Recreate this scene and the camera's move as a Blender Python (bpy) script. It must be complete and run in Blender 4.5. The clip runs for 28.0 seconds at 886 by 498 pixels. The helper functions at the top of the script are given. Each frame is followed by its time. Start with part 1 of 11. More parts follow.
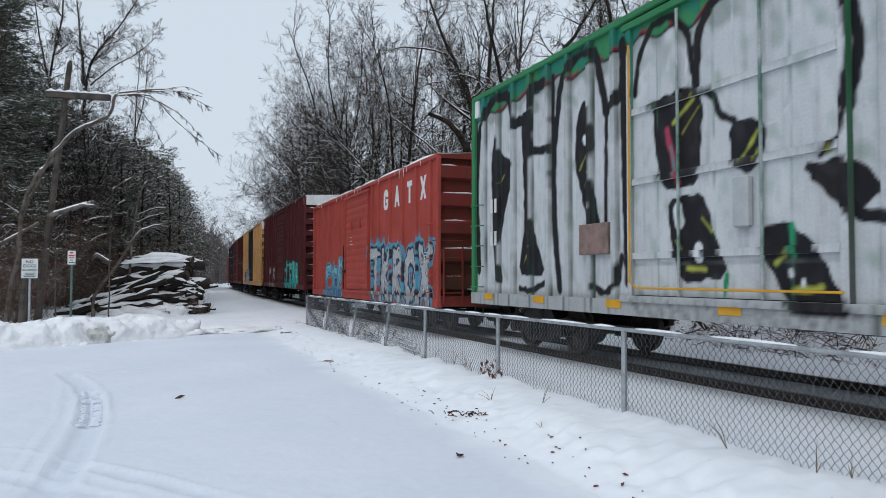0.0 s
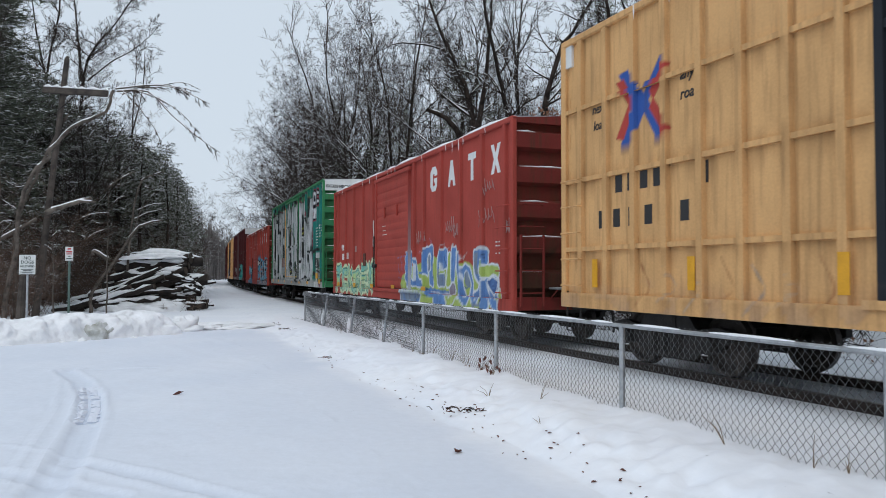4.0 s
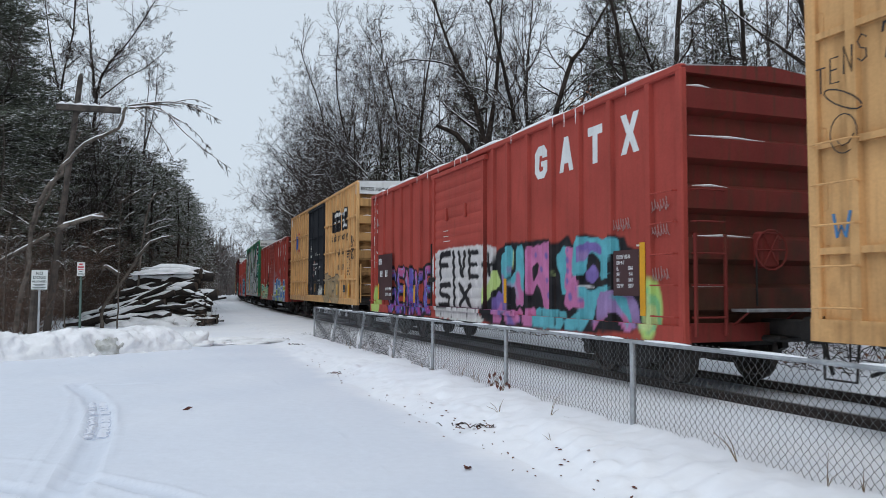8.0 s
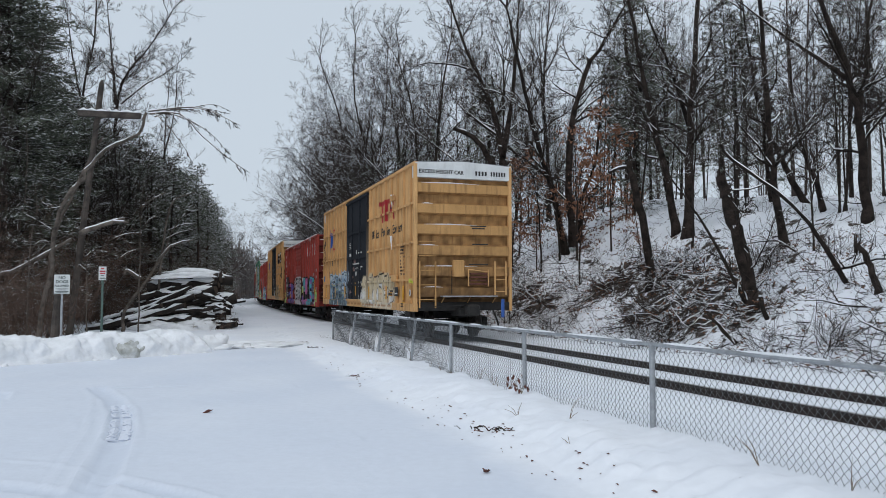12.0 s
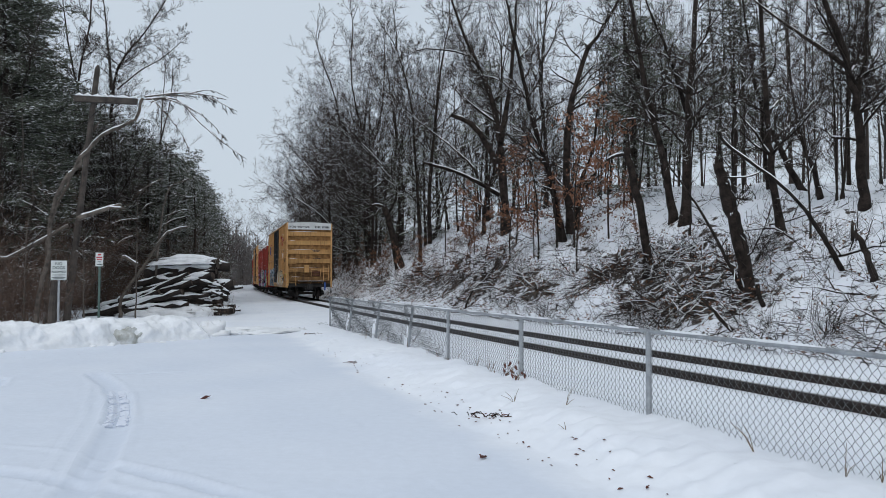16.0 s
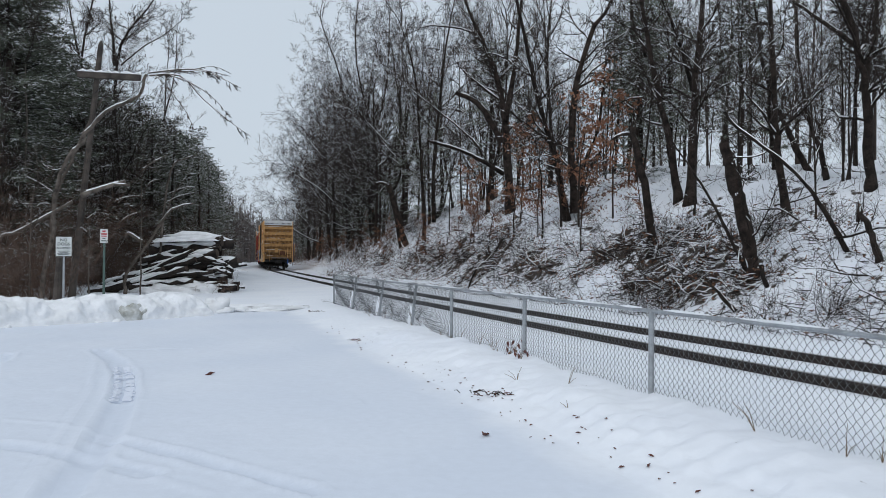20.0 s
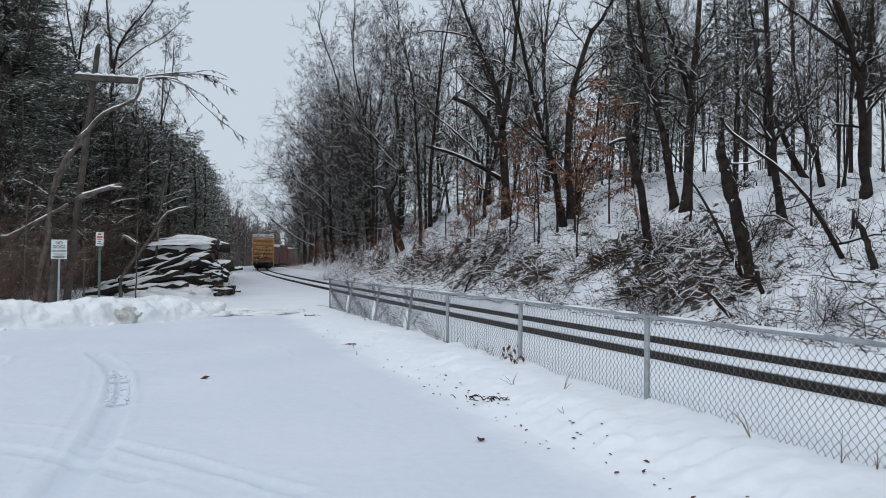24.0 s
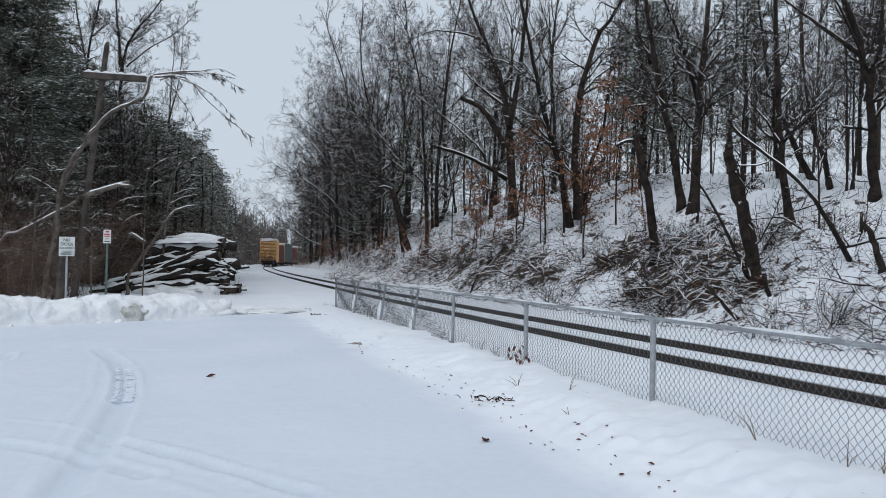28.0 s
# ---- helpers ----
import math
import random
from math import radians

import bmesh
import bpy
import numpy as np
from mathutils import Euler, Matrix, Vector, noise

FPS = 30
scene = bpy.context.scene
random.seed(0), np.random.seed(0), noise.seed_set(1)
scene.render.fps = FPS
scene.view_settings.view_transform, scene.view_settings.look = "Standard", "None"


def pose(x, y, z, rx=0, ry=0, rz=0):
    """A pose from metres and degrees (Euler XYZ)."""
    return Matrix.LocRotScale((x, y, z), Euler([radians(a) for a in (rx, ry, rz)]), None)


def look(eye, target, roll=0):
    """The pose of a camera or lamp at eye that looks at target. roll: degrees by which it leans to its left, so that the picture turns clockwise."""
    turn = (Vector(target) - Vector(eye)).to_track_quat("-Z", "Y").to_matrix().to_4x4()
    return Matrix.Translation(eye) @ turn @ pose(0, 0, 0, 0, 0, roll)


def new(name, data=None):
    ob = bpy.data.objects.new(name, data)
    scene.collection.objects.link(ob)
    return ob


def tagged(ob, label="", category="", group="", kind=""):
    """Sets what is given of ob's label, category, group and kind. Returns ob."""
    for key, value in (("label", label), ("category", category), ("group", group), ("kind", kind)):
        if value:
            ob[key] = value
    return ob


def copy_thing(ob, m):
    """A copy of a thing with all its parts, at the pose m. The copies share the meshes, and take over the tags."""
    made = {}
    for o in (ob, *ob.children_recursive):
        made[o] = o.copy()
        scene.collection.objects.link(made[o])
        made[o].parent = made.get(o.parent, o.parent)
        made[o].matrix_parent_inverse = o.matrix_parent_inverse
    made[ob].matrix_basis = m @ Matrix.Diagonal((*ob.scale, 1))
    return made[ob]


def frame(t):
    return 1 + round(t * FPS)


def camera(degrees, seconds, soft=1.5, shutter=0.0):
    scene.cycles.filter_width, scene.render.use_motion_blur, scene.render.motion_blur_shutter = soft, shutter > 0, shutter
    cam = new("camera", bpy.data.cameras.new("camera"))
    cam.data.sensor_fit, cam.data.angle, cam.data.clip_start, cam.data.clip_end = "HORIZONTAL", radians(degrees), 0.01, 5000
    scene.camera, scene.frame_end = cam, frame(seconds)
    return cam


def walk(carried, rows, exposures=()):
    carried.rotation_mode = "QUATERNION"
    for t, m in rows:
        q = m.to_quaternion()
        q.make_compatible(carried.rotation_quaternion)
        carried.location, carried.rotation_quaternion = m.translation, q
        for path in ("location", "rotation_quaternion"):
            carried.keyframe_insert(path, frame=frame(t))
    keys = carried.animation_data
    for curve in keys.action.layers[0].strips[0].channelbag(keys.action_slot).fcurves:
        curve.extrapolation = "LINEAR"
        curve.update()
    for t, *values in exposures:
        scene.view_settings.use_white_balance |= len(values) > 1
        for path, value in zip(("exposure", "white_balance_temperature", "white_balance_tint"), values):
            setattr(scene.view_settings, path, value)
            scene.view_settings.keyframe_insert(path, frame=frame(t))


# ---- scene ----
cam = camera(60.39, 28.0, soft=0.75, shutter=0.1)
EYE = (0.0, 0.0, 1.6)
# seconds: yaw to the right, pitch up, roll, in degrees
TURNS = {0.0: (2.191, 2.127, 0.116), 0.5: (2.069, 1.92, 0.08), 1.0: (2.021, 1.791, 0.07), 1.5: (2.045, 1.67, 0.04),
         2.0: (2.114, 1.688, 0.04), 2.5: (2.177, 1.738, 0.075), 3.0: (2.289, 1.799, 0.1), 3.5: (2.344, 1.802, 0.107),
         5.5: (2.21, 2.163, 0.125), 6.0: (2.143, 2.327, 0.188), 6.5: (2.062, 2.467, 0.21), 7.0: (1.897, 2.607, 0.18),
         7.5: (1.719, 2.817, 0.155), 8.0: (1.61, 2.998, 0.143), 8.5: (1.465, 3.156, 0.14), 9.0: (1.289, 3.22, 0.13),
         9.5: (1.041, 3.24, 0.08), 10.0: (0.769, 3.328, 0.048), 10.5: (0.567, 3.391, 0.021), 11.0: (0.43, 3.446, 0.013),
         11.5: (0.348, 3.385, -0.004), 12.0: (0.273, 3.216, -0.04), 12.5: (0.225, 2.961, -0.09), 14.5: (0.211, 2.486, -0.034),
         15.0: (0.339, 2.424, -0.01), 15.5: (0.42, 2.344, 0.03), 16.0: (0.474, 2.224, 0.07), 16.5: (0.529, 2.073, 0.118),
         17.0: (0.541, 1.875, 0.145), 17.5: (0.518, 1.567, 0.155), 18.0: (0.427, 1.224, 0.171), 18.5: (0.353, 0.901, 0.2),
         19.0: (0.282, 0.675, 0.266), 19.5: (0.217, 0.592, 0.335), 20.0: (0.19, 0.612, 0.422), 20.5: (0.166, 0.718, 0.52),
         21.0: (0.157, 0.787, 0.591), 21.5: (0.161, 0.845, 0.661), 23.5: (0.45, 1.015, 0.74), 24.0: (0.464, 0.969, 0.7),
         24.5: (0.426, 0.863, 0.685), 25.0: (0.337, 0.773, 0.685), 25.5: (0.25, 0.702, 0.69), 26.0: (0.203, 0.717, 0.74),
         26.5: (0.15, 0.764, 0.82), 27.0: (0.095, 0.825, 0.89), 27.5: (0.051, 0.894, 0.99), 28.0: (0.0, 0.963, 1.139)}


def aim(yaw, pitch, roll):
    a, b = radians(yaw), radians(pitch)
    way = Vector((math.sin(a) * math.cos(b), math.cos(a) * math.cos(b), math.sin(b)))
    return look(EYE, Vector(EYE) + way, roll)


walk(cam, [(t, aim(*r)) for t, r in TURNS.items()], [(0.0, 0.22), (9.0, 0.22), (12.0, 0.08), (28.0, 0.08)])

# ---- light: an overcast winter day ----
world = bpy.data.worlds.new("overcast_sky")
scene.world = world
world.use_nodes = True
wn = world.node_tree
wn.nodes.clear()
w_out = wn.nodes.new("ShaderNodeOutputWorld")
w_bg = wn.nodes.new("ShaderNodeBackground")
w_sky = wn.nodes.new("ShaderNodeTexSky")
w_sky.sky_type, w_sky.sun_disc = "NISHITA", False
w_sky.sun_elevation, w_sky.sun_rotation = radians(32), radians(150)
w_sky.air_density, w_sky.dust_density, w_sky.ozone_density = 1.0, 6.0, 1.0
w_gain = wn.nodes.new("ShaderNodeMix")
w_gain.data_type, w_gain.blend_type = "RGBA", "MIX"
w_gain.inputs["Factor"].default_value = 0.94
w_gain.inputs["B"].default_value = (5.65, 6.42, 7.25, 1)      # the even cloud layer
wn.links.new(w_sky.outputs["Color"], w_gain.inputs["A"])
wn.links.new(w_gain.outputs["Result"], w_bg.inputs["Color"])
w_bg.inputs["Strength"].default_value = 0.1
wn.links.new(w_bg.outputs["Background"], w_out.inputs["Surface"])
sun_data = bpy.data.lights.new("sun", "SUN")
sun_data.energy, sun_data.angle, sun_data.color = 0.75, radians(40), (1.0, 0.98, 0.97)
sun = new("sun", sun_data)
sun.matrix_world = look((0, 0, 50), (0 + 21, 50 * 0.73, 0))
tagged(sun, kind="structure")

# ---- the line of the track: arc length s, offset u to its right ----
S_A, S_B, S_C = -30.0, 105.0, 150.0
X0, Y0, A0, K1, K2 = 4.9734, 10.0, -0.333, 0.0008, 0.0026
RAIL_Z, GRADE = 0.235, -0.0013
DS = 0.25
_s = np.arange(-900.0, 900.0 + DS, DS)
_k = np.where(_s < S_A, 0.0, np.where(_s < S_B, K1, np.where(_s < S_C, K1 + (K2 - K1) * (_s - S_B) / (S_C - S_B), K2)))
_k = np.where(_s > 420, 0.0, _k)
_i0 = int(round(900 / DS))
_h = np.concatenate(([0.0], np.cumsum((_k[1:] + _k[:-1]) / 2 * DS)))
_h = A0 + _h - _h[_i0]
_x = np.concatenate(([0.0], np.cumsum((np.sin(_h[1:]) + np.sin(_h[:-1])) / 2 * DS)))
_y = np.concatenate(([0.0], np.cumsum((np.cos(_h[1:]) + np.cos(_h[:-1])) / 2 * DS)))
_x, _y = X0 + _x - _x[_i0], Y0 + _y - _y[_i0]


def line(s, u=0.0):
    """Plan position(s) at arc length s and offset u to the right of the track, and the heading."""
    h = np.interp(s, _s, _h)
    return np.interp(s, _s, _x) + u * np.cos(h), np.interp(s, _s, _y) - u * np.sin(h), h


def rail_z(s):
    return RAIL_Z + GRADE * np.clip(s, -60, 200)


def nearest(x, y):
    """Arc length and offset of a plan point."""
    i = int(np.argmin((_x - x) ** 2 + (_y - y) ** 2))
    h = _h[i]
    dx, dy = x - _x[i], y - _y[i]
    return _s[i] + dx * math.sin(h) + dy * math.cos(h), dx * math.cos(h) - dy * math.sin(h)


_rng = np.random.RandomState(7)
_waves = [(_rng.uniform(0, 6.28), _rng.uniform(0, 6.28), _rng.uniform(0.7, 1.4)) for _ in range(9)]


def ripple(x, y, size):
    """Smooth uneven noise, about -1 to 1, with lumps of that size in metres."""
    v = 0.0
    for a, p, f in _waves:
        q = 6.283 * f / size
        v = v + np.sin((x * math.cos(a) + y * math.sin(a)) * q + p + 1.3 * np.sin((x * math.sin(a) - y * math.cos(a)) * q * 0.6 + p * 2))
    return v / 4.5


def ground_z(s, u):
    """Height of the snow."""
    s, u = np.asarray(s, float), np.asarray(u, float)
    x, y, _ = line(s, u)
    near = np.clip(1 - (s - 3) / 22, 0.12, 1.0)
    edge = 4.85 + 0.10 * ripple(x, y, 2.2)
    bank = 0.20 * near * np.clip((u + edge) / 0.8, 0, 1) ** 0.8
    bank = bank * (1 + 0.22 * ripple(x, y, 1.3)) + np.clip((u + edge) / 0.4, 0, 1) * (0.026 * ripple(x, y, 0.42) + 0.012 * ripple(x, y, 0.24))
    dip = np.clip((u + 3.2) / 1.3, 0, 1)
    bed = rail_z(s) - 0.13
    z = np.where(u < -3.2, bank, bank * (1 - dip) + bed * dip)
    mid = np.clip((u - 1.1) / 1.0, 0, 1)
    flat = bed * (1 - mid) + (bed + 0.06 + 0.03 * ripple(x, y, 1.1)) * mid
    z = np.where(u > -1.8, flat, z)
    far = np.clip(1 - (s - 70) / 160, 0.25, 1)
    hill = np.interp(u, [3.3, 4.0, 5.0, 7.5, 10.5, 14.0, 20.0, 40.0, 120.0, 600], [0, 0.3, 0.95, 2.35, 3.75, 4.35, 4.7, 5.6, 8, 8]) * far * np.interp(s, [0, 12, 25, 70, 110], [1, 1, 1.36, 1.36, 1.1])
    rough = np.clip((u - 3.3) / 1.5, 0, 1)
    z = z + hill + rough * (0.16 * ripple(x, y, 2.6) + 0.07 * ripple(x, y, 0.9))
    # the road side: small unevenness, tyre tracks, and ground rising gently under the woods
    wood = np.clip((-u - 9.5) / 2.0, 0, 1) * np.clip((s - 12) / 8, 0, 1)
    z = z + wood * (0.06 * ripple(x, y, 1.7)) + np.where(u < -6, 0.006 * ripple(x, y, 0.7), 0.0)
    return z


def ground_at(x, y):
    return float(ground_z(*nearest(x, y)))


# ---- materials ----
def mat(name, base, rough=0.6, metal=0.0, vary=0.12, size=3.0, tint=None, bump=0.15, fine=60.0, snow=0.0, attr="", dirt=0.0, random_tint=0.0, gloss=0.5):
    """A surface with variation at two scales, relief, and optionally lying snow on what faces up, or painted colours in an attribute."""
    m = bpy.data.materials.new(name)
    m.use_nodes = True
    t = m.node_tree
    n, l = t.nodes, t.links
    b = n["Principled BSDF"]
    co = n.new("ShaderNodeTexCoord")
    big = n.new("ShaderNodeTexNoise")
    big.inputs["Scale"].default_value, big.inputs["Detail"].default_value = size, 5.0
    small = n.new("ShaderNodeTexNoise")
    small.inputs["Scale"].default_value, small.inputs["Detail"].default_value = fine, 3.0
    for q in (big, small):
        l.new(co.outputs["Object"], q.inputs["Vector"])
    tint = tint or tuple(c * (1 - 2.2 * vary) for c in base)
    mix = n.new("ShaderNodeMix")
    mix.data_type = "RGBA"
    mix.inputs["A"].default_value, mix.inputs["B"].default_value = (*base, 1), (*tint, 1)
    ramp = n.new("ShaderNodeMapRange")
    ramp.inputs["From Min"].default_value, ramp.inputs["From Max"].default_value = 0.38, 0.68
    l.new(big.outputs["Fac"], ramp.inputs["Value"])
    l.new(ramp.outputs["Result"], mix.inputs["Factor"])
    colour = mix.outputs["Result"]
    if attr:
        m["painted"] = True
        at = n.new("ShaderNodeAttribute")
        at.attribute_name = attr
        pm = n.new("ShaderNodeMix")
        pm.data_type = "RGBA"
        l.new(at.outputs["Alpha"], pm.inputs["Factor"])
        l.new(colour, pm.inputs["A"])
        l.new(at.outputs["Color"], pm.inputs["B"])
        colour = pm.outputs["Result"]
    if dirt:
        # rust and road dirt in long streaks down the surface
        mp = n.new("ShaderNodeMapping")
        mp.inputs["Scale"].default_value = (5.0, 5.0, 0.45)
        st = n.new("ShaderNodeTexNoise")
        st.inputs["Scale"].default_value, st.inputs["Detail"].default_value = 2.2, 6.0
        l.new(co.outputs["Object"], mp.inputs["Vector"])
        l.new(mp.outputs["Vector"], st.inputs["Vector"])
        sr = n.new("ShaderNodeMapRange")
        sr.inputs["From Min"].default_value, sr.inputs["From Max"].default_value, sr.inputs["To Max"].default_value = 0.5, 0.78, dirt
        l.new(st.outputs["Fac"], sr.inputs["Value"])
        dm = n.new("ShaderNodeMix")
        dm.data_type = "RGBA"
        dm.inputs["B"].default_value = (0.075, 0.042, 0.026, 1)
        l.new(sr.outputs["Result"], dm.inputs["Factor"])
        l.new(colour, dm.inputs["A"])
        colour = dm.outputs["Result"]
    hs = n.new("ShaderNodeMix")
    hs.data_type, hs.blend_type = "RGBA", "MULTIPLY"
    hs.inputs["Factor"].default_value = 1.0
    fr = n.new("ShaderNodeMapRange")
    fr.inputs["From Min"].default_value, fr.inputs["From Max"].default_value = 0.3, 0.7
    fr.inputs["To Min"].default_value, fr.inputs["To Max"].default_value = 1 - vary, 1 + vary * 0.4
    l.new(small.outputs["Fac"], fr.inputs["Value"])
    l.new(colour, hs.inputs["A"])
    l.new(fr.outputs["Result"], hs.inputs["B"])
    colour = hs.outputs["Result"]
    if random_tint:
        oi = n.new("ShaderNodeObjectInfo")
        rr = n.new("ShaderNodeMapRange")
        rr.inputs["To Min"].default_value, rr.inputs["To Max"].default_value = 1 - random_tint, 1 + random_tint
        l.new(oi.outputs["Random"], rr.inputs["Value"])
        rm = n.new("ShaderNodeMix")
        rm.data_type, rm.blend_type = "RGBA", "MULTIPLY"
        rm.inputs["Factor"].default_value = 1.0
        l.new(colour, rm.inputs["A"])
        l.new(rr.outputs["Result"], rm.inputs["B"])
        colour = rm.outputs["Result"]
    if snow:
        # lying snow: on faces that look up, broken by noise
        ge = n.new("ShaderNodeNewGeometry")
        sx = n.new("ShaderNodeSeparateXYZ")
        l.new(ge.outputs["Normal"], sx.inputs["Vector"])
        sn = n.new("ShaderNodeTexNoise")
        sn.inputs["Scale"].default_value, sn.inputs["Detail"].default_value = 2.3, 3.0
        l.new(co.outputs["Object"], sn.inputs["Vector"])
        ad = n.new("ShaderNodeMath")
        ad.operation = "ADD"
        l.new(sx.outputs["Z"], ad.inputs[0])
        l.new(sn.outputs["Fac"], ad.inputs[1])
        mr = n.new("ShaderNodeMapRange")
        mr.inputs["From Min"].default_value, mr.inputs["From Max"].default_value = 1.62 - snow, 1.80 - snow
        l.new(ad.outputs["Value"], mr.inputs["Value"])
        wm = n.new("ShaderNodeMix")
        wm.data_type = "RGBA"
        wm.inputs["B"].default_value = (0.82, 0.84, 0.87, 1)
        l.new(mr.outputs["Result"], wm.inputs["Factor"])
        l.new(colour, wm.inputs["A"])
        colour = wm.outputs["Result"]
    l.new(colour, b.inputs["Base Color"])
    b.inputs["Specular IOR Level"].default_value = gloss
    b.inputs["Roughness"].default_value, b.inputs["Metallic"].default_value = rough, metal
    if bump:
        bp = n.new("ShaderNodeBump")
        bp.inputs["Strength"].default_value, bp.inputs["Distance"].default_value = bump, 0.02
        l.new(small.outputs["Fac"], bp.inputs["Height"])
        l.new(bp.outputs["Normal"], b.inputs["Normal"])
    return m


SNOW = mat("snow", (0.83, 0.855, 0.90), 0.75, vary=0.03, size=0.5, tint=(0.78, 0.81, 0.87), bump=0.25, fine=9.0)
GROUND_SNOW = mat("snow_ground", (0.83, 0.855, 0.90), 0.75, vary=0.03, size=0.5, tint=(0.78, 0.81, 0.87), bump=0.25, fine=9.0, attr="paint")


def add_litter(m):
    """Dead leaves and bare earth that show through the snow in small ragged spots, by the attribute that says how much."""
    n, l = m.node_tree.nodes, m.node_tree.links
    b = n["Principled BSDF"]
    was = b.inputs["Base Color"].links[0].from_socket
    co, at, ns = n.new("ShaderNodeTexCoord"), n.new("ShaderNodeAttribute"), n.new("ShaderNodeTexNoise")
    at.attribute_name = "litter"
    ns.inputs["Scale"].default_value, ns.inputs["Detail"].default_value, ns.inputs["Roughness"].default_value = 3.4, 8.0, 0.72
    l.new(co.outputs["Object"], ns.inputs["Vector"])
    ma, mr, mx = n.new("ShaderNodeMath"), n.new("ShaderNodeMapRange"), n.new("ShaderNodeMix")
    ma.operation, ma.inputs[1].default_value = "MULTIPLY_ADD", 0.34
    l.new(at.outputs["Fac"], ma.inputs[0])
    l.new(ns.outputs["Fac"], ma.inputs[2])
    mr.inputs["From Min"].default_value, mr.inputs["From Max"].default_value = 0.685, 0.725
    l.new(ma.outputs["Value"], mr.inputs["Value"])
    mx.data_type = "RGBA"
    mx.inputs["B"].default_value = (0.045, 0.031, 0.023, 1)
    l.new(mr.outputs["Result"], mx.inputs["Factor"])
    l.new(was, mx.inputs["A"])
    l.new(mx.outputs["Result"], b.inputs["Base Color"])


add_litter(GROUND_SNOW)
SNOW_LUMP = mat("packed_snow", (0.86, 0.88, 0.91), 0.7, vary=0.05, size=2.0, tint=(0.72, 0.74, 0.76), bump=0.5, fine=14.0)
BARK = mat("bark", (0.042, 0.033, 0.028), 0.95, vary=0.3, size=5, bump=0.8, fine=40, snow=0.14, random_tint=0.3, gloss=0.2)
PALE_BARK = mat("pale_grey_bark", (0.17, 0.145, 0.125), 0.9, vary=0.3, size=5, bump=0.8, fine=36, snow=0.30, random_tint=0.2, gloss=0.2)
BARK_OLD = mat("old_bark", (0.040, 0.030, 0.025), 0.9, vary=0.35, size=4, bump=1.0, fine=28, snow=0.22, random_tint=0.25, gloss=0.2)
TWIG = mat("twig", (0.054, 0.042, 0.036), 0.9, vary=0.2, size=3, bump=0, snow=0.16, random_tint=0.25, gloss=0.2)
FAR_TWIG = mat("grey_twig", (0.062, 0.050, 0.046), 0.9, vary=0.2, size=3, bump=0, snow=0.02, random_tint=0.25, gloss=0.2)
BRUSH = mat("brown_brush", (0.19, 0.130, 0.102), 0.9, vary=0.25, size=2, bump=0, snow=0.30, random_tint=0.3, gloss=0.2)
# paler than the near wood: the haze of distance is put into the colour
HAZED_WOOD = mat("far_hazed_wood", (0.19, 0.175, 0.17), 0.9, vary=0.2, size=1, bump=0, snow=0.20, gloss=0.2)
BUSH_TWIG = mat("dark_bush_twig", (0.030, 0.022, 0.019), 0.9, vary=0.25, size=3, bump=0, snow=0.06, random_tint=0.35, gloss=0.2)
LOT_SNOW = mat("trodden_lot_snow", (0.68, 0.72, 0.80), 0.75, vary=0.03, size=0.5, bump=0.2, fine=9.0)
NEEDLE = mat("pine_needles", (0.125, 0.140, 0.108), 0.8, vary=0.3, size=2, tint=(0.070, 0.080, 0.058), bump=0, snow=0.45, random_tint=0.3, gloss=0.2)
BEECH = mat("dry_leaves", (0.24, 0.115, 0.065), 0.8, vary=0.3, size=3, tint=(0.17, 0.065, 0.03), bump=0, snow=-0.2, random_tint=0.3)
RAIL_STEEL = mat("rusty_rail", (0.034, 0.022, 0.017), 0.75, 0.2, vary=0.3, size=8, bump=0.3)
RAIL_TOP = mat("worn_rail_top", (0.30, 0.29, 0.28), 0.35, 0.9, vary=0.15, size=8, bump=0.05)
GALV = mat("galvanised_steel", (0.42, 0.44, 0.46), 0.5, 0.6, vary=0.15, size=9, bump=0.08)
WIRE = mat("chain_link_wire", (0.15, 0.16, 0.17), 0.55, 0.5, vary=0.15, size=9, bump=0)
OLD_WOOD = mat("weathered_wood", (0.085, 0.07, 0.06), 0.85, vary=0.3, size=3, bump=0.5, fine=35, snow=0.02)
CAST = mat("black_cast_steel", (0.022, 0.020, 0.019), 0.7, 0.2, vary=0.3, size=6, bump=0.3)
WHEEL = mat("wheel_steel", (0.06, 0.05, 0.045), 0.55, 0.5, vary=0.3, size=7, bump=0.15)


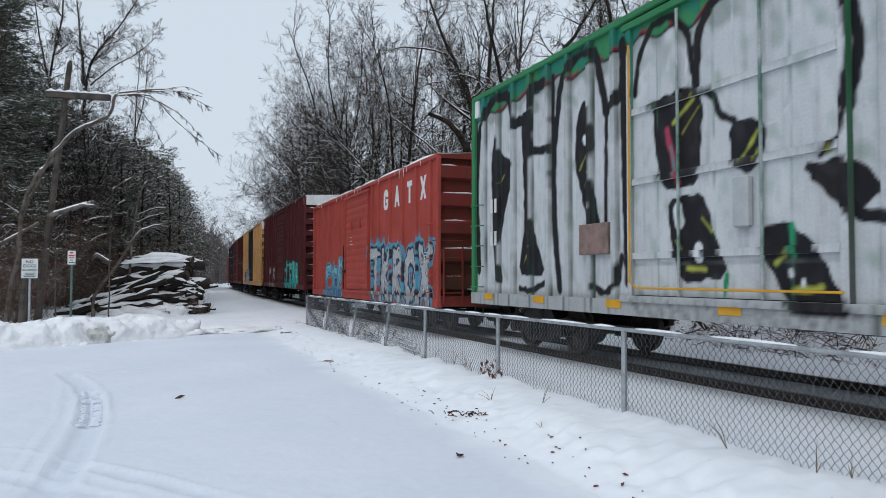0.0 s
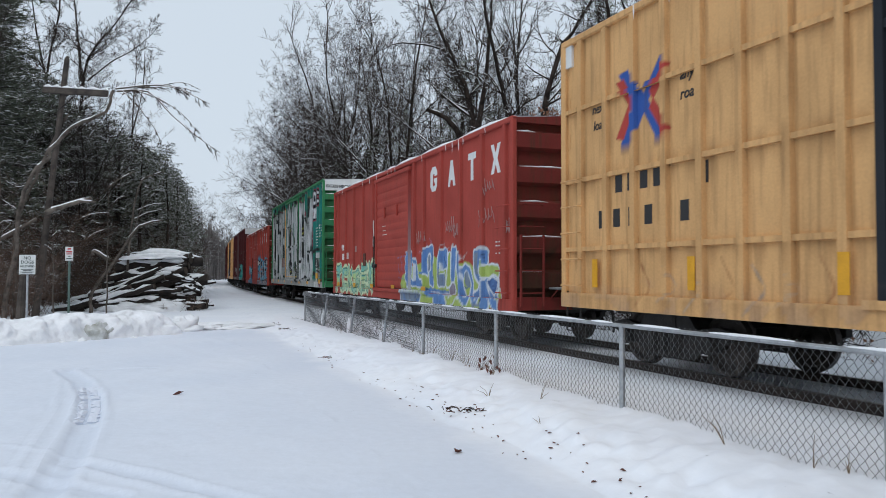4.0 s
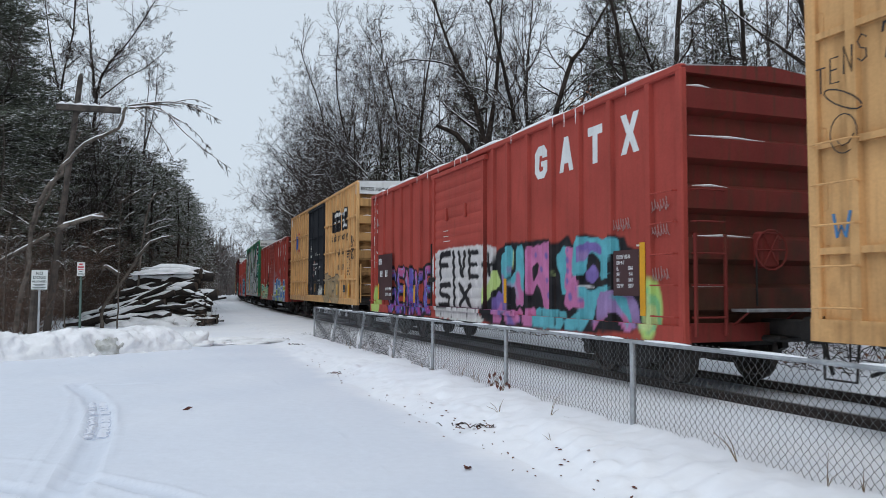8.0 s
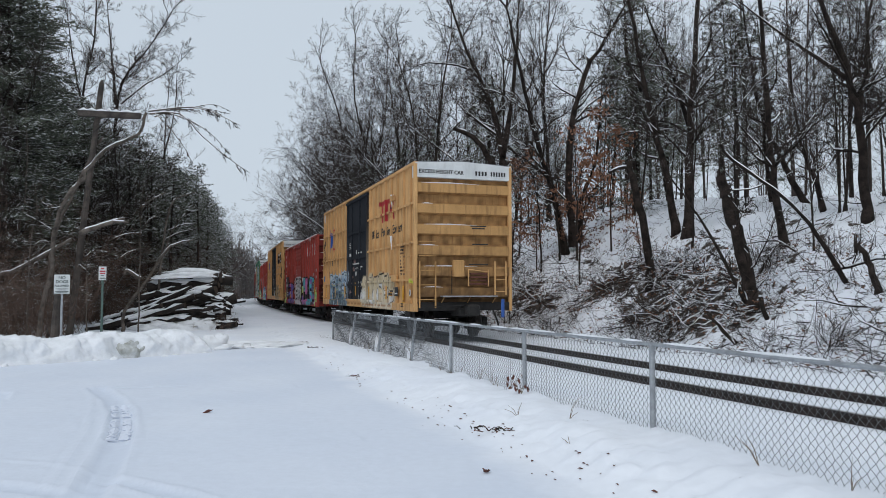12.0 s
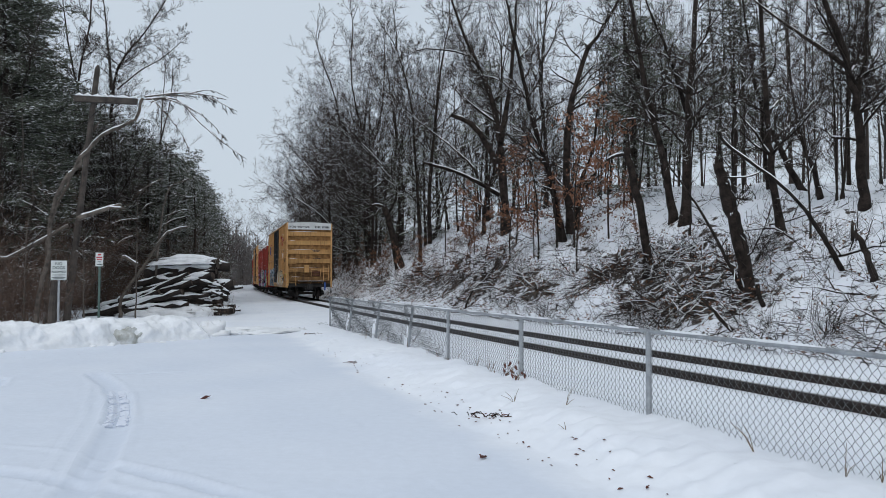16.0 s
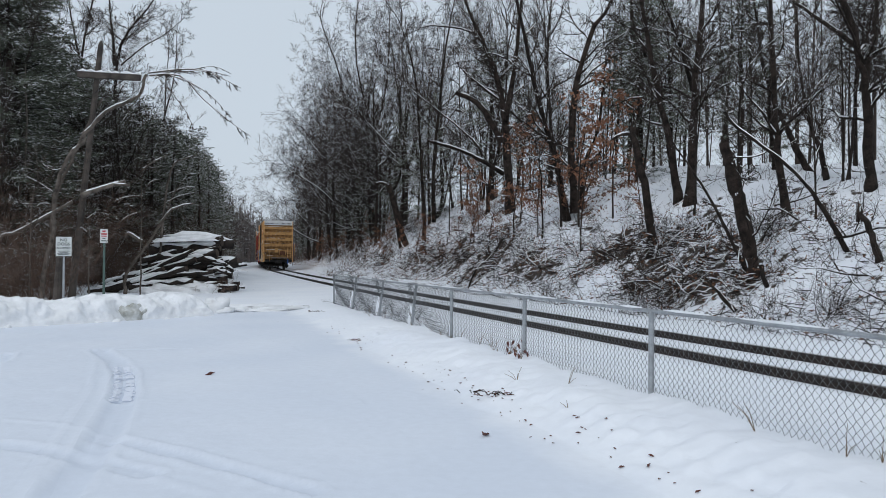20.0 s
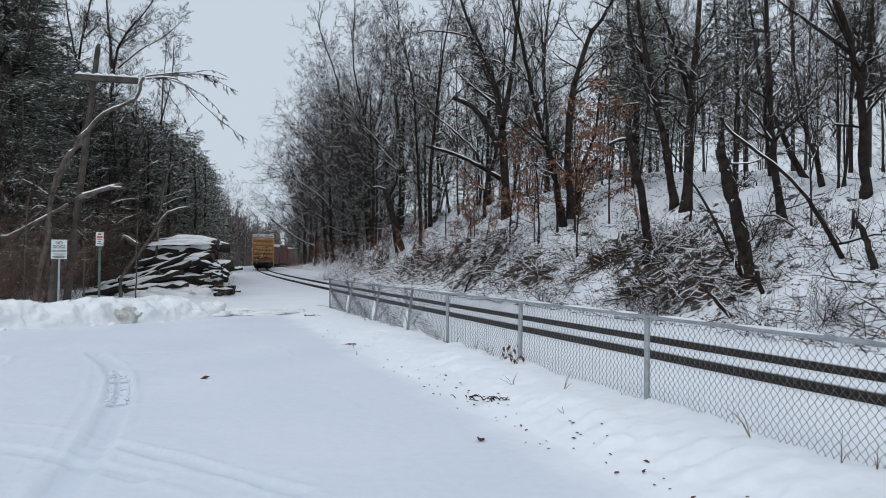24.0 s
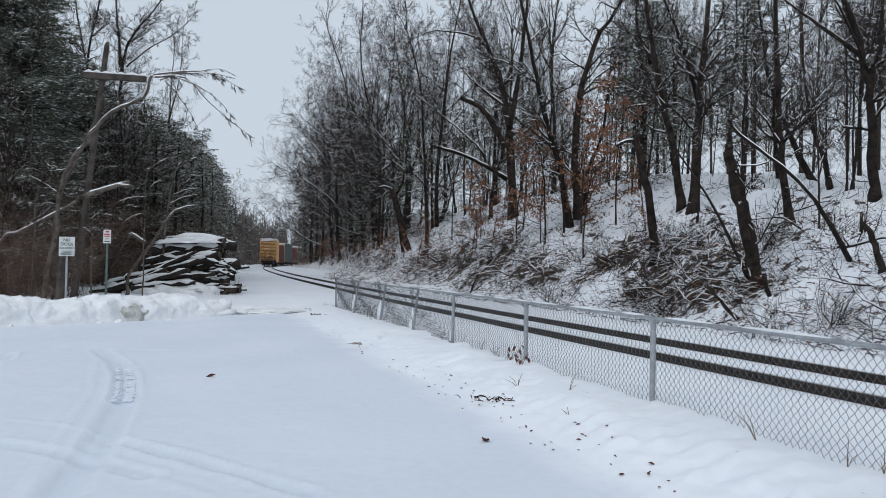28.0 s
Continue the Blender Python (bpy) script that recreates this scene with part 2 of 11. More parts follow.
# ---- mesh building ----
class Bag:
    """Vertices and faces gathered into one mesh."""

    def __init__(self):
        self.v, self.f = [], []

    def add(self, verts, faces):
        o = len(self.v)
        self.v.extend([tuple(p) for p in verts])
        self.f.extend([tuple(i + o for i in f) for f in faces])
        return self

    def box(self, x0, x1, y0, y1, z0, z1, bevel=0.0):
        if not bevel:
            v = [(x, y, z) for z in (z0, z1) for y in (y0, y1) for x in (x0, x1)]
            return self.add(v, [(0, 2, 3, 1), (4, 5, 7, 6), (0, 1, 5, 4), (2, 6, 7, 3), (0, 4, 6, 2), (1, 3, 7, 5)])
        b = min(bevel, (x1 - x0) * .45, (y1 - y0) * .45, (z1 - z0) * .45)
        ring = [(x0 + b, y0), (x1 - b, y0), (x1, y0 + b), (x1, y1 - b), (x1 - b, y1), (x0 + b, y1), (x0, y1 - b), (x0, y0 + b)]
        cx, cy = (x0 + x1) / 2, (y0 + y1) / 2
        fx, fy = 1 - 2 * b / (x1 - x0), 1 - 2 * b / (y1 - y0)
        inn = [(cx + (x - cx) * fx, cy + (y - cy) * fy) for x, y in ring]
        v = [(*p, z0) for p in inn] + [(*p, z0 + b) for p in ring] + [(*p, z1 - b) for p in ring] + [(*p, z1) for p in inn]
        f = [tuple(range(7, -1, -1)), tuple(range(24, 32))]
        for k in range(3):
            f += [(k * 8 + i, k * 8 + (i + 1) % 8, k * 8 + 8 + (i + 1) % 8, k * 8 + 8 + i) for i in range(8)]
        return self.add(v, f)

    def tube(self, pts, radii, sides=6, caps=True, squash=1.0):
        """A round bar along points."""
        pts = [Vector(p) for p in pts]
        if not isinstance(radii, (list, tuple)):
            radii = [radii] * len(pts)
        o = len(self.v)
        side = None
        for i, p in enumerate(pts):
            d = (pts[min(i + 1, len(pts) - 1)] - pts[max(i - 1, 0)])
            if d.length < 1e-9:
                d = Vector((0, 0, 1))
            d.normalize()
            if side is None:
                side = d.cross(Vector((0, 0, 1)) if abs(d.z) < 0.9 else Vector((1, 0, 0)))
            else:
                side = side - d * side.dot(d)
            side.normalize()
            up = side.cross(d)
            for k in range(sides):
                a = 2 * math.pi * k / sides
                self.v.append(tuple(p + side * (math.cos(a) * radii[i]) + up * (math.sin(a) * radii[i] * squash)))
        for i in range(len(pts) - 1):
            for k in range(sides):
                a, b = o + i * sides + k, o + i * sides + (k + 1) % sides
                self.f.append((a, b, b + sides, a + sides))
        if caps:
            self.f.append(tuple(o + k for k in range(sides - 1, -1, -1)))
            e = o + (len(pts) - 1) * sides
            self.f.append(tuple(e + k for k in range(sides)))
        return self

    def prism(self, outline, y0, y1):
        """An outline in x and z, drawn out along y."""
        k = len(outline)
        v = [(x, y0, z) for x, z in outline] + [(x, y1, z) for x, z in outline]
        f = [tuple(range(k)), tuple(range(2 * k - 1, k - 1, -1))]
        f += [(i + k, (i + 1) % k + k, (i + 1) % k, i) for i in range(k)]
        return self.add(v, f)

    def data(self, name, material, smooth=False):
        me = bpy.data.meshes.new(name)
        me.from_pydata(self.v, [], self.f)
        me.materials.append(material)
        if material.get("painted"):
            me.attributes.new("paint", "FLOAT_COLOR", "POINT").data.foreach_set("color", [0.0] * (4 * len(self.v)))
        if smooth:
            me.polygons.foreach_set("use_smooth", [True] * len(me.polygons))
        me.update()
        return me


def part(name, bag, material, parent=None, label="", smooth=False):
    ob = new(name, bag.data(name, material, smooth) if isinstance(bag, Bag) else bag)
    if parent is not None:
        ob.parent = parent
    if label:
        tagged(ob, label)
    return ob


def thing(name, label, category, group="", kind="", at=None):
    ob = new(name)
    tagged(ob, label, category, group, kind)
    if at is not None:
        ob.matrix_basis = at
    return ob


# tangles of fallen brush on the bank: plan position, reach, height
BRUSH_HEAPS = [(-1.3, 43.6, 1.7, 1.2), (.7, 38.0, 1.7, 1.5), (2.3, 34.6, 1.5, 1.4), (3.2, 31.0, 1.2, 1.0), (-2.7, 46.0, 1.5, 1.0), (3.9, 28.6, 1.0, .8), (1.5, 33.7, 1.2, 1.0), (-.2, 40.5, 1.5, 1.3),
               (7.0, 23.2, 1.1, .9), (6.9, 20.5, 1.1, .9), (7.3, 19.8, .9, .8), (7.1, 17.9, .8, .6), (6.4, 19.6, .9, .6), (6.8, 26.0, 1.2, .9), (5.0, 25.6, 1.0, .6), (5.6, 22.0, .8, .45), (-5.0, 52.5, 1.6, 1.1), (-7.2, 58.5, 1.8, 1.2)]


# ---- ground: one sheet of snow to the horizon ----
def spread(a, b, fine, coarse_to, grow=1.16):
    v = list(np.arange(a, b, fine))
    step, x = fine, v[-1]
    while x < coarse_to[1]:
        step *= grow
        x += step
        v.append(x)
    step, x, low = fine, v[0], []
    while x > coarse_to[0]:
        step *= grow
        x -= step
        low.append(x)
    return np.array(low[::-1] + v)


def build_ground():
    ss = spread(-6.0, 30.0, 0.13, (-800, 800))
    uu = spread(-15.0, 12.0, 0.13, (-900, 380), 1.14)
    ss = np.unique(np.round(np.concatenate([ss, np.arange(-4.0, 7.5, 0.05)]), 3))      # the trodden lot, finer
    uu = np.unique(np.round(np.concatenate([uu, np.arange(-12.0, -4.2, 0.05)]), 3))
    S, U = np.meshgrid(ss, uu, indexing="ij")
    X, Y, _ = line(S, U)
    Z = ground_z(S, U) + tyre_marks(X, Y)
    n, m = S.shape
    v = np.stack([X, Y, Z], -1).reshape(-1, 3)
    i = np.arange(n * m).reshape(n, m)
    f = np.stack([i[:-1, :-1], i[:-1, 1:], i[1:, 1:], i[1:, :-1]], -1).reshape(-1, 4)
    me = bpy.data.meshes.new("ground")
    me.from_pydata(v.tolist(), [], f.tolist())
    me.polygons.foreach_set("use_smooth", [True] * len(me.polygons))
    me.materials.append(GROUND_SNOW)
    # bare leaf litter showing through the snow on the bank and under the wood
    n1, n2, n3 = ripple(X, Y, 3.1), ripple(X + 7, Y, 1.1), ripple(X, Y - 5, 0.45)
    on_bank = np.clip((U - 3.7) / 1.2, 0, 1) * np.interp(U, [4, 12, 16, 60], [1, .9, .45, .3])
    in_wood = np.clip((-U - 11.5 + 0.02 * S) / 3, 0, 1) * np.clip((S - 18) / 6, 0, 1) * 1.2
    heaps = sum(np.exp(-((X - hx) ** 2 + (Y - hy) ** 2) / (1.1 * hr) ** 2) for hx, hy, hr, _h in BRUSH_HEAPS)
    cover = np.clip((.26 + .30 * n1 + .22 * n2 + .12 * n3) * on_bank + .5 * np.clip(heaps, 0, 1) * (U > 3.6) + (.35 + .3 * n1) * in_wood, 0, .85)
    col = np.zeros((n * m, 4), np.float32)
    # thin trodden snow on the cleared lot
    lot = np.clip((-4.75 + .12 * n2 - U) / .5, 0, 1) * np.clip((24 - Y + .5 * n1) / 1.5, 0, 1) * (.75 + .12 * n1)
    lot = np.clip(lot, 0, 1)
    # the sunken tyre tracks take more of the lot's tint
    track_tint = np.clip(-tyre_marks(X, Y) / .02, 0, 1)
    lot = np.clip(lot + .25 * track_tint * (lot > .05), 0, 1)
    col[:, :3] = (0.64, 0.69, 0.78)
    col[:, 3] = lot.ravel()
    me.attributes.new("litter", "FLOAT", "POINT").data.foreach_set("value", cover.ravel().astype(np.float32))
    me.attributes.new("paint", "FLOAT_COLOR", "POINT").data.foreach_set("color", col.ravel())
    if me.polygons[0].normal.z < 0:
        me.flip_normals()
    ob = new("ground", me)
    tagged(ob, "snow-covered ground with a plowed lot and wooded bank", "snow", kind="structure")


def tyre_marks(X, Y):
    """Shallow wheel tracks pressed into the lot's snow: two curved runs and a few scuffs."""
    z = np.zeros_like(X)
    for pts, w, deep, tread in TRACKS:
        d = np.full(X.shape, 9.0)
        run = np.zeros_like(X)
        for (ax, ay), (bx, by) in zip(pts[:-1], pts[1:]):
            dx, dy = bx - ax, by - ay
            q = np.clip(((X - ax) * dx + (Y - ay) * dy) / (dx * dx + dy * dy), 0, 1)
            e = np.hypot(X - ax - q * dx, Y - ay - q * dy)
            run = np.where(e < d, ax + ay + q * math.hypot(dx, dy), run)
            d = np.minimum(d, e)
        z -= 1.6 * deep * np.exp(-(d / w) ** 4) * (1 - tread * (np.sin(run * 26) > 0))
        z += deep * 0.55 * np.exp(-((d - w * 1.45) / (w * .3)) ** 2)
    return z


TRACKS = [([(-5.65, 12.71), (-4.88, 11.51), (-4.18, 10.16), (-3.6, 8.75), (-3.25, 7.69), (-2.89, 6.51), (-2.68, 5.7), (-2.52, 5.09)], 0.13, 0.022, 0),
          ([(-4.37, 10.63), (-3.91, 9.5), (-3.52, 8.46)], 0.12, 0.03, 0.8),
          ([(-5.29, 11.76), (-4.02, 8.79), (-3.42, 6.94), (-3.18, 6.26), (-2.75, 5.08)], 0.05, -0.006, 0),
          ([(-4.28, 10.66), (-3.54, 8.78), (-3.05, 7.11), (-2.88, 6.4)], 0.05, -0.006, 0),
          ([(-4.26, 7.41), (-3.69, 7.26), (-2.95, 6.82), (-2.15, 6.35), (-1.38, 5.72), (-0.88, 5.39)], 0.05, -0.006, 0),
          ([(-3.0, 6.57), (-2.38, 6.16), (-1.98, 5.87), (-1.31, 5.42), (-0.89, 5.08)], 0.05, -0.006, 0),
          ([(-2.85, 5.96), (-2.25, 5.66), (-1.54, 5.14)], 0.06, -0.006, 0),
          ([(-3.7, 6.44), (-3.21, 6.24), (-2.78, 6.0), (-2.13, 5.59)], 0.1, 0.015, 0.2),
          ([(-2.73, 6.57), (-2.01, 6.08), (-1.36, 5.62), (-0.85, 5.19)], 0.09, 0.014, 0.2),
          ([(-6.54, 11.36), (-6.92, 12.18)], 0.12, 0.03, 0.6),
          ([(-5.43, 12.8), (-4.3, 13.12)], 0.035, 0.02, 0),
          ([(-5.73, 12.78), (-5.59, 12.95)], 0.1, 0.03, 0.5)]
build_ground()


# ---- railway track ----
def build_track():
    for side, nm in ((-0.753, "rail"), (0.753, "rail")):
        rail = thing(nm, "rusty steel rail standing out of the snow", "rail", "rails of the track", kind="structure")
        prof = [(-.07, -.17), (.07, -.17), (.07, -.155), (.012, -.13), (.012, -.045), (.036, -.034), (.036, -.004), (-.036, -.004), (-.036, -.034), (-.012, -.045), (-.012, -.13), (-.07, -.155)]
        ss = np.concatenate([np.arange(-60, 0, 10), np.arange(0, 60, 4), np.arange(60, 300, 8)])
        bag, top = Bag(), Bag()
        for prof_, b in ((prof, bag), ([(-.034, -.004), (.034, -.004), (.03, 0.0), (-.03, 0.0)], top)):
            k = len(prof_)
            v = []
            for s in ss:
                for a, z in prof_:
                    x, y, h = line(s, side + a)
                    v.append((x, y, rail_z(s) + z))
            f = [(i * k + j, i * k + (j + 1) % k, (i + 1) * k + (j + 1) % k, (i + 1) * k + j) for i in range(len(ss) - 1) for j in range(k)]
            b.add(v, f)
        part("rail_web", bag, RAIL_STEEL, rail)
        part("rail_head", top, RAIL_TOP, rail, "worn bright running surface")


build_track()


# ---- box cars ----
def paint_mat(name, base, rough=0.65, dirt=0.35, vary=0.08):
    return mat(name, base, rough, 0.0, vary=vary, size=1.2, bump=0.06, fine=30, attr="paint", dirt=dirt, gloss=0.14)


YELLOW = paint_mat("yellow_car_paint", (0.67, 0.39, 0.17), dirt=0.38)
YELLOW_END = paint_mat("grimy_yellow_end_paint", (0.56, 0.32, 0.13), dirt=0.5)
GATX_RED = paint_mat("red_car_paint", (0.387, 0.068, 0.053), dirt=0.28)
# darker copy of the red: grime, plus the shade between cars put into the colour
SHADED_RED_END = paint_mat("grimy_shaded_red_end_paint", (0.195, 0.034, 0.029), dirt=0.85)
# far-side paints: darker, and red on the green and one yellow car too
FAR_SIDE_RED = paint_mat("far_side_dark_red_paint", (0.10, 0.022, 0.022), dirt=0.6)
FAR_SIDE_TEAL = paint_mat("far_side_teal_paint", (0.05, 0.085, 0.09), dirt=0.5)
MAROON = paint_mat("maroon_car_paint", (0.09, 0.02, 0.022), dirt=0.4)
GREEN = paint_mat("green_car_paint", (0.045, 0.22, 0.095), dirt=0.25)
NAVY = paint_mat("dark_door_paint", (0.023, 0.026, 0.032), dirt=0.12)
WHITE_PAINT = mat("white_paint", (0.72, 0.74, 0.74), 0.55, vary=0.08, size=2, bump=0.03, dirt=0.12)
BLACK_PAINT = mat("black_paint", (0.02, 0.02, 0.022), 0.55, vary=0.1, size=2, bump=0.03)
SILVER_PAINT = mat("silver_spray_paint", (0.40, 0.43, 0.43), 0.5, vary=0.25, size=3, tint=(0.06, 0.16, 0.11), bump=0.03)
ORANGE_PAINT = mat("reflective_yellow_strip", (0.70, 0.34, 0.01), 0.4, vary=0.08, size=4, bump=0)
BLUE_PAINT = mat("blue_paint", (0.03, 0.10, 0.36), 0.5, vary=0.08, size=4, bump=0)
ROOF_METAL = mat("galvanised_roof", (0.38, 0.39, 0.40), 0.5, 0.4, vary=0.15, size=3, bump=0.1, snow=0.35)


def grid_panel(xs, zs, y, tint_fn, base_y=None):
    """A panel in x and z with painted colours in the corners of a fine grid. y: a number or one for each x."""
    ys = y if isinstance(y, (list, tuple, np.ndarray)) else [y] * len(xs)
    X, Z = np.meshgrid(xs, zs, indexing="ij")
    Y = np.repeat(np.asarray(ys, float)[:, None], len(zs), 1)
    n, m = X.shape
    i = np.arange(n * m).reshape(n, m)
    f = np.stack([i[1:, :-1], i[:-1, :-1], i[:-1, 1:], i[1:, 1:]], -1).reshape(-1, 4)
    return np.stack([X, Y, Z], -1).reshape(-1, 3), f


def painted(name, v, f, material, parent, tint_fn=None, label=""):
    """A mesh part whose corner colours come from tint_fn(x, z), which gives r, g, b, cover."""
    me = bpy.data.meshes.new(name)
    me.from_pydata(v.tolist(), [], f.tolist() if isinstance(f, np.ndarray) else f)
    me.materials.append(material)
    at = me.attributes.new("paint", "FLOAT_COLOR", "POINT")
    col = np.zeros((len(v), 4), np.float32)
    if tint_fn is not None:
        col = tint_fn(v[:, 0], v[:, 2]).astype(np.float32)
    at.data.foreach_set("color", col.ravel())
    ob = new(name, me)
    ob.parent = parent
    if label:
        tagged(ob, label)
    return ob


def strip(name, x0, x1, y0, y1, z0, z1, material, parent, tint_fn=None, label=""):
    """A long bar on the side, cut fine enough to carry the spray paint."""
    xs, zs = steps(x0, x1, .06 if tint_fn else 1.0), steps(z0, z1, .06 if tint_fn else 1.0)
    v, f = grid_panel(xs, zs, y1, None)
    v2 = Bag().add([(x, y, z) for x in (x0, x1) for y in (y0, y1) for z in (z0, z1)], [(0, 1, 3, 2), (4, 6, 7, 5), (0, 4, 5, 1), (0, 2, 6, 4), (1, 5, 7, 3)])
    k = len(v)
    v = np.concatenate([v, np.array(v2.v)])
    f = [tuple(q) for q in f] + [tuple(i + k for i in q) for q in v2.f]
    return painted(name, v, f, material, parent, tint_fn, label)


def steps(a, b, d):
    return np.linspace(a, b, max(2, int(round((b - a) / d)) + 1))


def wheelset(parent, x):
    ob = thing("wheelset", "", "", at=pose(x, 0, 0.42))
    del_keys = [k for k in ob.keys()]
    for k in del_keys:
        del ob[k]
    ob.parent = parent
    part("axle", Bag().tube([(0, -0.95, 0), (0, 0.95, 0)], 0.075, 8), WHEEL, ob)
    for side in (-1, 1):
        b = Bag()
        prof = [(0.08, 0.60), (0.11, 0.62), (0.20, 0.70), (0.33, 0.69), (0.36, 0.665), (0.445, 0.665), (0.445, 0.695), (0.42, 0.71), (0.415, 0.80), (0.36, 0.80), (0.33, 0.755), (0.20, 0.765), (0.12, 0.84), (0.08, 0.84)]
        n = 20
        v = [(r * math.cos(2 * math.pi * k / n), side * y, r * math.sin(2 * math.pi * k / n)) for r, y in prof for k in range(n)]
        f = [(i * n + k, i * n + (k + 1) % n, (i + 1) * n + (k + 1) % n, (i + 1) * n + k) for i in range(len(prof) - 1) for k in range(n)]
        if side > 0:
            f = [q[::-1] for q in f]
        b.add(v, f)
        part("wheel", b, WHEEL, ob)
    return ob


def truck(car, x):
    """One four-wheel truck: side frames, bolster and springs; the wheelsets turn under the car."""
    out = [(-1.25, .50), (-1.25, .62), (-1.02, .66), (-.62, .60), (-.42, .82), (.42, .82), (.62, .60), (1.02, .66), (1.25, .62), (1.25, .50), (1.0, .40), (.7, .34), (.45, .18), (-.45, .18), (-.7, .34), (-1.0, .40)]
    for side in (-1, 1):
        b = Bag()
        b.prism([(x + a, z) for a, z in out], side * 1.0 - 0.06, side * 1.0 + 0.06)
        for k in (-.9, .9):
            b.tube([(x + k, side * 0.95, .42), (x + k, side * 1.16, .42)], 0.12, 8)
        fr = part("side_frame", b, CAST, car)
        sp = Bag()
        for k in (-.22, 0, .22):
            sp.tube([(x + k, side * 1.075, .26), (x + k, side * 1.075, .56)], 0.085, 8)
        part("spring", sp, CAST, fr)
    part("bolster", Bag().box(x - .2, x + .2, -1.1, 1.1, .55, .82, .03), CAST, car)
    return [wheelset(car, x - .9), wheelset(car, x + .9)]


def text_data(words, size, material, fat=0.0, deep=0.004, shear=0.0, align="LEFT"):
    """A mesh of lettering in Blender's own font, lying in x and y, from its lower left corner."""
    cu = bpy.data.curves.new("lettering", "FONT")
    cu.body, cu.size, cu.offset, cu.extrude, cu.shear, cu.align_x = words, size, fat, deep, shear, align
    cu.resolution_u = 3
    ob = bpy.data.objects.new("lettering", cu)
    me = bpy.data.meshes.new_from_object(ob)
    bpy.data.objects.remove(ob)
    bpy.data.curves.remove(cu)
    me.materials.clear()
    me.materials.append(material)
    return me


def side_letters(words, car, x, z, height, y, material, fat=0.006, stretch=1.0, shear=0.0, name="lettering", ribs=(), rise=0.065):
    """Lettering on the camera's side of a car: starts at the car's x and reads towards the rear end. Where it crosses ribs it lies on them."""
    me = text_data(words, height / 0.72, material, fat, 0.003, shear)
    m = Matrix.Translation((x, y + 0.004, z)) @ Matrix(((-stretch, 0, 0, 0), (0, 0, 1, 0), (0, 1, 0, 0), (0, 0, 0, 1)))
    me.transform(m)
    lo, hi = min(v.co.x for v in me.vertices), max(v.co.x for v in me.vertices)
    near = [r for r in ribs if lo - .1 < r < hi + .1]
    if not near:
        return tagged(part(name, me, material, car), kind="stuff")
    made = None
    for on_rib in (False, True):
        bm = bmesh.new()
        bm.from_mesh(me)
        for r in near:
            for e in (r - .056, r + .056):
                bmesh.ops.bisect_plane(bm, geom=bm.verts[:] + bm.edges[:] + bm.faces[:], plane_co=(e, 0, 0), plane_no=(1, 0, 0))
        gone = [f for f in bm.faces if any(abs(f.calc_center_median().x - r) < .056 for r in near) != on_rib]
        bmesh.ops.delete(bm, geom=gone, context="FACES")
        if on_rib:
            for v in bm.verts:
                v.co.y += rise
        out = bpy.data.meshes.new(name)
        bm.to_mesh(out)
        bm.free()
        if len(out.polygons):
            out.materials.append(material)
            made = tagged(part(name, out, material, car), kind="stuff")
    return made


def end_letters(words, car, x, y, z, height, material, fat=0.004, stretch=1.0, shear=0.0):
    """Lettering on a rear end: starts at the car's left y and reads to the right."""
    me = text_data(words, height / 0.72, material, fat, 0.003, shear)
    ob = part("lettering", me, material, car)
    ob.matrix_basis = Matrix.Translation((x - 0.004, y, z)) @ Matrix(((0, 0, -1, 0), (-stretch, 0, 0, 0), (0, 1, 0, 0), (0, 0, 0, 1)))
    return ob


def bars(car, material, rows, y, name="stencil_bar"):
    """Plain bars where small stencils cannot be read: x from, x to, z, height."""
    for x0, x1, z, h in rows:
        part(name, Bag().box(min(x0, x1), max(x0, x1), y, y + 0.005, z, z + h), material, car)


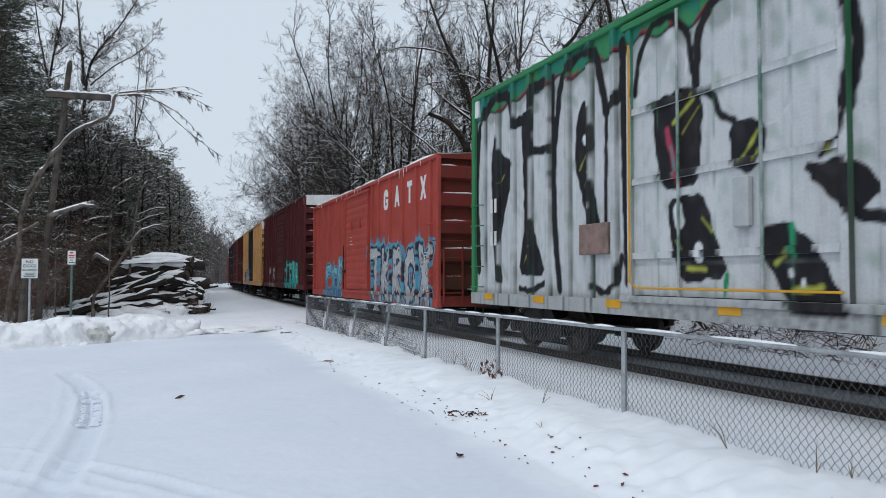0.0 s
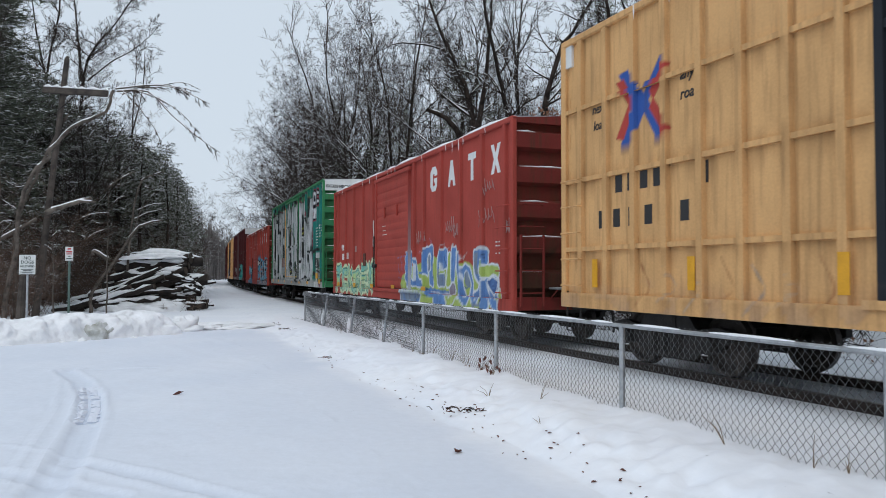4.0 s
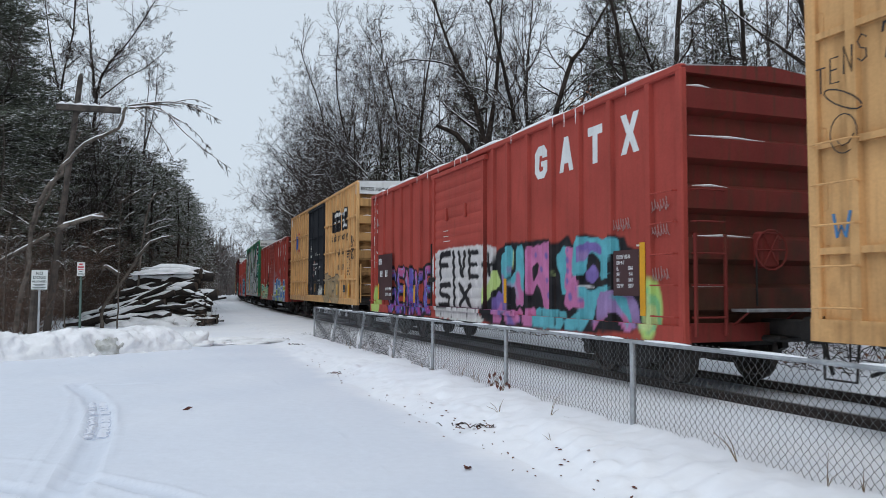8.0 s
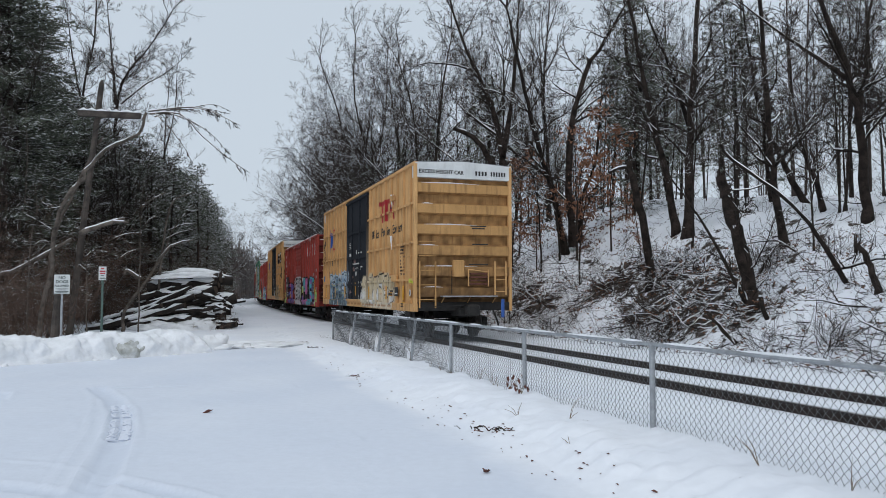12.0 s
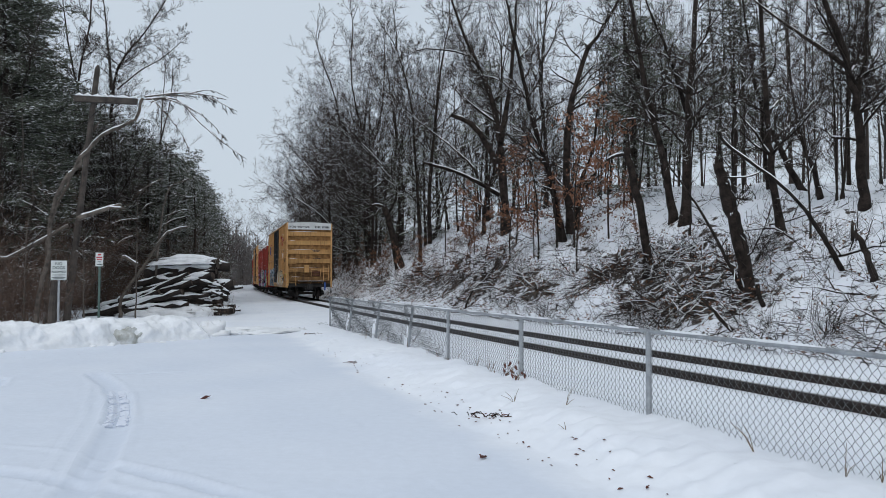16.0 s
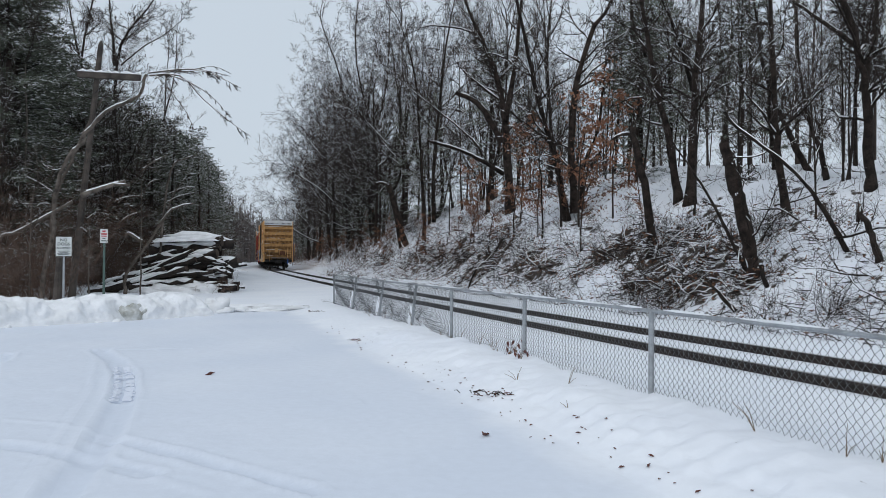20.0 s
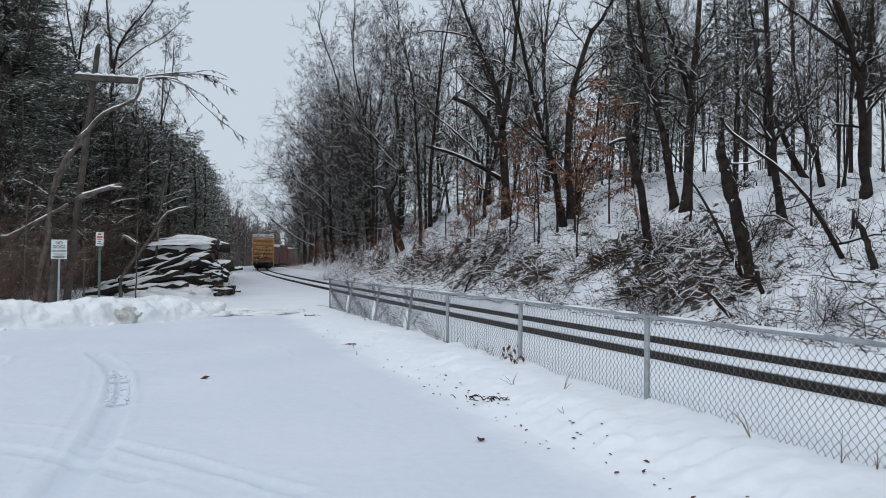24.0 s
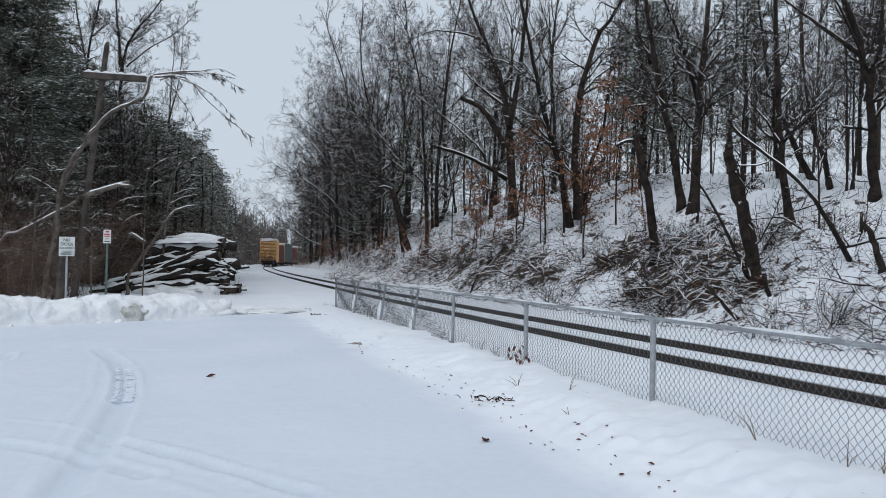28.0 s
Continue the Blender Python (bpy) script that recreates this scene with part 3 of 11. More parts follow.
def box_car(name, label, L, W, zb, ze, zt, skin, end_skin, door_mat, door, ribs, cap, graffiti=None, zfine=None, horiz=(), end_ribs=6, band=None, near=True, far=None):
    """A box car, x forward, origin at rail height under its middle. door: (from, to) in x on the camera's side.
    zb, ze, zt: height of sill, eave and roof ridge. ribs: x of the side posts. horiz: heights of horizontal strips."""
    car = thing(name, label, "box car", "cars of the freight train")
    hx, hy = L / 2, W / 2
    rib_d = 0.065
    yp = hy - rib_d
    fine = 0.03 if near else 0.4
    zs = steps(zb + 0.22, ze, 0.2 if near else 1.0) if graffiti is None else np.unique(np.round(np.concatenate([steps(zb + 0.22, zfine, 0.026), steps(zfine, ze, 0.3)] + ([steps(*band, 0.03)] if band else [])), 4))
    xf = fine if graffiti is not None else (0.4 if near else 1.2)
    # side wall in two panels with the door between them, and sill
    for a, b in ((-hx, door[0]), (door[1], hx)):
        v, f = grid_panel(steps(a, b, xf), zs, yp, None)
        painted("side_panel", v, f, skin, car, graffiti)
    for x in ribs:
        w = 0.055
        xs = np.array([x - w - .014, x - w, x + w, x + w + .014])
        v, f = grid_panel(xs, zs, [yp, hy, hy, yp], None)
        painted("side_post", v, f, skin, car, graffiti)
    for z in horiz:
        for a, b in ((-hx, door[0]), (door[1], hx)):
            strip("side_strip", a + .05, b - .05, yp, hy - 0.012, z - .035, z + .035, skin, car, graffiti)
    strip("side_sill", -hx, hx, yp - .05, hy + .012, zb, zb + .23, skin, car, graffiti)
    part("eave", Bag().box(-hx, hx, yp - .05, hy + .01, ze - .01, ze + .10, .02), skin, car)
    # doorway and door
    d0, d1 = door
    zd = steps(zb + .30, ze - .12, 0.026 if graffiti is not None and zfine > 3.5 else 0.05)
    if graffiti is not None and zfine < 3.5:
        zd = np.unique(np.round(np.concatenate([steps(zb + .30, zfine, .026), steps(zfine, ze - .12, .05)]), 4))
    dpart = door_mat if door_mat is not None else skin
    v, f = grid_panel(steps(d0 + .03, d1 - .03, xf), zd, hy - .03, None)
    if dpart in (GATX_RED, MAROON):
        v[:, 1] += 0.028 * np.abs(np.sin(v[:, 2] * math.pi / 0.235)) ** 0.7 - 0.01
    dr = painted("door", v, f, dpart, car, graffiti, "ribbed sliding door" if dpart in (GATX_RED, MAROON) else "plug door with locking bars")
    part("door_track", Bag().box(d0 - .15, d1 + .15, yp, hy + .04, ze - .16, ze - .06, .01), dpart, car)
    strip("door_track", d0 - 1.6, d1 + .2, yp, hy + .05, zb + .2, zb + .29, skin, car, graffiti)
    for x in (d0, d1):
        strip("door_post", x - .05, x + .05, yp, hy + .02, zb + .25, ze - .1, dpart, car, graffiti)
    if dpart not in (GATX_RED, MAROON):
        for k in (0.30, 0.70):
            x = d0 + (d1 - d0) * k
            part("lock_bar", Bag().tube([(x, hy + .02, zb + .3), (x, hy + .02, ze - .2)], 0.022, 6), SILVER_PAINT if dpart is GREEN else dpart, dr)
        for z in (zb + .85, zb + 1.9, zb + 2.9):
            strip("door_strip", d0 + .06, d1 - .06, hy - .03, hy + .015, z - .045, z + .045, dpart, dr, graffiti)
    # far side, ends, roof
    part("far_side", Bag().box(-hx, hx, -hy, -hy + .06, zb, ze + .1), far or skin, car)
    part("underframe", Bag().box(-hx + .3, hx - .3, -.25, .25, zb - .06, zb + .2).box(-hx + .05, hx - .05, -hy + .1, hy - .1, zb + .06, zb + .2).box(-1.0, 1.0, -.7, -.2, zb - .16, zb + .1, .05), CAST, car)
    nz = end_ribs
    top = ze - 0.02 if not cap else ze - 0.36
    zz, yy, deep = [], [], 0.15 if end_skin is SHADED_RED_END else 0.19
    pitch = (top - zb - .25) / nz
    for i in range(nz):
        z0 = zb + .25 + i * pitch
        zz += [z0, z0 + pitch * .20, z0 + pitch * .30, z0 + pitch * .72, z0 + pitch * .82]
        yy += [deep, deep, 0.0, 0.0, deep]
    zz, yy = zz + [top], yy + [deep]
    for sgn in (-1, 1):
        ysides = steps(-hy + .06, hy - .06, 0.10 if near and sgn < 0 else 0.6)
        zf = np.unique(np.round(np.concatenate([zz, steps(zz[0], zz[-1], .09)] if near and sgn < 0 else [zz]), 4))
        dep = np.interp(zf, zz, yy)
        v = np.array([(sgn * (hx - d), y, z) for y in ysides for z, d in zip(zf, dep)])
        m = len(zf)
        f = [(i * m + j, i * m + j + 1, (i + 1) * m + j + 1, (i + 1) * m + j) for i in range(len(ysides) - 1) for j in range(m - 1)]
        if sgn < 0:
            f = [q[::-1] for q in f]
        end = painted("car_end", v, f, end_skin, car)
        if near and sgn < 0:
            # road dirt over the lower end, rust, and shade painted into the ribs' hollows
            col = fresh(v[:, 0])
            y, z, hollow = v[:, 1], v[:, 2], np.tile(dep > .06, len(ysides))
            # stronger on red ends, where the shade low down is put into the dirt colour
            lay(col, (.9 if end_skin is SHADED_RED_END else .75) * np.clip((zb + 2.1 - z) / 1.7 + .35 * blot(y, z, .7, 51) + .2 * blot(y, z, .22, 52), 0, 1), (.050, .030, .020))
            lay(col, (.45 if end_skin is SHADED_RED_END else .55 if end_skin is YELLOW_END else .1) * hollow * np.clip(.5 + .7 * blot(y, z, .4, 53), 0, 1), (.085, .040, .020))
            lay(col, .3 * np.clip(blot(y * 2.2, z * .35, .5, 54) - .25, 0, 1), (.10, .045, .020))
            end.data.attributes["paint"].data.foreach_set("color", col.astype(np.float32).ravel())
        # black on the yellow cars: shade below the end put into the sill's colour
        part("end_sill", Bag().box(min(sgn * hx, sgn * (hx - .12)), max(sgn * hx, sgn * (hx - .12)), -hy + .02, hy - .02, zb + .02, zb + .27, .01), CAST if end_skin is YELLOW_END else end_skin, car)
        for ys in (-1, 1):
            part("corner_post", Bag().box(min(sgn * (hx + .012), sgn * (hx - .12)), max(sgn * (hx + .012), sgn * (hx - .12)), min(ys * (hy + .006), ys * (hy - .10)), max(ys * (hy + .006), ys * (hy - .10)), zb, ze + .05, .02), skin, car)
        ridge = [(-hy + .02, ze - .36 if cap else ze - .02), (hy - .02, ze - .36 if cap else ze - .02), (hy - .02, ze + .06), (0, zt), (-hy + .02, ze + .06)]
        capb = Bag()
        v = [(sgn * (hx + .006), y, z) for y, z in ridge] + [(sgn * (hx - .3), y, z) for y, z in ridge]
        f = [(0, 1, 2, 3, 4), (9, 8, 7, 6, 5)] + [(i + 5, (i + 1) % 5 + 5, (i + 1) % 5, i) for i in range(5)]
        if sgn < 0:
            f = [q[::-1] for q in f]
        capb.add(v, f)
        part("end_cap", capb, WHITE_PAINT if cap else end_skin, car, "white warning band" if cap else "")
        # snow lying on the end's ribs
        if near and sgn < 0:
            r = random.Random(len(name) + nz)
            for i in range(nz):
                z0 = zb + .25 + i * pitch + pitch * .82
                y = hy - .12 - r.random() * .2
                ln = .25 + r.random() * (1.6 if i % 2 else .5)
                part("snow_ledge", Bag().tube([(-(hx - .05), y, z0 - .045), (-(hx - .045), y - ln * .5, z0 - .03), (-(hx - .05), y - ln, z0 - .045)], [.008, .02, .005], 6), SNOW_LUMP, car)
    b = Bag()
    nr = 15
    for i in range(nr):
        a, c = -hx + i * L / nr, -hx + (i + 1) * L / nr
        v = [(x, y, z) for x in (a + .01, c - .01) for y, z in ((-hy, ze + .09), (0, zt), (hy, ze + .09), (hy, ze + .03), (0, zt - .07), (-hy, ze + .03))]
        b.add(v, [(0, 6, 7, 1), (1, 7, 8, 2), (2, 8, 9, 3), (3, 9, 10, 4), (4, 10, 11, 5), (5, 11, 6, 0), (0, 1, 2, 3, 4, 5), (11, 10, 9, 8, 7, 6)])
        b.box(c - .05, c + .05, -hy + .05, hy - .05, ze + .02, ze + .11)
    part("roof", b, ROOF_METAL, car)
    # snow along the eave on the camera's side
    r = random.Random(nz * 7 + len(name))
    x = -hx + .2
    while near and skin is GATX_RED and x < hx - .6:
        ln = .8 + r.random() * 2.2
        hgt = .004 + .018 * r.random()
        part("eave_snow", Bag().tube([(x, hy - .06, ze + .10), (x + ln * .3, hy - .05, ze + .105 + hgt), (x + ln * .7, hy - .06, ze + .11 + hgt), (min(x + ln, hx - .05), hy - .06, ze + .10)], [.02, .05, .045, .02], 6), SNOW_LUMP, car)
        x += ln * .95 + r.random() * .12
    # grimy weld seams between the posts and icicles under the eave
    if near:
        x = -hx + .5
        while x < hx - .5:
            if r.random() < (.35 if skin is GATX_RED else .08):
                part("icicle", Bag().tube([(x, hy + .005, ze + .08), (x, hy + .012, ze - r.uniform(.02, .2))], [.014, .002], 5), SNOW_LUMP, car)
            x += r.uniform(.2, 1.2)
    # ladders at the rear corner: side and end
    for z0 in np.arange(zb + .35, zb + 2.05, .42):
        part("grab_iron", Bag().tube([(-hx + .10, hy, z0), (-hx + .10, hy + .07, z0), (-hx + .62, hy + .07, z0), (-hx + .62, hy, z0)], .012, 5), skin, car)
        part("grab_iron", Bag().tube([(hx - .10, hy, z0), (hx - .10, hy + .07, z0), (hx - .62, hy + .07, z0), (hx - .62, hy, z0)], .012, 5), skin, car)
        part("grab_iron", Bag().tube([(-hx, hy - .14, z0), (-hx - .09, hy - .14, z0), (-hx - .09, hy - .62, z0), (-hx, hy - .62, z0)], .014, 5), end_skin, car)
    for y in (hy - .62, hy - .14):
        part("ladder_rail", Bag().box(-hx - .10, -hx - .055, y - .02, y + .02, zb + .1, zb + 1.45, .005), end_skin, car)
    for sgn in (-1, 1):
        for ys in (-1, 1):
            part("sill_step", Bag().tube([(sgn * (hx - .12), ys * (hy - .04), zb + .05), (sgn * (hx - .14), ys * (hy - .02), zb - .38), (sgn * (hx - .52), ys * (hy - .02), zb - .38), (sgn * (hx - .54), ys * (hy - .04), zb + .05)], .016, 5), CAST, car)
        # coupler and draft gear
        cp = Bag().box(min(sgn * (hx - .2), sgn * (hx + .62)), max(sgn * (hx - .2), sgn * (hx + .62)), -.11, .11, .76, .98, .02)
        cp.box(min(sgn * (hx + .58), sgn * (hx + .93)), max(sgn * (hx + .58), sgn * (hx + .93)), -.16, .20, .70, 1.03, .05)
        part("coupler", cp, CAST, car, "cast steel coupler")
        part("draft_box", Bag().box(min(sgn * (hx - .5), sgn * (hx + .3)), max(sgn * (hx - .5), sgn * (hx + .3)), -.25, .25, .68, zb + .1, .03), CAST, car)
        part("air_hose", Bag().tube([(sgn * (hx + .35), -.32, .82), (sgn * (hx + .5), -.34, .62), (sgn * (hx + .62), -.3, .38), (sgn * (hx + .75), -.2, .30)], .025, 6), CAST, car)
    # brake gear at the rear
    wheel = Bag().tube([(-hx - .16, .2 + .27 * math.cos(a), zb + 1.25 + .27 * math.sin(a)) for a in np.linspace(0, 6.283, 15)], .015, 5, caps=False)
    for a in (0, 1.05, 2.1):
        wheel.tube([(-hx - .15, .2 - .27 * math.cos(a), zb + 1.25 - .27 * math.sin(a)), (-hx - .15, .2 + .27 * math.cos(a), zb + 1.25 + .27 * math.sin(a))], .012, 4)
    if end_skin is YELLOW_END:
        wheel = Bag()
    part("hand_brake", wheel.box(-hx - .14, -hx + .02, .03, .37, zb + 1.0, zb + 1.5, .03), end_skin, car)
    part("brake_chain", Bag().tube([(-hx - .12, .42, zb + 1.2), (-hx - .13, .43, zb + .5)], .014, 5), CAST, car)
    part("brake_platform", Bag().box(-hx - .30, -hx, -.95, .75, zb + .42, zb + .46, .005), GALV, car)
    for y in (-.9, -.1, .7):
        part("platform_bracket", Bag().tube([(-hx, y, zb + .25), (-hx - .28, y, zb + .43)], .015, 4), end_skin, car)
    sets = truck(car, -hx + 2.1) + truck(car, hx - 2.1)
    return car, sets


def plain_ribs(L, door, n0, n1):
    a = np.linspace(-L / 2 + .55, door[0] - .45, n0)
    b = np.linspace(door[1] + .45, L / 2 - .55, n1)
    return list(a) + list(b)


CARS = []      # (car, wheelsets, position of its middle relative to the last car's rear end)


def add_car(rear, L, made):
    CARS.append((*made, rear + L / 2, L))
    return made[0]


# ---- spray paint on the cars: colours laid stroke by stroke, in the car's x (forward) and z ----
GLYPH = {
    "A": [[(.05, 0), (.4, 1), (.6, 1), (.95, 0)], [(.25, .35), (.75, .35)]], "C": [[(.95, .85), (.6, 1), (.2, .85), (.08, .5), (.2, .12), (.6, 0), (.95, .15)]],
    "E": [[(.9, .98), (.15, .98), (.12, .02), (.92, .02)], [(.15, .52), (.75, .52)]], "F": [[(.9, .98), (.15, .98), (.15, 0)], [(.15, .5), (.75, .5)]],
    "G": [[(.92, .82), (.55, 1), (.15, .8), (.1, .3), (.4, 0), (.9, .1), (.9, .45), (.55, .45)]], "H": [[(.12, 0), (.12, 1)], [(.88, 0), (.88, 1)], [(.12, .5), (.88, .5)]],
    "I": [[(.5, 0), (.5, 1)]], "K": [[(.12, 0), (.12, 1)], [(.9, 1), (.2, .48), (.92, 0)]], "L": [[(.15, 1), (.12, .03), (.92, .03)]],
    "N": [[(.1, 0), (.15, 1), (.85, .02), (.9, 1)]], "O": [[(.5, 1), (.1, .75), (.1, .25), (.5, 0), (.9, .25), (.9, .75), (.5, 1)]],
    "S": [[(.92, .85), (.5, 1), (.12, .78), (.35, .52), (.85, .42), (.9, .12), (.45, 0), (.08, .15)]], "T": [[(.05, .97), (.95, .97)], [(.5, .97), (.5, 0)]],
    "U": [[(.1, 1), (.12, .2), (.5, 0), (.88, .2), (.9, 1)]], "V": [[(.05, 1), (.5, .02), (.95, 1)]], "X": [[(.05, 1), (.95, 0)], [(.95, 1), (.05, 0)]],
    "M": [[(.05, 0), (.15, 1), (.5, .3), (.85, 1), (.95, 0)]], "R": [[(.12, 0), (.12, .97), (.75, .95), (.85, .7), (.15, .48), (.9, 0)]], "W": [[(.03, 1), (.25, .02), (.5, .7), (.75, .02), (.97, 1)]]}


def stroke_far(x, z, pts):
    """Distance of each point from a polyline."""
    best = np.full(x.shape, 9.0)
    if len(pts) == 1:
        return np.hypot(x - pts[0][0], z - pts[0][1])
    for (ax, az), (bx, bz) in zip(pts[:-1], pts[1:]):
        dx, dz = bx - ax, bz - az
        q = np.clip(((x - ax) * dx + (z - az) * dz) / (dx * dx + dz * dz + 1e-9), 0, 1)
        best = np.minimum(best, np.hypot(x - ax - q * dx, z - az - q * dz))
    return best


def lay(col, cover, rgb):
    """Spray a colour over what is there."""
    cover = np.clip(cover, 0, 1)
    rgb = np.asarray(rgb, float)
    a = cover + col[:, 3] * (1 - cover)
    mix = (rgb * cover[:, None] + col[:, :3] * (col[:, 3] * (1 - cover))[:, None]) / np.maximum(a, 1e-5)[:, None]
    col[:, :3], col[:, 3] = np.where(cover[:, None] > 1e-4, mix, col[:, :3]), a


def blot(x, z, size, seed):
    return ripple(x + seed * 3.7, z * 1.0 + seed * 1.9, size)


def piece(col, x, z, letters, left, right, z0, z1, fills, edge, halo=None, weight=.16, rim=.05, halo_w=.09, seed=1, shine=None, slant=.0, back=None):
    """A row of fat letters between two places on the side; fills: colours that blend into one another."""
    rnd = random.Random(seed)
    x, z = x + .075 * blot(x, z, .5, seed + 31) + .03 * blot(x, z, .2, seed + 33), z + .06 * blot(x, z, .55, seed + 37)
    n = len(letters)
    shapes = []
    for i, ch in enumerate(letters):
        w = (left - right) / n
        tilt, up, grow = rnd.uniform(-.10, .10) + slant, rnd.uniform(-.06, .06), rnd.uniform(.92, 1.1)
        d = np.full(x.shape, 9.0)
        for st in GLYPH[ch]:
            pts = [(left - w * (i + .10 + .8 * a) - tilt * (b - .5), z0 + up + weight * .7 + (z1 - z0 - weight * 1.4) * b * grow) for a, b in st]
            d = np.minimum(d, stroke_far(x, z, pts))
        d = d + .02 * blot(x, z, .5, seed + i)
        shapes.append(d)
    every = np.min(shapes, axis=0)
    if back is not None:
        lay(col, (weight + .34 + .10 * blot(x, z, .8, seed) - every) / .05, back)
    if halo is not None:
        lay(col, (weight + rim + halo_w - every) / .03, halo)
    for i, d in enumerate(shapes):
        lay(col, (weight + rim - d) / .02, edge)
        t = np.clip((z - z0) / (z1 - z0) + .35 * blot(x, z, .9, seed + i) + .22 * blot(x, z, .28, seed + i + 3), 0, .999) * (len(fills) - 1)
        k = t.astype(int)
        f = np.asarray(fills, float)
        rgb = f[k] + (f[np.minimum(k + 1, len(fills) - 1)] - f[k]) * (t - k)[:, None]
        cover = np.clip((weight - d) / .02, 0, 1)
        a = cover + col[:, 3] * (1 - cover)
        col[:, :3] = np.where(cover[:, None] > 1e-4, (rgb * cover[:, None] + col[:, :3] * (col[:, 3] * (1 - cover))[:, None]) / np.maximum(a, 1e-5)[:, None], col[:, :3])
        col[:, 3] = a
        lay(col, (.022 - np.abs(d - weight * .2 + .05 * blot(x, z, .5, seed + i + 9))) / .02 * (blot(x, z, .6, seed + i + 2) > .2), edge)
        if shine is not None:
            lay(col, ((.018 - np.abs(d - weight * .55)) / .015) * (blot(x, z, .35, seed + i + 5) > .25), shine)


def strokes(col, x, z, rows, rgb, soft=.025):
    for pts, w in rows:
        lay(col, (w * .5 + .012 * blot(x, z, .3, 2) - stroke_far(x, z, pts)) / soft, rgb)


def fresh(x):
    return np.zeros((len(x), 4))


def chaikin(pts, shut, times=1):
    """Round off the corners of a line or outline."""
    for _ in range(times):
        out = [] if shut else [pts[0]]
        for (ax, az), (bx, bz) in zip(pts, pts[1:] + pts[:1] if shut else pts[1:]):
            out += [(ax * .86 + bx * .14, az * .86 + bz * .14), (ax * .14 + bx * .86, az * .14 + bz * .86)]
        pts = out if shut else out + [pts[-1]]
    return pts


def window(x, z, pts, m):
    """The places on the side that lie near a shape."""
    px, pz = [p[0] for p in pts], [p[1] for p in pts]
    return np.nonzero((x > min(px) - m) & (x < max(px) + m) & (z > min(pz) - m) & (z < max(pz) + m))[0]


def fill(c, x, z, pts, rgb, soft=.022, rim=None, low=None, grow=.03, crisp=False):
    """Spray a closed shape; rim: colour of its edge; low: colour that it fades to downwards."""
    k = window(x, z, pts, .35)
    if not len(k):
        return
    xs, zs, sub = x[k], z[k], c[k]
    wob = 0 if crisp else .02
    wx, wz = xs + wob * blot(xs, zs, .35, 3), zs + wob * blot(xs, zs, .3, 8)
    line_ = pts if crisp else chaikin(pts, True)
    inside = np.zeros(len(k), bool)
    for (ax, az), (bx, bz) in zip(line_, line_[1:] + line_[:1]):
        inside ^= ((az > wz) != (bz > wz)) & (wx < (bx - ax) * (wz - az) / (bz - az + 1e-9) + ax)
    d = stroke_far(wx, wz, line_ + line_[:1]) * np.where(inside, -1, 1) - (0 if crisp else grow)
    if rim is not None:
        lay(sub, (.045 + .012 * blot(xs, zs, .3, 4) - d) / .02, rim)
    lay(sub, -d / soft, rgb)
    if low is not None:
        z0, z1 = min(p[1] for p in pts), max(p[1] for p in pts)
        lay(sub, np.clip(-d / soft, 0, 1) * np.clip((z0 + (z1 - z0) * .5 - zs + .28 * blot(xs, zs, .5, 6)) / .2, 0, 1), low)
    if crisp:
        c[k] = sub
        return
    lay(sub, np.clip(-d / .05, 0, 1) * .35 * np.clip(blot(xs, zs, .45, 11), 0, 1), tuple(min(1, q * 1.5 + .03) for q in rgb))
    c[k] = sub


def line_on(c, x, z, pts, w, rgb, soft=.03):
    """Spray a line."""
    k = window(x, z, pts, w + .1)
    if not len(k):
        return
    xs, zs, sub = x[k], z[k], c[k]
    p = chaikin(pts, False) if len(pts) > 2 else pts
    lay(sub, (w * .5 + .014 * blot(xs, zs, .3, 2) - stroke_far(xs, zs, p)) / soft, rgb)
    c[k] = sub


INK = (.015, .015, .018)


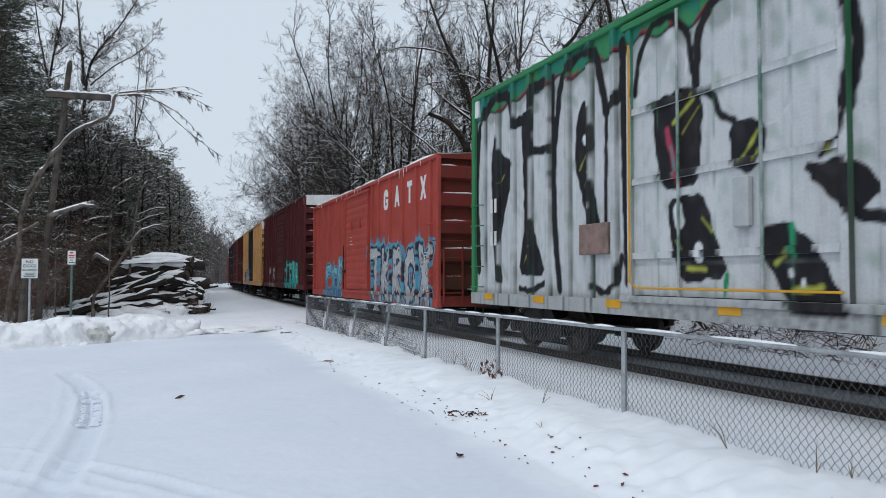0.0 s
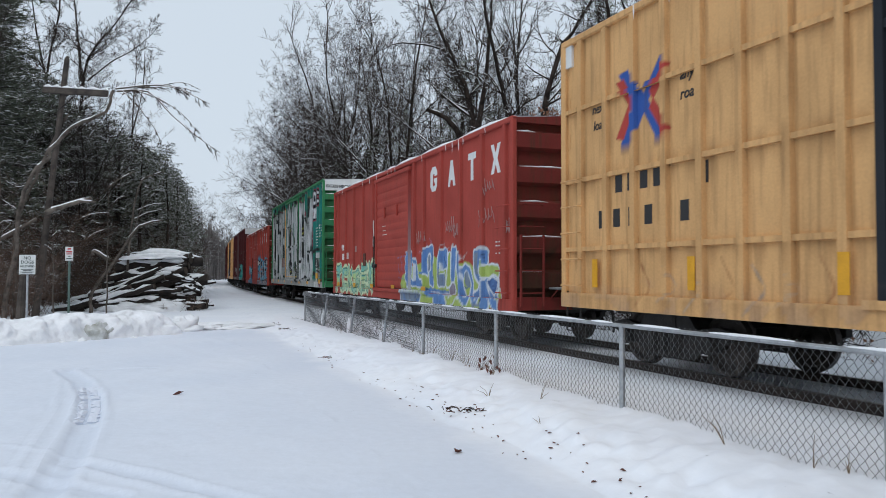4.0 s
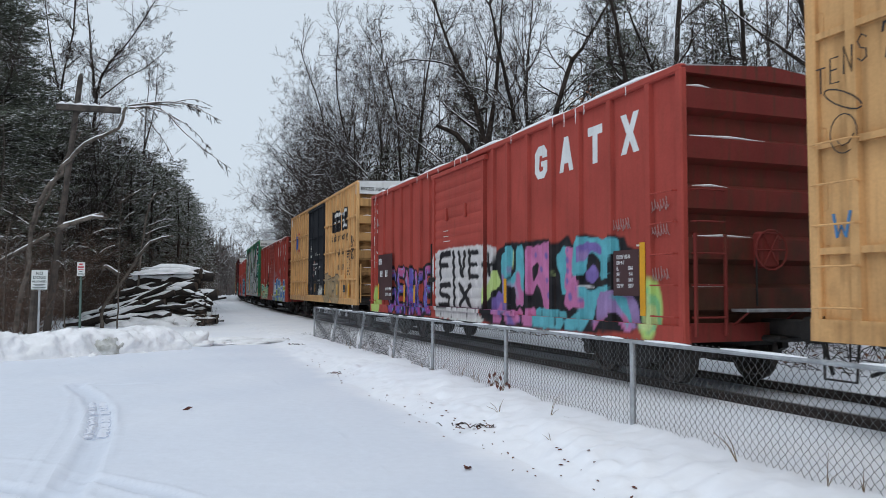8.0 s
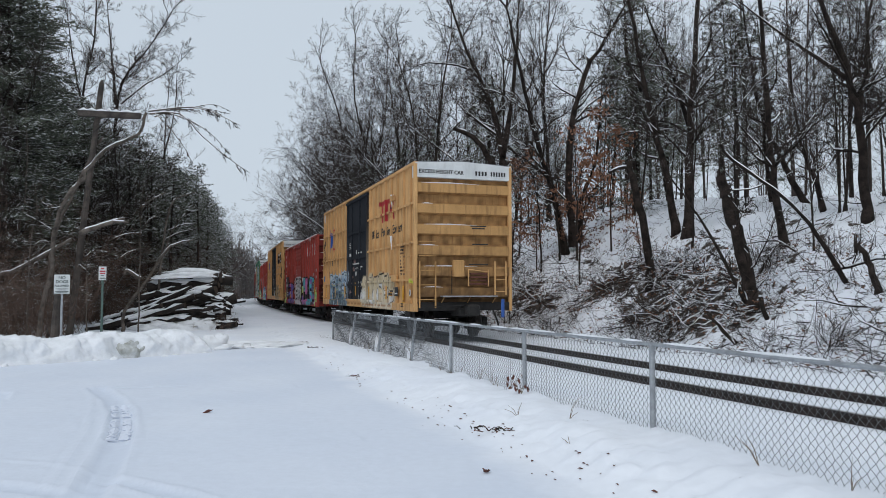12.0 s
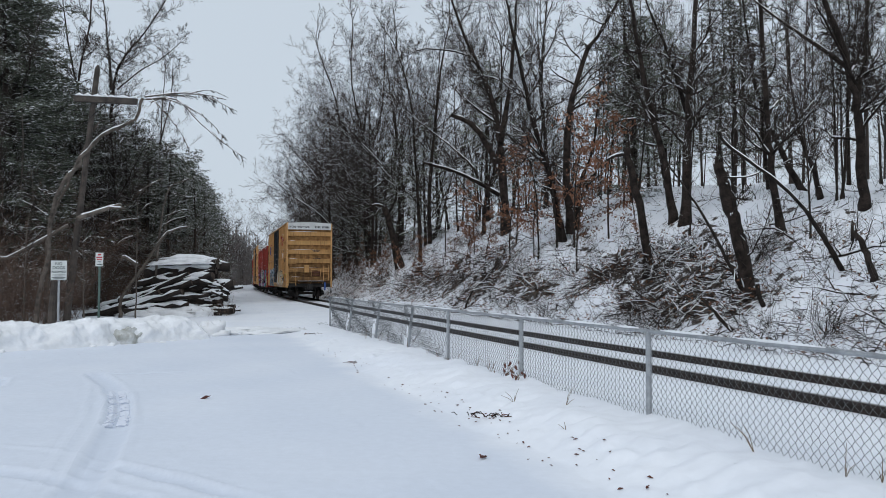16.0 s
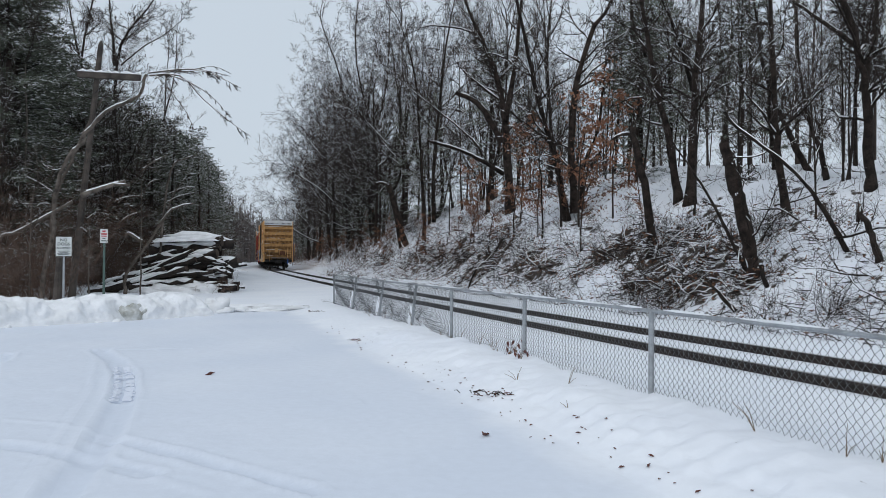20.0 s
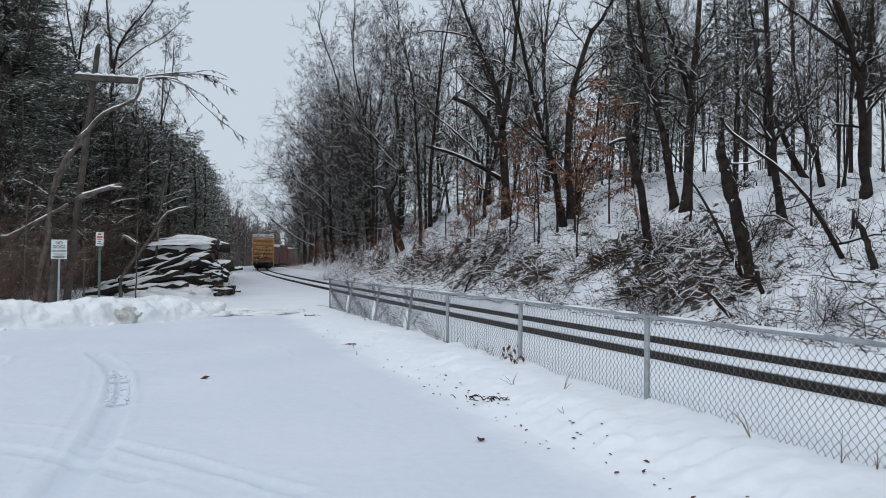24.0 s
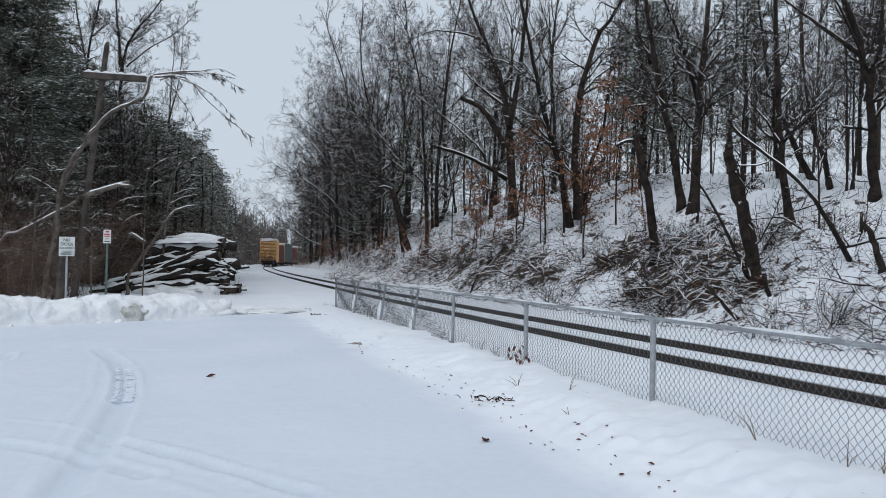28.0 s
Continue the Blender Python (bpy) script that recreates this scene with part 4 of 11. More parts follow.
def mural(c, x, z):
    """Silver letters of the green car: dark counters, outlines, lights."""
    fill(c, x, z, [(-3.51, 5), (-4.03, 4.83), (-3.83, 3.63), (-3.54, 4.24)], (.02, .20, .16), rim=(.30, .06, .10))
    fill(c, x, z, [(6.64, 4.36), (6.37, 3.77), (5.86, 3.6), (5.99, 3.13), (6.3, 2.51), (6.49, 1.86), (6.3, 1.26), (6.62, 1.31), (6.76, 2.2), (6.84, 3.65)], INK)
    fill(c, x, z, [(5.5, 4.4), (5.09, 4.5), (5.06, 3.77), (5.2, 2.96), (5.03, 2.13), (4.59, 1.41), (5.61, 1.42), (5.38, 2.35), (5.44, 3.4)], INK)
    fill(c, x, z, [(3.37, 4.22), (3.11, 3.99), (3.02, 3.52), (3.14, 3.07), (2.96, 2.41), (2.8, 1.99), (3.09, 1.98), (3.37, 2.62), (3.59, 3.21), (3.54, 3.86)], INK)
    fill(c, x, z, [(1.5, 3.73), (0.71, 3.75), (0.51, 3.63), (0.54, 3.05), (0.6, 2.57), (1.28, 2.54), (1.43, 3.15)], INK)
    fill(c, x, z, [(0.01, 3.18), (-0.31, 3.22), (-0.54, 3.07), (-0.5, 2.79), (-0.27, 2.57), (-0.03, 2.72)], INK)
    fill(c, x, z, [(1.18, 2.4), (0.51, 2.42), (0.32, 1.94), (0.07, 1.39), (0.93, 1.31), (1.11, 1.81)], INK)
    fill(c, x, z, [(-0.46, 1.91), (-0.81, 1.97), (-1.17, 1.75), (-1.4, 1.33), (-1.7, 0.99), (-0.94, 0.97), (-0.71, 1.33), (-0.5, 1.62)], INK)
    fill(c, x, z, [(-1.06, 2.55), (-1.62, 2.57), (-2.01, 2.24), (-1.69, 2.06), (-1.41, 2.28)], INK)
    fill(c, x, z, [(-2.47, 4.48), (-2.65, 4.42), (-3.02, 3.6), (-3.15, 3.1), (-3.13, 2.28), (-3.34, 1.91), (-3.51, 1.29), (-3.83, 1.19), (-3.36, 1.18), (-3.12, 1.57), (-2.98, 1.9), (-2.69, 2.37), (-2.59, 2.94), (-2.47, 3.21)], INK)
    fill(c, x, z, [(-2.37, 2.18), (-2.55, 2.21), (-2.62, 0.97), (-2.44, 0.93)], INK)
    fill(c, x, z, [(-4.2, 4.74), (-4.49, 4.67), (-4.37, 4.29), (-4.26, 3.78), (-4.22, 3.15), (-4.18, 2.59), (-4.01, 2.63), (-4, 3.19), (-3.81, 3.55), (-3.92, 4.03), (-4.02, 4.39)], INK)
    fill(c, x, z, [(-5.58, 4.3), (-5.94, 4.18), (-5.93, 3.73), (-5.71, 3.7), (-5.6, 3.92)], INK)
    line_on(c, x, z, [(7.45, 1.54), (7.61, 3.16), (7.47, 4.42), (6.78, 4.99), (6.06, 4.92), (5.8, 4.29)], 0.254, INK, 0.03)
    line_on(c, x, z, [(5.8, 4.29), (5.21, 4.31), (5.09, 4.81), (4.59, 4.82)], 0.232, INK, 0.03)
    line_on(c, x, z, [(4.32, 4.82), (4.32, 3.68)], 0.168, INK, 0.03)
    line_on(c, x, z, [(5.01, 3.66), (4.32, 3.58)], 0.189, INK, 0.03)
    line_on(c, x, z, [(4.11, 1.17), (4.27, 2.1), (4.32, 3.38), (4.06, 4.72), (3.44, 5.03), (2.97, 4.89), (2.75, 4.12), (2.69, 3.92)], 0.211, INK, 0.03)
    line_on(c, x, z, [(2.69, 3.92), (2.32, 4.05), (2.11, 4.71)], 0.232, INK, 0.03)
    line_on(c, x, z, [(2.69, 3.92), (2.73, 2.04)], 0.124, INK, 0.03)
    line_on(c, x, z, [(2.25, 4.83), (2.22, 3.42), (2.14, 1.32)], 0.232, INK, 0.03)
    line_on(c, x, z, [(1.91, 3.98), (1.81, 4.48), (1.53, 4.85), (1.12, 4.88), (0.77, 4.56), (0.66, 4.02)], 0.145, INK, 0.03)
    line_on(c, x, z, [(0.62, 3.85), (0.57, 4.48), (0.28, 4.81), (-0.34, 4.88), (-0.98, 4.81), (-1.43, 4.57), (-1.68, 4.14), (-1.73, 3.59), (-1.6, 3.11)], 0.186, INK, 0.03)
    line_on(c, x, z, [(-1.6, 3.11), (-1.54, 2.81), (-1.28, 2.63)], 0.118, INK, 0.03)
    line_on(c, x, z, [(1.58, 3.72), (0.88, 3.81), (0.29, 3.64), (0.2, 3.36), (-0.04, 3.23)], 0.132, INK, 0.03)
    line_on(c, x, z, [(-1.22, 2.43), (-1.47, 2.24), (-1.73, 1.99), (-2.08, 1.93), (-2.39, 2.02), (-2.46, 2.16)], 0.172, INK, 0.03)
    line_on(c, x, z, [(-2.63, 4.43), (-2.89, 3.92), (-3.1, 3.91), (-3.22, 4.39)], 0.091, INK, 0.03)
    line_on(c, x, z, [(-2.88, 3.9), (-3.02, 3.6)], 0.0775, INK, 0.03)
    line_on(c, x, z, [(-3.22, 4.36), (-3.49, 3.91), (-3.83, 3.5), (-4, 3.02), (-4.06, 2.53)], 0.159, INK, 0.03)
    line_on(c, x, z, [(-4.06, 2.53), (-4.25, 2.24), (-4.4, 1.76), (-4.63, 1.27), (-4.49, 1.13), (-4.05, 1.01)], 0.145, INK, 0.03)
    line_on(c, x, z, [(-4.23, 2.77), (-4.18, 2.4), (-4.38, 2.33), (-4.79, 2.34), (-5.06, 2.4), (-5.08, 2.65)], 0.145, INK, 0.03)
    line_on(c, x, z, [(-5.38, 4.37), (-5.27, 3.92), (-5.19, 3.22), (-5.16, 2.59), (-5.22, 2.11), (-5.36, 1.67), (-5.56, 1.39), (-5.7, 1.39)], 0.24, INK, 0.03)
    line_on(c, x, z, [(-1.86, 4.82), (-2.21, 4.93), (-2.64, 4.95), (-3.04, 5.01), (-3.23, 5.01), (-3.28, 4.43)], 0.172, INK, 0.03)
    line_on(c, x, z, [(-3, 1.81), (-3.09, 1.34), (-3.36, 1.19)], 0.091, INK, 0.03)
    line_on(c, x, z, [(-2.69, 1.09), (-3.08, 1.22)], 0.091, INK, 0.03)
    line_on(c, x, z, [(5.58, 1.16), (5.14, 1.11), (4.64, 1.27)], 0.146, INK, 0.03)
    line_on(c, x, z, [(3.1, 1.23), (2.76, 1.12), (2.39, 1.28), (2.31, 1.67)], 0.146, INK, 0.03)
    line_on(c, x, z, [(-5.09, 2.41), (-5.21, 2.01), (-5.33, 1.72)], 0.0775, INK, 0.03)
    line_on(c, x, z, [(-5.48, 3.67), (-5.33, 3.19), (-5.32, 2.48), (-5.4, 1.95), (-5.6, 1.57)], 0.08, (.34, .06, .10), 0.03)
    line_on(c, x, z, [(1.19, 3.33), (0.98, 2.61)], 0.14, (.34, .05, .09), 0.03)
    line_on(c, x, z, [(1.12, 3.11), (1.05, 2.78)], 0.06, (.03, .28, .30), 0.03)
    line_on(c, x, z, [(1.06, 3.42), (0.67, 3.65)], 0.1, (.40, .43, .08), 0.05)
    line_on(c, x, z, [(0.88, 3.25), (0.57, 3.53)], 0.05, (.40, .43, .08), 0.05)
    line_on(c, x, z, [(-0.19, 2.78), (-0.43, 3.05)], 0.08, (.40, .43, .08), 0.05)
    line_on(c, x, z, [(-0.33, 2.69), (-0.48, 2.9)], 0.05, (.40, .43, .08), 0.05)
    line_on(c, x, z, [(-2.82, 3.21), (-3, 3.48)], 0.07, (.40, .43, .08), 0.05)
    line_on(c, x, z, [(-2.74, 3.29), (-2.93, 3.61)], 0.06, (.40, .43, .08), 0.05)
    line_on(c, x, z, [(-3.04, 1.9), (-3.17, 2.04), (-3.11, 1.81)], 0.1, (.40, .43, .08), 0.05)
    line_on(c, x, z, [(-4.02, 4.06), (-4.1, 4.31)], 0.07, (.40, .43, .08), 0.05)
    line_on(c, x, z, [(-0.67, 1.53), (-0.81, 1.61)], 0.09, (.40, .43, .08), 0.05)
    line_on(c, x, z, [(-0.91, 1.23), (-1.27, 1.26)], 0.12, (.40, .43, .08), 0.05)
    line_on(c, x, z, [(1.03, 1.85), (0.93, 1.73)], 0.07, (.40, .43, .08), 0.05)
    line_on(c, x, z, [(0.81, 1.48), (0.47, 1.47)], 0.1, (.40, .43, .08), 0.05)
    line_on(c, x, z, [(0.52, 2.11), (0.35, 1.94)], 0.08, (.40, .43, .08), 0.05)
    line_on(c, x, z, [(3.47, 3.1), (3.23, 3.36)], 0.06, (.40, .43, .08), 0.05)
    line_on(c, x, z, [(3.33, 2.81), (3.18, 3.03)], 0.04, (.40, .43, .08), 0.05)
    line_on(c, x, z, [(5.43, 1.62), (5.2, 1.93)], 0.05, (.40, .43, .08), 0.05)
    line_on(c, x, z, [(6.63, 1.86), (6.56, 2.19)], 0.05, (.40, .43, .08), 0.05)
    line_on(c, x, z, [(6.5, 3.18), (6.24, 3.37)], 0.05, (.40, .43, .08), 0.05)
    line_on(c, x, z, [(-1.28, 2.6), (-1.5, 2.75)], 0.05, (.40, .43, .08), 0.05)
    line_on(c, x, z, [(-4.21, 4.55), (-4.32, 4.25)], 0.05, (.40, .43, .08), 0.05)
    line_on(c, x, z, [(1, 2.25), (0.96, 2.09)], 0.22, (.66, .68, .70), 0.03)
    line_on(c, x, z, [(0.6, 1.72), (0.59, 1.64)], 0.2, (.66, .68, .70), 0.03)
    line_on(c, x, z, [(3.32, 3.6), (3.28, 3.53)], 0.14, (.66, .68, .70), 0.03)
    line_on(c, x, z, [(3.14, 2.53), (3.14, 2.48)], 0.1, (.66, .68, .70), 0.03)
    line_on(c, x, z, [(-2.84, 2.99), (-2.84, 2.94)], 0.22, (.66, .68, .70), 0.03)
    line_on(c, x, z, [(-0.88, 1.44), (-0.89, 1.4)], 0.1, (.66, .68, .70), 0.03)
    line_on(c, x, z, [(-1.05, 1.33), (-1.05, 1.3)], 0.08, (.66, .68, .70), 0.03)
    line_on(c, x, z, [(-5.37, 3.01), (-5.36, 2.92)], 0.2, (.66, .68, .70), 0.03)
    line_on(c, x, z, [(-5.34, 2.73), (-5.34, 2.71)], 0.12, (.66, .68, .70), 0.03)
    line_on(c, x, z, [(-5.44, 3.26), (-5.44, 3.21)], 0.17, (.66, .68, .70), 0.03)
    line_on(c, x, z, [(-5.52, 3.98), (-5.5, 3.95)], 0.14, (.66, .68, .70), 0.03)
    line_on(c, x, z, [(-2.84, 2.99), (-2.86, 2.93)], 0.0775, INK, 0.03)
    line_on(c, x, z, [(0.88, 4.36), (0.77, 4.16), (0.85, 3.95)], 0.05, (.66, .68, .70), 0.04)
    line_on(c, x, z, [(-0.03, 4.73), (-0.05, 4.35)], 0.04, (.66, .68, .70), 0.04)
    line_on(c, x, z, [(-1.83, 3.63), (-2.25, 3.63), (-2.39, 3.85)], 0.05, (.66, .68, .70), 0.04)
    line_on(c, x, z, [(-4.23, 3.56), (-4.6, 3.6), (-4.76, 3.61)], 0.05, (.66, .68, .70), 0.04)
    line_on(c, x, z, [(4.06, 2.87), (3.69, 2.93), (3.52, 3.01)], 0.04, (.66, .68, .70), 0.04)
    line_on(c, x, z, [(-1.83, 2.12), (-2.17, 2.1), (-2.39, 2.21)], 0.04, (.66, .68, .70), 0.04)
    line_on(c, x, z, [(-4.99, 2.22), (-4.95, 1.73), (-4.97, 1.34)], 0.05, (.66, .68, .70), 0.04)
    line_on(c, x, z, [(-0.98, 4.72), (-1.37, 4.41), (-1.46, 4.05)], 0.04, (.66, .68, .70), 0.04)
    line_on(c, x, z, [(-4.42, 1.6), (-4.64, 1.54), (-4.74, 1.69)], 0.04, (.66, .68, .70), 0.04)
    line_on(c, x, z, [(-3.54, 1.45), (-3.8, 1.56), (-3.88, 1.72)], 0.04, (.66, .68, .70), 0.04)
    line_on(c, x, z, [(-0.47, 3.08), (-0.75, 3.12), (-0.96, 3.3)], 0.04, (.66, .68, .70), 0.04)
    line_on(c, x, z, [(-4, 1.47), (-4.05, 1.26)], 0.1, (.02, .25, .12), 0.03)
    line_on(c, x, z, [(-4.8, 1.4), (-4.84, 1.22)], 0.1, (.02, .25, .12), 0.03)
    line_on(c, x, z, [(-3.17, 2.63), (-3.17, 2.04)], 0.1, (.02, .25, .12), 0.03)
    line_on(c, x, z, [(-0.89, 1.93), (-0.92, 1.61)], 0.1, (.02, .25, .12), 0.03)
    line_on(c, x, z, [(0.1, 1.4), (0.14, 1.14)], 0.1, (.02, .25, .12), 0.03)
    line_on(c, x, z, [(-5.71, 2.2), (-5.79, 2.24)], 0.1, (.02, .25, .12), 0.03)
    fill(c, x, z, [(-3.51, 2.05), (-3.74, 2.05), (-3.75, 1.78), (-3.52, 1.77)], (.62, .64, .66))
    line_on(c, x, z, [(-5.36, 2.16), (-5.48, 2.2), (-5.57, 2.12)], 0.06, (.08, .45, .45), 0.03)


def blue_piece(c, x, z):
    """Blue letters with white edges on lime."""
    fill(c, x, z, [(-0.57, 1.2), (-0.93, 1.41), (-1.9, 1.64), (-3.34, 1.82), (-4.39, 1.82), (-4.79, 1.58), (-5.11, 1.68), (-5.51, 1.6), (-5.65, 1.47), (-6.39, 1.55), (-6.51, 1.51), (-6.86, 1.51), (-6.86, 1.25), (-6.95, 1.02), (-7.01, 0.88), (-6.88, 0.69), (-6.33, 0.62), (-5.55, 0.59), (-4.61, 0.6), (-3.33, 0.62), (-1.71, 0.58), (-0.72, 0.62)], (.33, .43, .12), grow=0, soft=0.05)
    fill(c, x, z, [(-0.68, 0.9), (-2.41, 0.89), (-2.24, 0.66), (-1.8, 0.57), (-1.52, 0.69), (-1.23, 0.55), (-0.76, 0.62)], (.17, .22, .29), grow=0.014, rim=(.58, .63, .68), low=(.11, .22, .45))
    fill(c, x, z, [(-3.26, 0.86), (-4.01, 0.89), (-4.13, 0.63), (-3.33, 0.56)], (.11, .22, .45), grow=0.014, rim=(.58, .63, .68))
    fill(c, x, z, [(-2.41, 1.05), (-4.14, 0.99), (-4.2, 0.85), (-3.12, 0.8), (-2.73, 0.83)], (.11, .22, .45), grow=0)
    line_on(c, x, z, [(-0.68, 0.96), (-1.71, 0.94), (-2.74, 0.93), (-4.2, 0.91)], 0.05, (.58, .63, .68), 0.025)
    line_on(c, x, z, [(-1.89, 0.8), (-2.16, 0.68), (-2.33, 0.82)], 0.04, (.055, .11, .27), 0.025)
    line_on(c, x, z, [(-3.41, 0.74), (-3.94, 0.68)], 0.035, (.055, .11, .27), 0.025)
    fill(c, x, z, [(-1.04, 1.92), (-1.49, 1.94), (-1.45, 1.71), (-1.33, 1.21), (-1.8, 1.17), (-1.77, 1.67), (-1.49, 1.74), (-1.79, 1.75), (-1.97, 1.22), (-2.38, 1.18), (-2.35, 1.03), (-1.03, 1.09)], (.11, .22, .45), grow=0.014, rim=(.58, .63, .68))
    line_on(c, x, z, [(-1.41, 1.79), (-1.24, 1.41), (-1.41, 1.21)], 0.03, (.055, .11, .27), 0.025)
    line_on(c, x, z, [(-2.04, 1.39), (-2.45, 1.39), (-2.45, 1.07), (-2.04, 1.11)], 0.09, (.11, .22, .45), 0.025)
    fill(c, x, z, [(-2.33, 1.77), (-2.55, 2.01), (-2.78, 2.03), (-3.05, 2.07), (-3.08, 1.79), (-2.99, 1.45), (-3.12, 1.08), (-2.83, 1.1), (-2.84, 1.75), (-2.71, 1.84), (-2.61, 1.67), (-2.71, 1.32), (-2.42, 1.42)], (.11, .22, .45), grow=0.014, rim=(.58, .63, .68))
    fill(c, x, z, [(-2.74, 1.82), (-2.87, 1.84), (-2.86, 1.49), (-2.74, 1.42)], (.17, .22, .29), grow=0.014, rim=(.58, .63, .68))
    line_on(c, x, z, [(-3.05, 2.04), (-3.02, 1.66), (-3.1, 1.13)], 0.05, (.055, .11, .27), 0.025)
    line_on(c, x, z, [(-2.5, 1.32), (-2.71, 1.23), (-2.66, 1.1)], 0.07, (.33, .43, .12), 0.025)
    fill(c, x, z, [(-3.46, 1.9), (-4.02, 1.95), (-4.04, 1.52), (-3.78, 1.48), (-3.76, 1.66), (-3.65, 1.65), (-3.55, 1.4), (-3.89, 1.36), (-3.91, 1.09), (-3.39, 1.07), (-3.37, 1.57)], (.11, .22, .45), grow=0.014, rim=(.58, .63, .68), low=(.17, .22, .29))
    line_on(c, x, z, [(-4.02, 1.94), (-3.84, 1.72), (-4.02, 1.53)], 0.05, (.055, .11, .27), 0.025)
    line_on(c, x, z, [(-3.59, 1.34), (-3.78, 1.42), (-3.89, 1.32)], 0.06, (.33, .43, .12), 0.025)
    fill(c, x, z, [(-4.1, 1.83), (-4.22, 1.86), (-4.26, 1.1), (-3.99, 1.07), (-4.02, 1.32)], (.33, .43, .12), grow=0.014, rim=(.58, .63, .68))
    fill(c, x, z, [(-4.3, 1.95), (-4.58, 1.97), (-4.55, 1.63), (-4.45, 1.14), (-4.29, 1.16), (-4.29, 1.63)], (.11, .22, .45), grow=0.014, rim=(.58, .63, .68))
    fill(c, x, z, [(-4.63, 1.83), (-4.79, 1.88), (-4.91, 1.76), (-4.87, 1.47), (-5.0, 1.12), (-5.21, 0.84), (-5.42, 0.89), (-5.48, 1.13), (-5.38, 1.33), (-5.18, 1.48), (-5.06, 1.4), (-5.0, 1.26), (-4.93, 1.47), (-5.16, 1.58), (-5.41, 1.47), (-5.56, 1.23), (-5.55, 0.93), (-5.38, 0.73), (-5.15, 0.7), (-4.89, 0.86), (-4.71, 1.18), (-4.62, 1.48)], (.11, .22, .45), grow=0.014, rim=(.58, .63, .68))
    fill(c, x, z, [(-5.06, 1.37), (-5.22, 1.46), (-5.38, 1.26), (-5.42, 1.06), (-5.21, 1.06), (-5.08, 1.19)], (.17, .22, .29), grow=0)
    line_on(c, x, z, [(-5.08, 1.08), (-5.22, 1.05), (-5.36, 1.11)], 0.04, (.055, .11, .27), 0.025)
    line_on(c, x, z, [(-4.81, 1.84), (-4.71, 1.66), (-4.82, 1.4)], 0.03, (.055, .11, .27), 0.025)
    fill(c, x, z, [(-4.18, 1.02), (-4.34, 1.16), (-4.52, 1.12), (-4.57, 0.96), (-4.38, 0.89), (-4.21, 0.9)], (.22, .20, .25), grow=0.014, rim=(.58, .63, .68))
    fill(c, x, z, [(-4.38, 0.57), (-4.78, 0.82), (-5.05, 0.73), (-5.15, 0.61)], (.33, .43, .12), grow=0.014, rim=(.58, .63, .68))
    fill(c, x, z, [(-5.61, 1.87), (-5.93, 1.89), (-6.35, 1.88), (-6.3, 1.55), (-6.1, 1.51), (-6.06, 1.66), (-5.93, 1.59), (-5.85, 1.46), (-6.05, 1.3), (-6.09, 1.14), (-6.0, 0.88), (-5.83, 0.71), (-5.61, 0.78), (-5.57, 0.96), (-5.81, 1.0), (-5.92, 1.17), (-5.7, 1.3), (-5.58, 1.5)], (.11, .22, .45), grow=0.014, rim=(.58, .63, .68))
    fill(c, x, z, [(-5.6, 1.84), (-5.81, 1.86), (-5.8, 1.56), (-5.87, 1.37), (-5.69, 1.33), (-5.58, 1.5)], (.17, .22, .29), grow=0)
    fill(c, x, z, [(-5.93, 1.59), (-6.06, 1.66), (-6.07, 1.51), (-6.47, 1.55), (-6.84, 1.52), (-6.84, 1.28), (-6.58, 1.33), (-6.3, 1.29), (-6.05, 1.33), (-5.88, 1.41)], (.33, .43, .12), grow=0.014, rim=(.58, .63, .68))
    line_on(c, x, z, [(-5.75, 1.9), (-5.98, 1.94), (-6.29, 1.89), (-6.37, 1.82)], 0.09, (.48, .52, .55), 0.025)
    fill(c, x, z, [(-6.08, 1.21), (-6.3, 1.27), (-6.66, 1.33), (-6.86, 1.25), (-6.84, 1.08), (-6.74, 0.95), (-6.9, 0.82), (-6.93, 0.67), (-6.72, 0.66), (-6.51, 0.91), (-6.45, 0.66), (-6.1, 0.62), (-6.11, 0.89)], (.11, .22, .45), grow=0.014, rim=(.58, .63, .68))
    fill(c, x, z, [(-6.31, 1.22), (-6.54, 1.29), (-6.8, 1.23), (-6.8, 1.07), (-6.65, 0.97), (-6.46, 1.06)], (.055, .11, .27), grow=0.014, rim=(.58, .63, .68), low=(.11, .22, .45))
    line_on(c, x, z, [(-6.5, 1.15), (-6.69, 1.19), (-6.8, 1.13)], 0.035, (.11, .22, .45), 0.025)
    line_on(c, x, z, [(-6.5, 1.08), (-6.65, 1.1), (-6.76, 1.05)], 0.03, (.11, .22, .45), 0.025)
    line_on(c, x, z, [(-5.99, 1.27), (-6.09, 1.14), (-5.96, 0.91), (-5.69, 0.77)], 0.05, (.58, .63, .68), 0.025)
    line_on(c, x, z, [(-6.22, 1.21), (-6.38, 1.0), (-6.49, 0.82), (-6.53, 0.64)], 0.06, (.58, .63, .68), 0.025)
    line_on(c, x, z, [(-6.87, 1.28), (-6.72, 1.01), (-6.53, 0.7)], 0.05, (.58, .63, .68), 0.025)
    line_on(c, x, z, [(-6.91, 1.08), (-6.99, 0.94), (-6.92, 0.67)], 0.06, (.58, .63, .68), 0.025)
    fill(c, x, z, [(-5.64, 0.78), (-5.92, 0.76), (-6.11, 0.81), (-6.09, 0.67), (-5.64, 0.65)], (.17, .22, .29), grow=0)
    line_on(c, x, z, [(-6.05, 0.79), (-6.11, 0.86)], 0.06, INK, 0.025)
    line_on(c, x, z, [(-6.14, 1.83), (-6.17, 1.7)], 0.035, (.02, .03, .08), 0.025)
